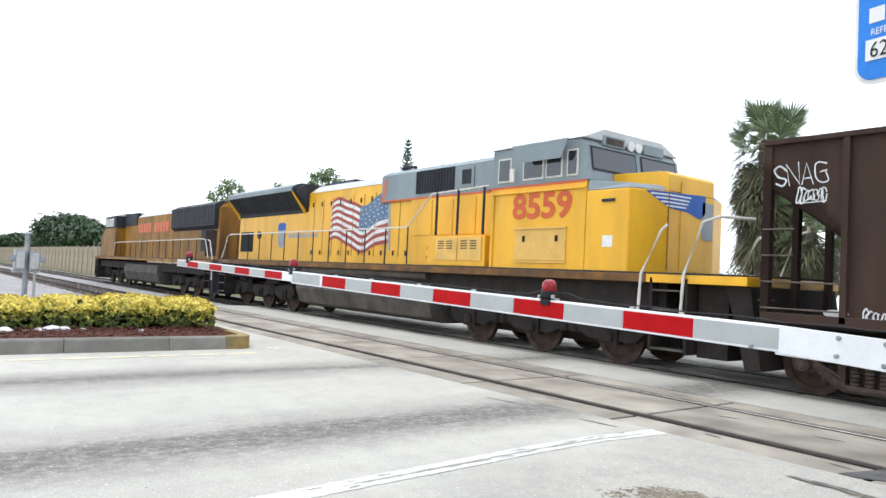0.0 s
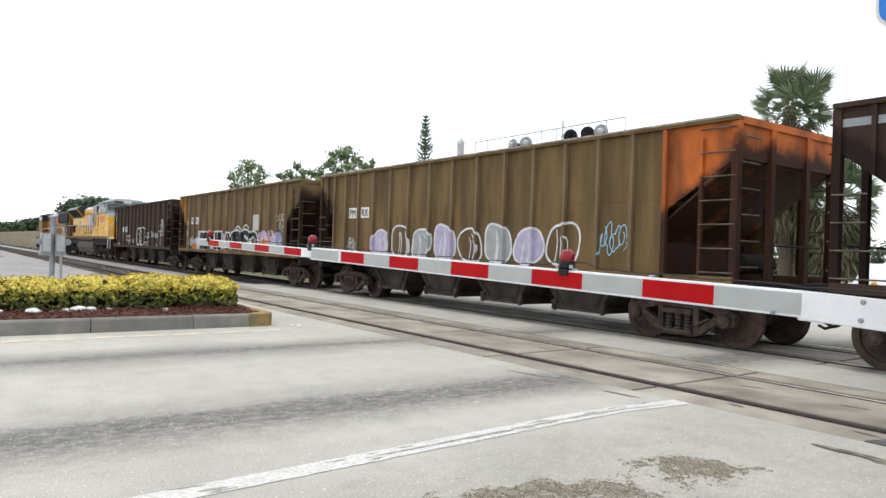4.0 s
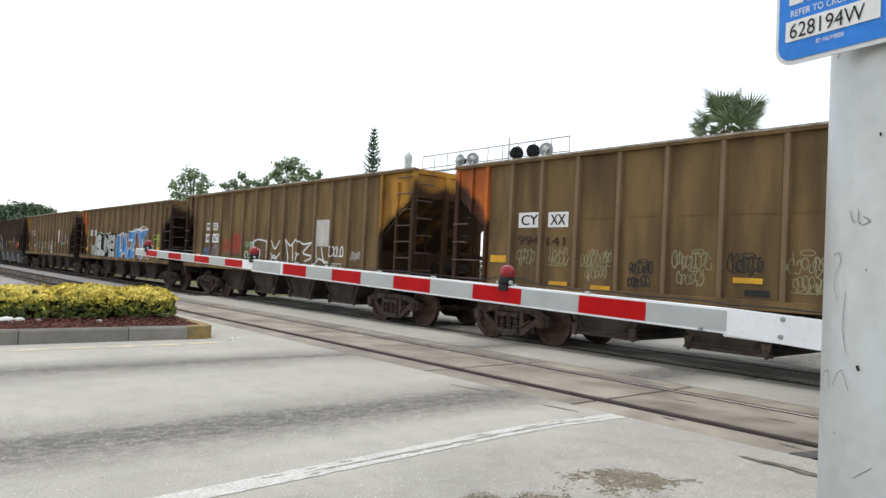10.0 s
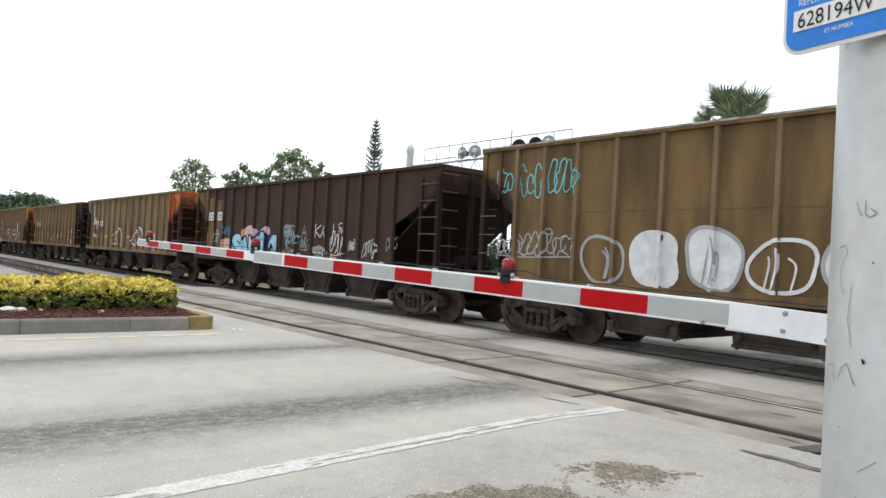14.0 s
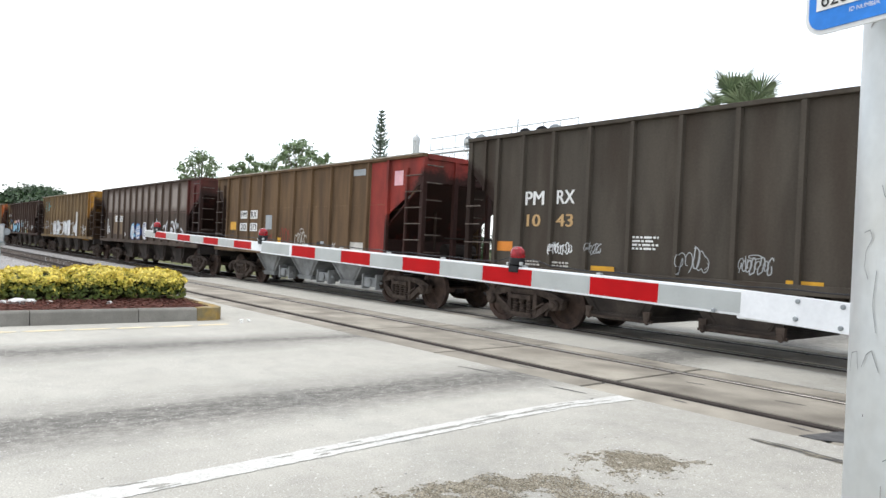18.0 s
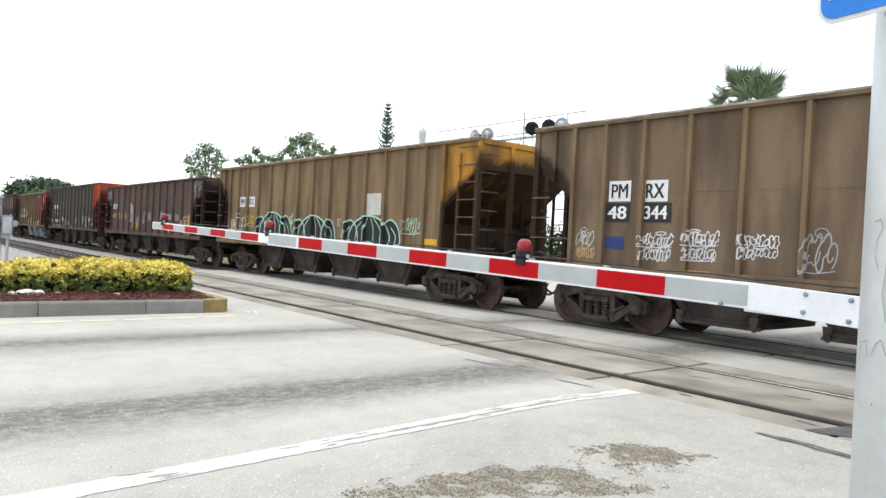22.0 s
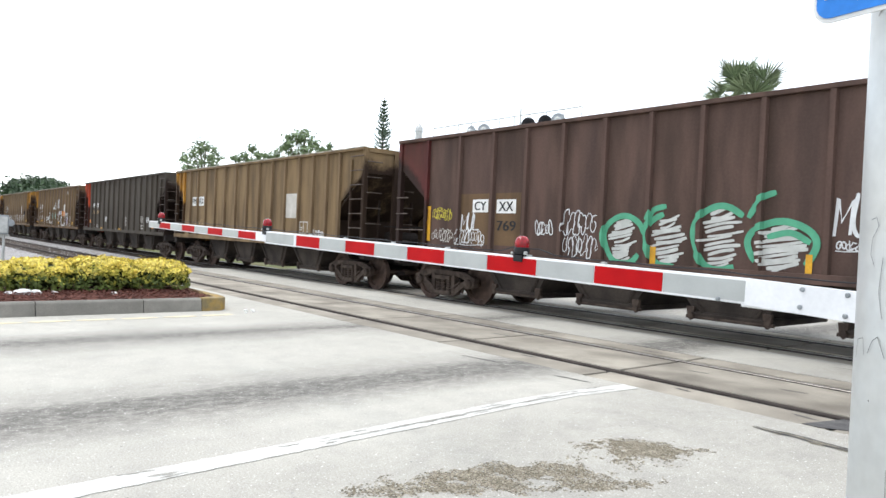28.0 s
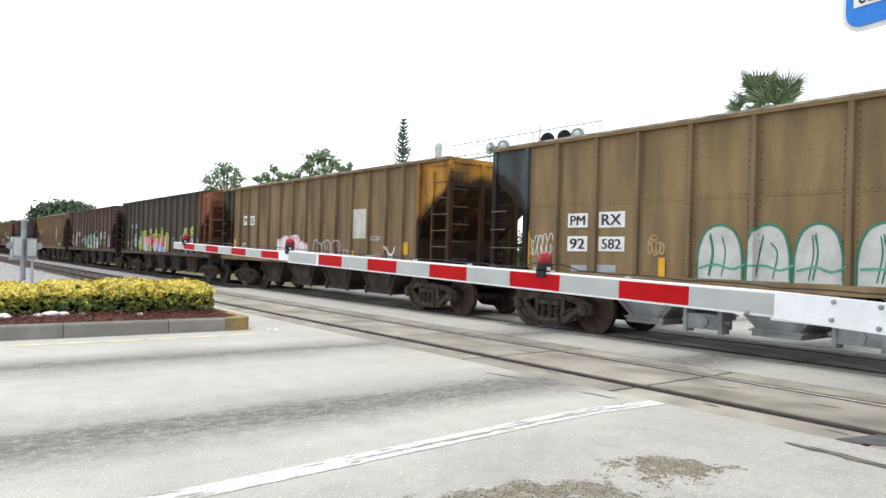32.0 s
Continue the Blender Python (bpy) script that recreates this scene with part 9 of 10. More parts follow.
# winged emblem on the slanting nose face, in plain shapes
na, nb = Vector((ax(-3.42), -CY)), Vector((ax(-3.14), -0.72))
nd = (nb - na).normalized()
nn = Vector((nd.y, -nd.x))
SLANT = (nb - na).length


def on_nose(u, z, o):
    """A point on the nose: u runs along the slanting corner, then across the front."""
    if u <= SLANT:
        p = na + nd * u + nn * o
        return (p.x, p.y, z)
    return (nb.x + 0.016 + o, nb.y + (u - SLANT), z)


def nose_band(name, cuts, o, material, label=""):
    """A painted band on the nose: (u, lower edge, upper edge) from station to station."""
    g = Geo()
    for (u0, a0, b0), (u1, a1, b1) in zip(cuts, cuts[1:]):
        g.add([on_nose(u0, a0, o), on_nose(u1, a1, o), on_nose(u1, b1, o), on_nose(u0, b0, o)], [(0, 1, 2, 3)])
    part(name, g, material, la, label)


nose_band("wing_emblem", [(0.34, 3.12, 3.14), (SLANT, 2.86, 3.14), (1.35, 2.82, 3.15), (1.75, 2.72, 3.17), (1.92, 2.84, 3.17)], 0.006, M["loco_blue"], "blue wing emblem, plain shape")
for q in range(4):
    z = 3.085 - q * 0.065
    nose_band("wing_stripe", [(0.42 + q * 0.11, z - 0.008, z + 0.022), (SLANT, z - 0.012, z + 0.018), (1.45 - 0.05 * q, z - 0.012, z + 0.016)], 0.010, M["white"])
part("nose_seam", Geo().box(ax(-3.15), ax(-3.128), -0.735, -0.715, 1.75, 3.14), M["loco_dusty"], la)
part("nose_shield", Geo().box(ax(-3.124), ax(-3.118), 0.30, 0.66, 2.35, 3.05), M["greymark"], la, "pale shield, plain shape")
# flag, shield and lettering bars on the hood
flag(la, ax(-15.2), 2.25, 3.4, 1.25, -HY - 0.006)
g = Geo().prism([(ax(-19.0), 2.75), (ax(-18.4), 2.75), (ax(-18.38), 2.95), (ax(-18.5), 3.02), (ax(-18.9), 3.02), (ax(-19.02), 2.95)], 1, -HY - 0.008, -HY - 0.002)
part("shield_top", g, M["loco_blue"], la, "blue and pale shield, plain shape")
part("shield_field", Geo().prism([(ax(-18.95), 2.25), (ax(-18.7), 2.1), (ax(-18.45), 2.25), (ax(-18.4), 2.745), (ax(-19.0), 2.745)], 1, -HY - 0.007, -HY - 0.002), M["greymark"], la)
for q in range(8):
    part("lettering_bar", Geo().box(ax(-18.15) + q * 0.28, ax(-18.15) + q * 0.28 + 0.2, -HY - 0.006, -HY - 0.001, 2.48, 2.62), M["greymark"], la)
panel_lines(la, [ax(-16.3) + 0.62 * q for q in range(9)], -HY, 1.9, 3.7)
for q in range(10):
    part("hood_latch", Geo().box(ax(-16.4) + q * 0.6, ax(-16.4) + q * 0.6 + 0.035, -HY - 0.03, -HY, 3.46, 3.60), M["loco_dark"], la)
    part("hood_latch", Geo().box(ax(-16.4) + q * 0.6, ax(-16.4) + q * 0.6 + 0.035, -HY - 0.03, -HY, 1.93, 2.06), M["loco_dark"], la)
louvre(la, ax(-22.4), ax(-21.2), 2.0, 2.75, -HY, 8, M["loco_dark"])
part("hood_lamp", Geo().lathe([(0.14, -HY - 0.05), (0.14, -HY)], n=14, axis="y", at=(ax(-20.6), 0, 2.62)), M["loco_dark"], la)
# handrails, near and far side
for s in (-1, 1):
    y = s * 1.46
    posts = [(ax(-22.4) + q * 1.02, y, 2.62) for q in range(13)]
    rail_run(la, [(ax(-22.9), y, 1.75), (ax(-22.45), y, 2.55), (ax(-22.2), y, 2.62), (ax(-10.2), y, 2.62), (ax(-9.2), y, 3.40), (ax(-7.15), y, 3.45)], posts, DECK, M["rail_white"])
    for x in (-9.0, -8.2, -7.3):
        part("stanchion", Geo().tube([(ax(x), y, 2.40), (ax(x), y, 3.44)], 0.03, 6), M["loco_dark"], la)
    steps(la, ax(-2.55), s)
    steps(la, 0.55, s)
    part("handrail", Geo().tube([(ax(-3.12), y + s * 0.06, 0.85), (ax(-3.08), y + s * 0.06, 1.65), (ax(-2.72), y + s * 0.05, 2.38), (ax(-2.62), y + s * 0.02, 2.48)], 0.026, 8), M["rail_white"], la, "white step handrail")
    part("handrail", Geo().tube([(ax(-2.30), y + s * 0.06, 0.85), (ax(-2.26), y + s * 0.06, 1.65), (ax(-1.95), y + s * 0.05, 2.50), (ax(-1.7), y, 2.58), (ax(-1.45), y * 0.6, 2.58)], 0.026, 8), M["rail_white"], la, "white step handrail")
    part("handrail", Geo().tube([(0.2, y, 0.8), (0.25, y, 1.7), (0.75, y, 2.35), (0.9, y, 2.4)], 0.024, 8), M["rail_white"], la)

# second locomotive: cab towards -x
B0, LB = -45.95, 22.1
lb = thing("locomotive", "dusty yellow diesel locomotive with dark radiator, running ahead", "locomotive", at=pose(B0, TRACK2, 0), group="locomotives of the train")
MOVERS.append((lb, B0))
part("frame_sill", Geo().box(0.4, LB - 0.1, -1.52, 1.52, 1.46, 1.60), M["loco_dusty"], lb, bevel=0.015)
part("walkway", Geo().box(0.3, LB - 0.1, -1.5, 1.5, 1.602, 1.63), M["loco_dark"], lb)
part("under_box", Geo().box(0.8, LB - 0.8, -1.3, 1.3, 0.98, 1.355), M["under"], lb)
loco_truck(lb, 3.9, LOCO_WHEELS)
loco_truck(lb, LB - 3.9, LOCO_WHEELS)
part("fuel_tank", Geo().prism(tank, 0, 7.7, 14.2), M["loco_tank"], lb, "pale dusty fuel tank", bevel=0.03)
part("pilot", Geo().prism([(0.35, 0.25), (0.05, 0.3), (0.2, 1.5), (0.6, 1.5)], 1, -1.4, 1.4), M["loco_dark"], lb)
part("rear_pilot", Geo().box(LB - 0.2, LB - 0.02, -1.45, 1.45, 0.3, 1.58), M["loco_dark"], lb)
part("coupler", COUPLER, None, lb, at=(LB - 0.1, 0, 0))
part("coupler", COUPLER, None, lb, at=pose(0.1, 0, 0, 0, 0, 180))
part("nose", Geo().prism([(1.0, 1.63), (2.6, 1.63), (2.6, 3.25), (1.5, 3.15), (1.05, 2.9)], 1, -1.35, 1.35), M["loco_dusty"], lb, bevel=0.04)
part("cab", Geo().prism([(2.3, 1.63), (5.2, 1.63), (5.2, 4.0), (2.6, 4.0), (2.3, 3.4)], 1, -1.46, 1.46), M["loco_dusty"], lb, "yellow cab", bevel=0.03)
part("cab_top", Geo().prism([(2.35, 3.33), (5.23, 3.33), (5.23, 4.03), (2.62, 4.03)], 1, -1.475, 1.475), M["loco_dark"], lb, "dark cab top")
part("cab_roof", Geo().prism([(-1.5, 4.033), (1.5, 4.033), (0.9, 4.24), (-0.9, 4.24)], 0, 2.3, 5.3), M["loco_roof"], lb, "pale cab roof", bevel=0.02)
for x0, x1 in ((2.75, 3.35), (3.55, 4.05), (4.15, 4.7)):
    w = part("cab_window", Geo().box(x0, x1, -1.49, -1.476, 3.42, 3.9), M["rail_white"], lb)
    part("pane", Geo().box(x0 + 0.04, x1 - 0.04, -1.496, -1.491, 3.46, 3.86), M["glass"], w)
part("equipment_top", Geo().box(5.25, 8.0, -1.0, 1.0, 3.45, 4.15), M["loco_dark"], lb, bevel=0.02)
part("long_hood", Geo().prism([(-HY, 1.63), (HY, 1.63), (HY, 3.85), (0.7, 4.05), (-0.7, 4.05), (-HY, 3.85)], 0, 5.25, LB - 1.0), M["loco_dusty"], lb, "yellow long hood", bevel=0.02)
part("hood_roof", Geo().prism([(-HY - 0.01, 3.87), (-0.71, 4.065), (0.71, 4.065), (HY + 0.01, 3.87), (0.7, 4.10), (-0.7, 4.10)], 0, 8.1, LB - 7.3), M["loco_roof"], lb, "pale hood roof")
flare_b = [(-HY - 0.01, 2.95), (-1.12, 3.1), (-1.12, 4.0), (-0.8, 4.16), (0.8, 4.16), (1.12, 4.0), (1.12, 3.1), (HY + 0.01, 2.95)]
part("radiator", Geo().prism(flare_b, 0, LB - 7.2, LB - 1.2), M["loco_dark"], lb, "dark radiator housing", bevel=0.02)
part("radiator_side", Geo().box(LB - 3.2, LB - 1.6, -HY - 0.02, -HY, 2.0, 2.95), M["loco_dark"], lb)
for q in range(11):
    if q != 5:
        part("lettering_bar", Geo().box(8.3 + q * 0.52, 8.3 + q * 0.52 + 0.4, -HY - 0.012, -HY - 0.002, 3.0, 3.5), M["loco_red"], lb, "red lettering block, plain bar")
panel_lines(lb, [6.0 + 0.8 * q for q in range(12)], -HY, 1.8, 3.7)
for s in (-1, 1):
    y = s * 1.46
    rail_run(lb, [(4.9, y, 1.7), (5.3, y, 2.45), (LB - 1.5, y, 2.5), (LB - 1.1, y, 2.45), (LB - 0.7, y, 1.7)], [(5.6 + q * 1.1, y, 2.5) for q in range(14)], 1.6, M["rail_white"])
    steps(lb, LB - 0.6, s)
    steps(lb, 0.75, s)
    part("handrail", Geo().tube([(LB - 0.15, y, 0.8), (LB - 0.2, y, 1.7), (LB - 0.55, y, 2.4), (LB - 0.8, y, 2.45)], 0.026, 8), M["rail_white"], lb, "white step handrail")
    part("handrail", Geo().tube([(0.3, y, 0.8), (0.35, y, 1.7), (0.8, y, 2.4), (1.2, y, 2.45)], 0.026, 8), M["rail_white"], lb)
for k in range(16):
    part("radiator_fin", Geo().box(LB - 7.0 + k * 0.36, LB - 6.96 + k * 0.36, -1.135, -1.12, 3.15, 3.98), M["loco_dark"], lb)
part("radiator_door", Geo().box(LB - 1.19, LB - 0.97, -HY + 0.02, HY - 0.02, 1.7, 3.9), M["loco_end"], lb, "sooty end of the hood", bevel=0.03)
part("brake_bay", Geo().box(LB - 2.6, LB - 1.3, -HY - 0.03, -HY - 0.02, 1.8, 2.9), M["soot"], lb)


# ---- shrubs, trees and what stands beyond the tracks ----
def leaf_cloud(g, centre, radii, n, size, r, mi=0, flat=0.0, shell=0.55):
    """Small leaf quads scattered through the outer part of a lumpy ellipsoid."""
    ph = [r.uniform(0, 6.28) for _ in range(5)]
    for _ in range(n):
        a, b = r.uniform(0, 6.283), math.asin(r.uniform(-1, 1))
        k = (shell + (1 - shell) * r.random() ** 0.6) * (1 + 0.16 * math.sin(3 * a + ph[0]) + 0.13 * math.sin(5 * b + 2 * a + ph[1]))
        d = Vector((math.cos(a) * math.cos(b), math.sin(a) * math.cos(b), math.sin(b)))
        p = Vector(centre) + Vector((d.x * radii[0], d.y * radii[1], d.z * radii[2])) * k
        up = (d + Vector((r.gauss(0, 0.6), r.gauss(0, 0.6), r.gauss(0.3, 0.6)))).normalized()
        u = up.orthogonal().normalized()
        u.rotate(Matrix.Rotation(r.uniform(0, 6.28), 3, up))
        w = up.cross(u)
        s = size * r.uniform(0.6, 1.3)
        g.add([p - u * s, p + w * s * 0.5, p + u * s, p - w * s * 0.5], [(0, 1, 2, 3)], mi)


def shrub(x, y, rx, ry, h, seed):
    r = random.Random(seed)
    ob = thing("shrub", "clipped golden-green shrub in the median bed", "shrub", at=(x, y, 0.2), group="hedge shrubs in the median")
    g = Geo()
    for k in range(9):
        a = r.uniform(0, 6.28)
        g.tube([(0.1 * math.cos(a), 0.1 * math.sin(a), 0), (rx * 0.45 * math.cos(a), ry * 0.45 * math.sin(a), h * 0.45), (rx * 0.6 * math.cos(a), ry * 0.6 * math.sin(a), h * 0.75)], 0.014, 5)
    part("stem", g, M["bark"], ob)
    # dense core blocks light; its dark colour is the shade between the leaves
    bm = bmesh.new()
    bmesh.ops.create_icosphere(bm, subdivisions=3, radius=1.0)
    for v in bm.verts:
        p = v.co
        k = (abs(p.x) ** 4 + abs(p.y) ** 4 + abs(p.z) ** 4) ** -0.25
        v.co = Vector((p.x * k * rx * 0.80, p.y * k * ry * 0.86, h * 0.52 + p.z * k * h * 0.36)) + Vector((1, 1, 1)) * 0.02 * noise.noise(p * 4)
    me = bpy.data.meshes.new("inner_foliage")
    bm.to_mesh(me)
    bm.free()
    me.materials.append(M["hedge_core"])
    part("inner_foliage", me, None, ob, "dense inner core, coloured dark for the shade between leaves")
    low, mid, top = Geo(), Geo(), Geo()
    n = int(6200 * rx * ry * 2.2)
    ph = [r.uniform(0, 6.28) for _ in range(6)]
    for _ in range(n):
        a = r.uniform(0, 6.283)
        if r.random() < 0.45:
            q = math.sqrt(r.random())
            zz = h * (0.93 + 0.07 * r.random()) * (1 - 0.32 * q**4)
        else:
            q, zz = 0.9 + 0.12 * r.random(), h * (0.10 + 0.80 * r.random() ** 0.85)
            q *= 0.74 + 0.26 * math.sin(math.pi * min(1, zz / h * 0.75 + 0.25))
        sq = (abs(math.cos(a)) ** 2.8 + abs(math.sin(a)) ** 2.8) ** (-1 / 2.8)
        at = Vector((q * math.cos(a) * 2.6 + x, q * math.sin(a) * 2.6 + y, zz * 6))
        tuft = noise.noise(at * 1.5) + 0.6 * noise.noise(at * 3.3)
        if tuft < -0.34:
            continue
        lump = 1 + 0.10 * tuft + 0.06 * math.sin(4 * a + ph[0] + zz * 5)
        p = Vector((rx * q * sq * lump * math.cos(a), ry * q * sq * lump * math.sin(a), zz * (1 + 0.10 * tuft * (zz / h) + r.gauss(0, 0.025))))
        d = Vector((p.x / rx, p.y / ry, 1.2 * (zz / h) ** 2)).normalized()
        up = (d + Vector((r.gauss(0, 0.5), r.gauss(0, 0.5), r.gauss(0.15, 0.5)))).normalized()
        u = up.orthogonal().normalized()
        u.rotate(Matrix.Rotation(r.uniform(0, 6.28), 3, up))
        w = up.cross(u)
        s = r.uniform(0.020, 0.043)
        # height and tufts choose the leaf colour, bright above, shade-dark below and in hollows
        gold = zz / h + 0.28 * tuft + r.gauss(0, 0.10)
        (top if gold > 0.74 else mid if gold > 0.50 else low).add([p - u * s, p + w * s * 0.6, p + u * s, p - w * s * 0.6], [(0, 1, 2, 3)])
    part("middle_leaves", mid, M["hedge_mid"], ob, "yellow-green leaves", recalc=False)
    part("lower_leaves", low, M["hedge_low"], ob, "green lower leaves, darkened for shade", recalc=False)
    part("upper_leaves", top, M["hedge_top"], ob, "golden upper leaves, brightened for top light", recalc=False)


yy, k = -3.08, 0
while yy > -13.5:
    shrub(-9.75 + 0.06 * math.sin(k * 2.1), yy, 0.80, 0.62, 0.57 + 0.035 * math.sin(k * 1.7), 400 + k)
    yy -= 0.98
    k += 1


def broad_tree(x, y, h, spread, seed, leaf="leaf", label="airy green tree far behind the train", n=64, base=-0.25, size=0.22, clumps=26, puff=0.29):
    """A trunk, limbs and many small leaf clumps with gaps between them."""
    r = random.Random(seed)
    ob = thing("tree", label, "tree", at=(x, y, base), group="trees behind the tracks")
    g = Geo().tube([(0, 0, 0), (0.1, 0.05, h * 0.3), (0, 0.1, h * 0.6)], h * 0.022, 8, r2=h * 0.012)
    lv = Geo()
    for k in range(clumps):
        a, q = k * 2.4 + r.uniform(-0.3, 0.3), math.sqrt((k + 0.5) / clumps)
        e = Vector((spread * q * math.cos(a), spread * q * math.sin(a), h * (0.97 - 0.34 * q**1.8 * r.uniform(0.4, 1.3) - 0.05 * r.random())))
        g.tube([(0, 0, h * r.uniform(0.4, 0.55)), (e.x * 0.5, e.y * 0.5, e.z * 0.82), e], h * 0.006, 5, r2=h * 0.002)
        rr = spread * puff * r.uniform(0.7, 1.3)
        leaf_cloud(lv, e, (rr, rr, rr * 0.75), n, size, r, shell=0.15)
        leaf_cloud(lv, e * 0.9 + Vector((0, 0, -h * 0.04)), (rr, rr, rr), n // 2, size, r, shell=0.15)
    part("trunk", g, M["bark"], ob)
    part("crown", lv, M[leaf], ob, recalc=False)


broad_tree(-96, 30, 14.6, 3.3, 1)
broad_tree(-80.5, 30, 12.7, 2.2, 2, clumps=18)
broad_tree(-75, 31, 12.0, 2.4, 3, clumps=20)
broad_tree(-66.5, 30, 13.4, 2.8, 4, clumps=22)
broad_tree(-61.0, 30, 11.7, 1.7, 7, clumps=9, n=40)
broad_tree(-216, 30, 13.0, 9.5, 5, leaf="leaf_dark", label="large dome-shaped dark tree in the distance", n=110, size=0.5, clumps=60)
broad_tree(-190, 27, 7.2, 6.0, 6, leaf="leaf_dark", label="dark distant tree behind the wall", n=90, size=0.5, clumps=40)
for i, (x, y, h, s) in enumerate(((-150, 22, 8.2, 5), (-172, 25, 9.0, 6), (-240, 22, 7.6, 7), (-262, 25, 7.2, 8), (-290, 22, 7.2, 8), (-325, 24, 7.3, 9), (-360, 22, 7.3, 9), (-400, 16, 7.0, 9), (-450, 18, 6.8, 9), (-520, 18, 6.2, 9), (-130, 24, 7.0, 4.5))):
    broad_tree(x, y, h, s, 20 + i, leaf="leaf_dark", label="dark distant tree in a row behind the wall", n=80, size=0.55, clumps=44)


def norfolk_pine(x, y, h, seed):
    r = random.Random(seed)
    ob = thing("norfolk_pine", "slender tiered pine tree far behind the train", "tree", at=(x, y, -0.25))
    part("trunk", Geo().tube([(0, 0, 0), (0.05, 0, h * 0.5), (0, 0, h)], 0.2, 8, r2=0.03), M["bark"], ob)
    g = Geo()
    z, tier = h * 0.3, 0
    while z < h * 0.985:
        ln = 2.0 * (1 - z / h) ** 0.8 + 0.10
        for k in range(8):
            a = k * 0.785 + tier * 0.5 + r.uniform(-0.25, 0.25)
            q = ln * r.uniform(0.55, 1.15)
            for m in range(30):
                t = 0.12 + 0.88 * m / 30
                p = Vector((q * t * math.cos(a), q * t * math.sin(a), z + q * (0.12 * t + 0.5 * t * t * t)))
                d = Vector((math.cos(a), math.sin(a), 0.4 + t)).normalized()
                side = d.cross(Vector((0, 0, 1))).normalized() * (r.uniform(0.05, 0.13) * (1 if m % 2 else -1))
                up = Vector((0, 0, r.uniform(0.02, 0.17)))
                g.add([p, p + d * 0.14 + side * 0.3, p + side + up + d * 0.1, p - d * 0.04 + up * 0.5], [(0, 1, 2, 3)])
        z += r.uniform(0.22, 0.42)
        tier += 1
    part("foliage", g, M["pine"], ob, recalc=False)


norfolk_pine(-50.8, 30, 14.6, 3)


def fan_palm(x, y, h, seed, skirt=4.6, label="fan palm with a shaggy skirt of dead fronds"):
    r = random.Random(seed)
    ob = thing("fan_palm", label, "palm tree", at=(x, y, -0.25), group="fan palms beyond the tracks")
    g = Geo().tube([(0, 0, 0), (0.05, 0.02, h * 0.4), (0, 0, h)], 0.26, 12, r2=0.17)
    for k in range(int(h / 0.14)):
        g.lathe([(0.25, k * 0.14), (0.275 - 0.06 * k * 0.14 / h, k * 0.14 + 0.09), (0.24, k * 0.14 + 0.13)], n=9)
    part("trunk", g, M["bark"], ob)

    def fan(g, base, direction, size, droop, blades=17, stalk=1.0):
        d = Vector(direction).normalized()
        side = d.cross(Vector((0, 0, 1)))
        side = side.normalized() if side.length > 0.05 else Vector((1, 0, 0))
        side.rotate(Matrix.Rotation(r.uniform(-0.9, 0.9), 3, d))
        stem = Vector(base) + d * size * stalk
        g.tube([base, stem], 0.014, 4)
        nrm = side.cross(d)
        for b in range(blades):
            a = (b / (blades - 1) - 0.5) * 3.1
            v = (d * math.cos(a) + side * math.sin(a) + nrm * 0.25 * abs(math.sin(a))).normalized()
            ln = size * (0.85 - 0.12 * abs(a) / 1.75) * r.uniform(0.85, 1.1)
            tip = stem + v * ln - Vector((0, 0, droop * ln * (0.2 + 0.25 * abs(a))))
            mid = stem + v * ln * 0.55
            w = (side * math.cos(a) - d * math.sin(a)).normalized() * size * 0.034
            g.add([stem, mid + w, tip, mid - w], [(0, 1, 2, 3)])

    green = Geo()
    for k in range(46):
        a, e = k * 2.4 + r.uniform(-0.2, 0.2), math.asin(-0.62 + 1.60 * ((k + 0.5) / 46) ** 0.85)
        fan(green, (0, 0, h - 0.55 + 0.35 * r.random()), (math.cos(a) * math.cos(e), math.sin(a) * math.cos(e), math.sin(e) + 0.1), r.uniform(0.8, 1.1) * (0.86 + 0.36 * max(0.0, math.sin(e))), 0.12 if e > 0.1 else 0.45, blades=21, stalk=1.05)
    for k in range(9):
        # the young fronds stand nearly upright in the middle
        a, u = k * 2.4, r.uniform(0.1, 0.45)
        fan(green, (0, 0, h - 0.3), (u * math.cos(a), u * math.sin(a), 1.0), r.uniform(0.8, 1.0), 0.05, blades=15, stalk=1.25)
    part("fronds", green, M["frond"], ob, "grey-green fan fronds", recalc=False)
    dead = Geo()
    for k in range(300):
        a, z = r.uniform(0, 6.283), h - 0.35 - skirt * r.random()
        fan(dead, (0.15 * math.cos(a), 0.15 * math.sin(a), z), (math.cos(a) * 0.6, math.sin(a) * 0.6, r.uniform(-1.0, -0.3)), r.uniform(0.75, 1.05), 1.0, 9, stalk=0.75)
    part("dead_skirt", dead, M["deadfrond"], ob, "hanging skirt of dead fronds", recalc=False)


fan_palm(-9.55, 18.5, 7.5, 1, skirt=3.6)
fan_palm(-8.05, 19.0, 4.3, 6, skirt=1.9, label="short fan palm with a shaggy skirt behind the train")
fan_palm(-12.6, 24.5, 5.2, 4, skirt=1.6, label="slender fan palm farther behind the tracks")


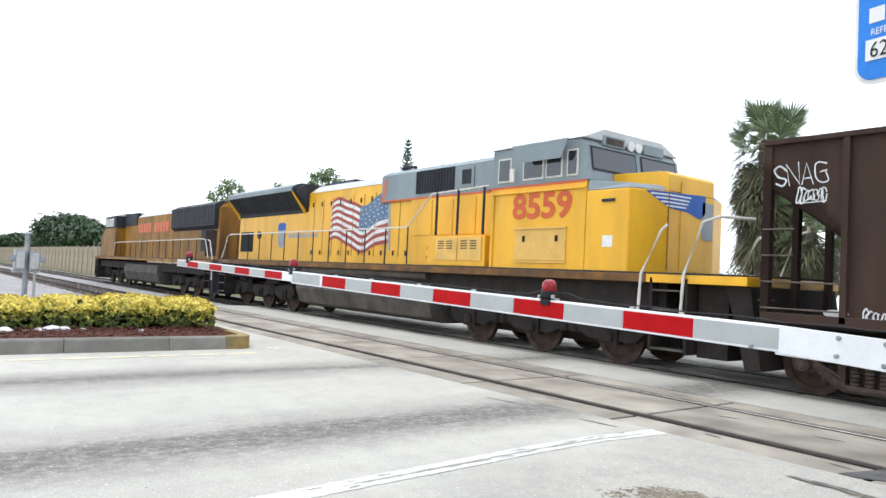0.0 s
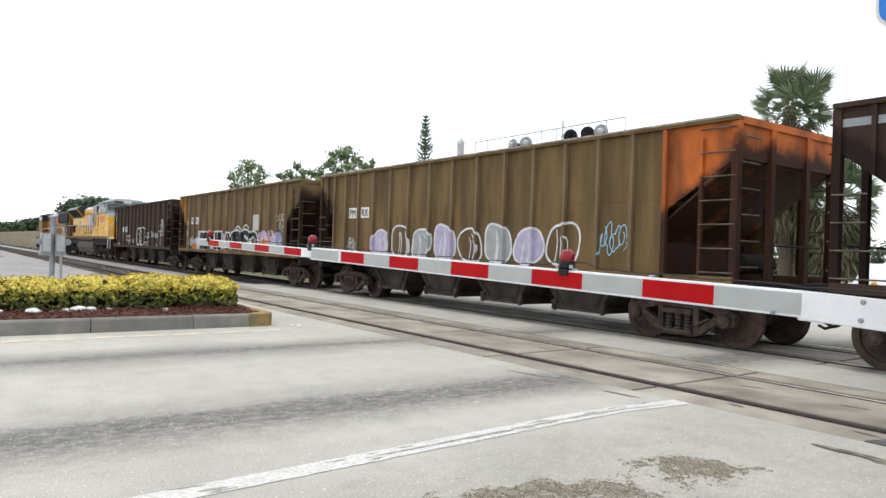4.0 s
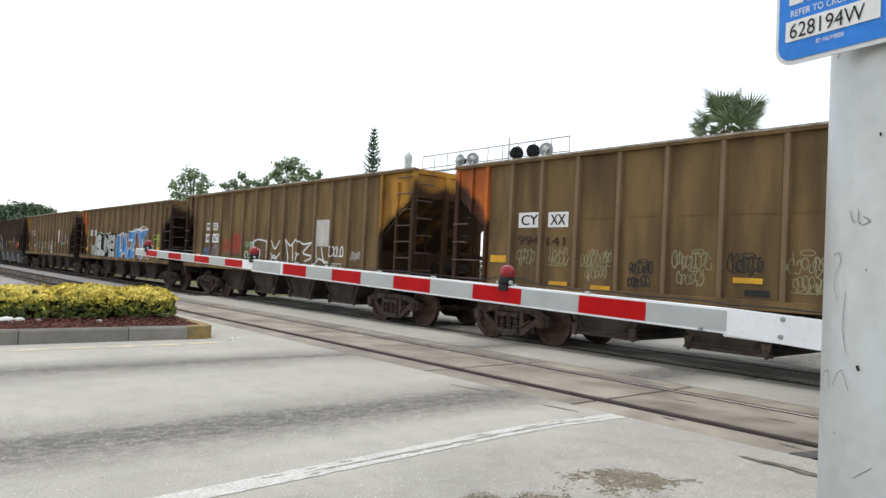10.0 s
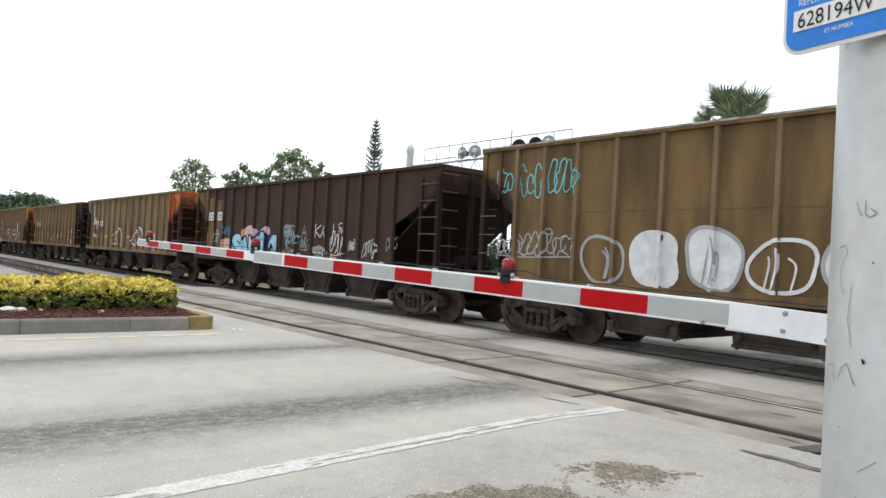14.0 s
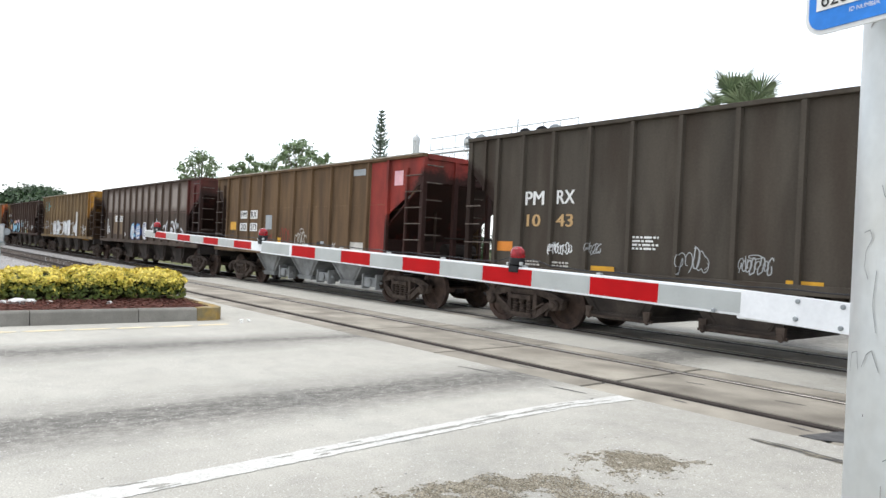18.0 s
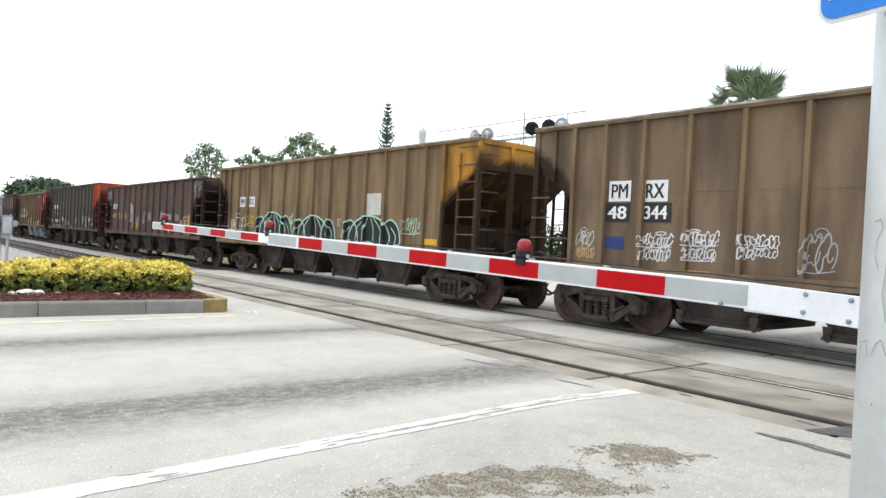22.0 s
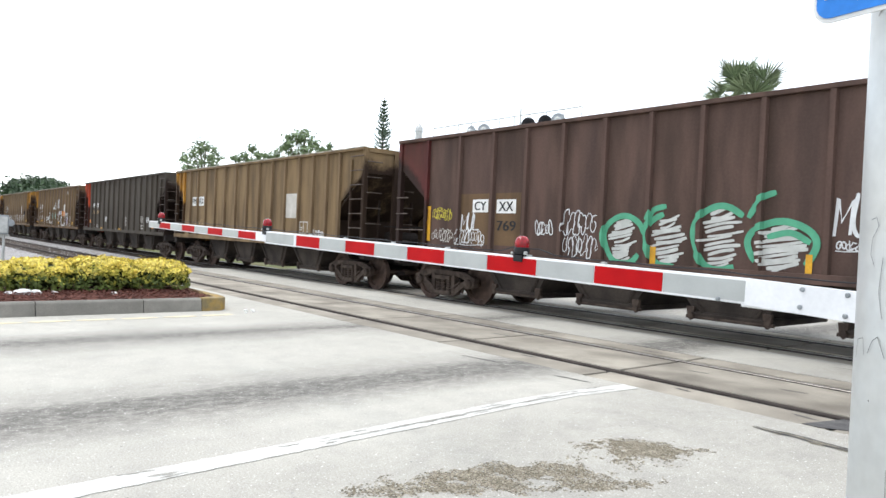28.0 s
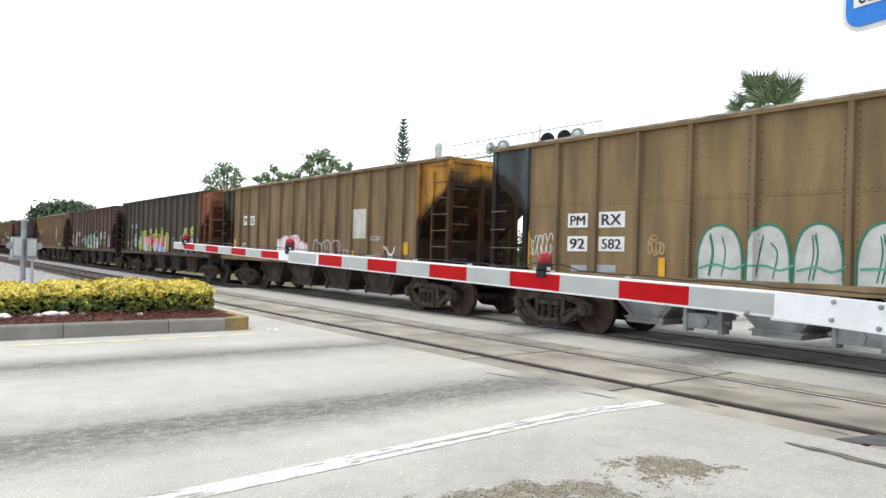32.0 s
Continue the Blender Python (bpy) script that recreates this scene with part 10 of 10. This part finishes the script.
def hedge(x0, x1, y, h, seed, label):
    r = random.Random(seed)
    g = Geo()
    n = int((x1 - x0) / 1.1)
    for k in range(n):
        leaf_cloud(g, (x0 + (k + 0.5) * (x1 - x0) / n, y + r.gauss(0, 0.3), h * 0.45 * r.uniform(0.8, 1.25) - 0.2), (1.1, 0.9, h * 0.55), 520, 0.17, r, shell=0.2)
    tagged(part("hedge", g, M["leaf_dark"] if y > 40 else M["leaf"], recalc=False), label, "hedge", kind="stuff")


hedge(-58, -21.5, 13, 1.9, 5, "loose green roadside bushes beyond the tracks")
hedge(-30, 34, 44, 3.2, 6, "low green trees and bushes far beyond the crossing")
hedge(-75, -30, 42, 4.0, 8, "low green trees and bushes far beyond the crossing")

# beige wall beyond the tracks: panels between posts
wall = tagged(part("boundary_wall", Geo().box(-330, -46, 8.35, 8.45, -0.25, 2.40), M["wallpanel"]), "long beige precast boundary wall beside the track", "wall", kind="structure")
panel_me = Geo().box(0.0, 2.34, -0.07, 0.0, -0.25, 2.62).mesh("panel", M["wallpanel"], bevel=0.015)
post_me = Geo().box(-0.14, 0.14, -0.15, 0.02, -0.25, 2.74).mesh("post", M["wallpanel"], bevel=0.015)
for k in range(110):
    part("panel", panel_me, None, wall, at=(-48.5 - 2.5 * k, 8.34, 0))
    part("post", post_me, None, wall, at=(-48.58 - 2.5 * k + 2.5, 8.33, 0))

# relay cabinet on posts across the road
box = thing("relay_cabinet", "grey metal relay cabinets mounted on a post beside the track", "cabinet", at=(-26.6, -3.7, -0.14))
part("post", Geo().tube([(0, 0, 0), (0, 0, 2.4)], 0.10, 14), M["cabinet"], box, smooth="angle")
part("post_cap", Geo().lathe([(0.16, 2.38), (0.16, 2.43), (0.08, 2.48)], n=14), M["cabinet"], box)
part("housing", Geo().box(-0.35, 0.35, -0.40, -0.06, 1.02, 1.78), M["cabinet"], box, bevel=0.03)
part("housing", Geo().box(-0.30, 0.30, 0.06, 0.42, 1.02, 1.74), M["cabinet"], box, bevel=0.03)
part("housing_door", Geo().box(0.35, 0.37, -0.36, -0.10, 1.08, 1.72), M["steel"], box, bevel=0.008)
part("housing_door", Geo().box(0.30, 0.32, 0.10, 0.38, 1.08, 1.68), M["steel"], box, bevel=0.008)
part("cross_brace", Geo().box(-0.06, 0.06, -0.46, 0.48, 0.92, 1.02), M["steel"], box)
part("conduit", Geo().tube([(0.05, 0.3, 0), (0.05, 0.3, 1.02)], 0.05, 8), M["steel"], box)
for s in (-0.47, 0.49):
    part("bell", Geo().lathe([(0.04, 0.0), (0.12, 0.05), (0.13, 0.12), (0.06, 0.14)], n=14, axis="x", at=(0.1, s, 1.45)), M["cabinet"], box)

# signal cantilever beyond the train
cant = thing("signal_cantilever", "steel signal cantilever with walkway rail and hooded lamps", "signal cantilever", at=(-25.35, 15.0, -0.02))
part("mast", Geo().lathe([(0.20, 0), (0.19, 7.0), (0.21, 7.0), (0.21, 7.2), (0.12, 7.32), (0.03, 7.45)], n=18), M["steel"], cant, smooth="angle")
part("base", Geo().lathe([(0.4, 0), (0.4, 0.05), (0.24, 0.10)], n=16), M["steel"], cant)
for z in (5.55, 6.25):
    part("boom", Geo().tube([(0, 0, z), (10.2, 0, z)], 0.06, 8), M["steel"], cant)
for k in range(9):
    part("lattice", Geo().tube([(0.2 + k * 1.1, 0, 5.55), (0.75 + k * 1.1, 0, 6.25), (1.3 + k * 1.1, 0, 5.55)], 0.025, 5), M["steel"], cant)
part("walkway", Geo().box(0.3, 10.3, 0.15, 0.75, 5.52, 5.56), M["steel"], cant, "grated walkway")
for z in (6.62, 7.25):
    part("walkway_rail", Geo().tube([(0.3, 0.75, z), (10.3, 0.75, z)], 0.028, 6), M["steel"], cant)
for k in range(11):
    part("rail_post", Geo().tube([(0.3 + k, 0.75, 5.55), (0.3 + k, 0.75, 7.25)], 0.024, 5), M["steel"], cant)

part("lamp_stand", Geo().tube([(7.55, -0.1, 5.55), (7.55, -0.1, 7.35)], 0.035, 6).tube([(7.2, -0.1, 5.6), (7.55, -0.1, 6.9), (7.9, -0.1, 5.6)], 0.025, 6), M["steel"], cant, "braced upright beside the lamps")


def flasher(x, turn, dark):
    m = Matrix.Translation((x, -0.35, 6.55)) @ Matrix.Rotation(radians(turn), 4, "Z")
    f = part("flasher", Geo().lathe([(0.29, -0.02), (0.30, 0.0), (0.29, 0.02)], n=22, axis="y"), M["blackplastic"] if dark else M["cabinet"], cant, "round signal lamp", at=m, smooth="angle")
    part("hood", Geo().lathe([(0.15, -0.32), (0.16, -0.02), (0.14, -0.02), (0.135, -0.32)], n=18, axis="y"), M["blackplastic"], f)
    part("housing", Geo().lathe([(0.13, 0.02), (0.13, 0.16), (0.08, 0.2)], n=16, axis="y"), M["blackplastic"] if dark else M["steel"], f)
    part("bracket", Geo().tube([(0, 0.1, -0.1), (0, 0.3, -0.4)], 0.03, 6), M["steel"], f)


for x, turn, dark in ((8.28, 42, True), (9.25, 42, True), (9.98, -150, False), (5.45, -140, False), (4.55, 185, False)):
    flasher(x, turn, dark)


# parked vehicles and posts beyond the crossing, seen between the cars
def parked_car(x, y, turn, paint, label, tall=1.45):
    ob = thing("parked_car", label, "car", at=pose(x, y, 0, 0, 0, turn), group="vehicles beyond the crossing")
    prof = [(-2.2, 0.35), (2.2, 0.35), (2.25, 0.75), (1.95, 0.88), (1.05, 0.95), (0.45, tall), (-1.2, tall), (-1.95, 0.98), (-2.25, 0.9)]
    part("body", Geo().prism(prof, 1, -0.86, 0.86), M[paint], ob, bevel=0.07)
    part("side_glass", Geo().prism([(0.80, 0.97), (0.38, tall - 0.08), (-1.12, tall - 0.08), (-1.65, 1.0)], 1, -0.872, 0.872), M["glass"], ob)
    part("windscreen", Geo().add([(1.02, -0.72, 0.99), (1.02, 0.72, 0.99), (0.52, 0.66, tall - 0.05), (0.52, -0.66, tall - 0.05)], [(0, 1, 2, 3)]), M["glass"], ob)
    for wx in (-1.35, 1.35):
        for s in (-1, 1):
            w = part("wheel", Geo().lathe([(0.2, -0.1), (0.33, -0.1), (0.34, 0.0), (0.33, 0.1), (0.2, 0.1)], n=20, axis="y", at=(0, 0, 0)), M["tyre"], ob, at=(wx, s * 0.80, 0.34))
            part("rim", Geo().lathe([(0.05, s * 0.11), (0.2, s * 0.108)], n=16, axis="y"), M["steel"], w)
    for s in (-0.6, 0.6):
        part("headlight", Geo().box(2.2, 2.26, s - 0.16, s + 0.16, 0.62, 0.74), M["white"], ob)
        part("tail_light", Geo().box(-2.28, -2.22, s - 0.14, s + 0.14, 0.68, 0.82), M["arm_red"], ob)


parked_car(-4.2, 15.5, 95, "carwhite", "white car waiting beyond the crossing")
parked_car(-1.2, 17.0, 95, "carsilver", "silver car waiting beyond the crossing")
parked_car(-8.0, 27.0, 80, "carwhite", "white car farther along the road", tall=1.7)
for i, (x, y) in enumerate(((-7.2, 9.6), (-5.9, 9.9), (-3.0, 10.2))):
    b = thing("bollard", "yellow steel bollard beside the road", "bollard", at=(x, y, 0), group="bollards beyond the tracks")
    part("tube", Geo().lathe([(0.08, 0), (0.08, 0.95), (0.06, 1.0), (0.02, 1.03)], n=14), M["yellowmark"], b, smooth="angle")
sgn = thing("street_sign", "white street sign on a thin post", "sign", at=(-8.6, 11.5, 0))
part("post", Geo().tube([(0, 0, 0), (0, 0, 2.9)], 0.035, 8), M["steel"], sgn)
part("plate", Geo().box(-0.3, 0.3, -0.05, -0.038, 2.2, 2.85), M["white"], sgn)


def motions():
    for ob, x0 in MOVERS:
        walk(ob, [(t, pose(x0 - run(t), TRACK2, 0)) for t in range(0, 33, 2)])
    for wheels, radius in ((CAR_WHEELS, 0.445), (LOCO_WHEELS, 0.508)):
        first = wheels[0]
        walk(first, [(k / 30, pose(0, 0, 0, 0, -math.degrees(run(k / 30) / radius), 0)) for k in range(961)])
        for ob in wheels[1:]:
            ob.rotation_mode = "QUATERNION"
            data = ob.animation_data_create()
            data.action = first.animation_data.action
            data.action_slot = first.animation_data.action_slot


motions()
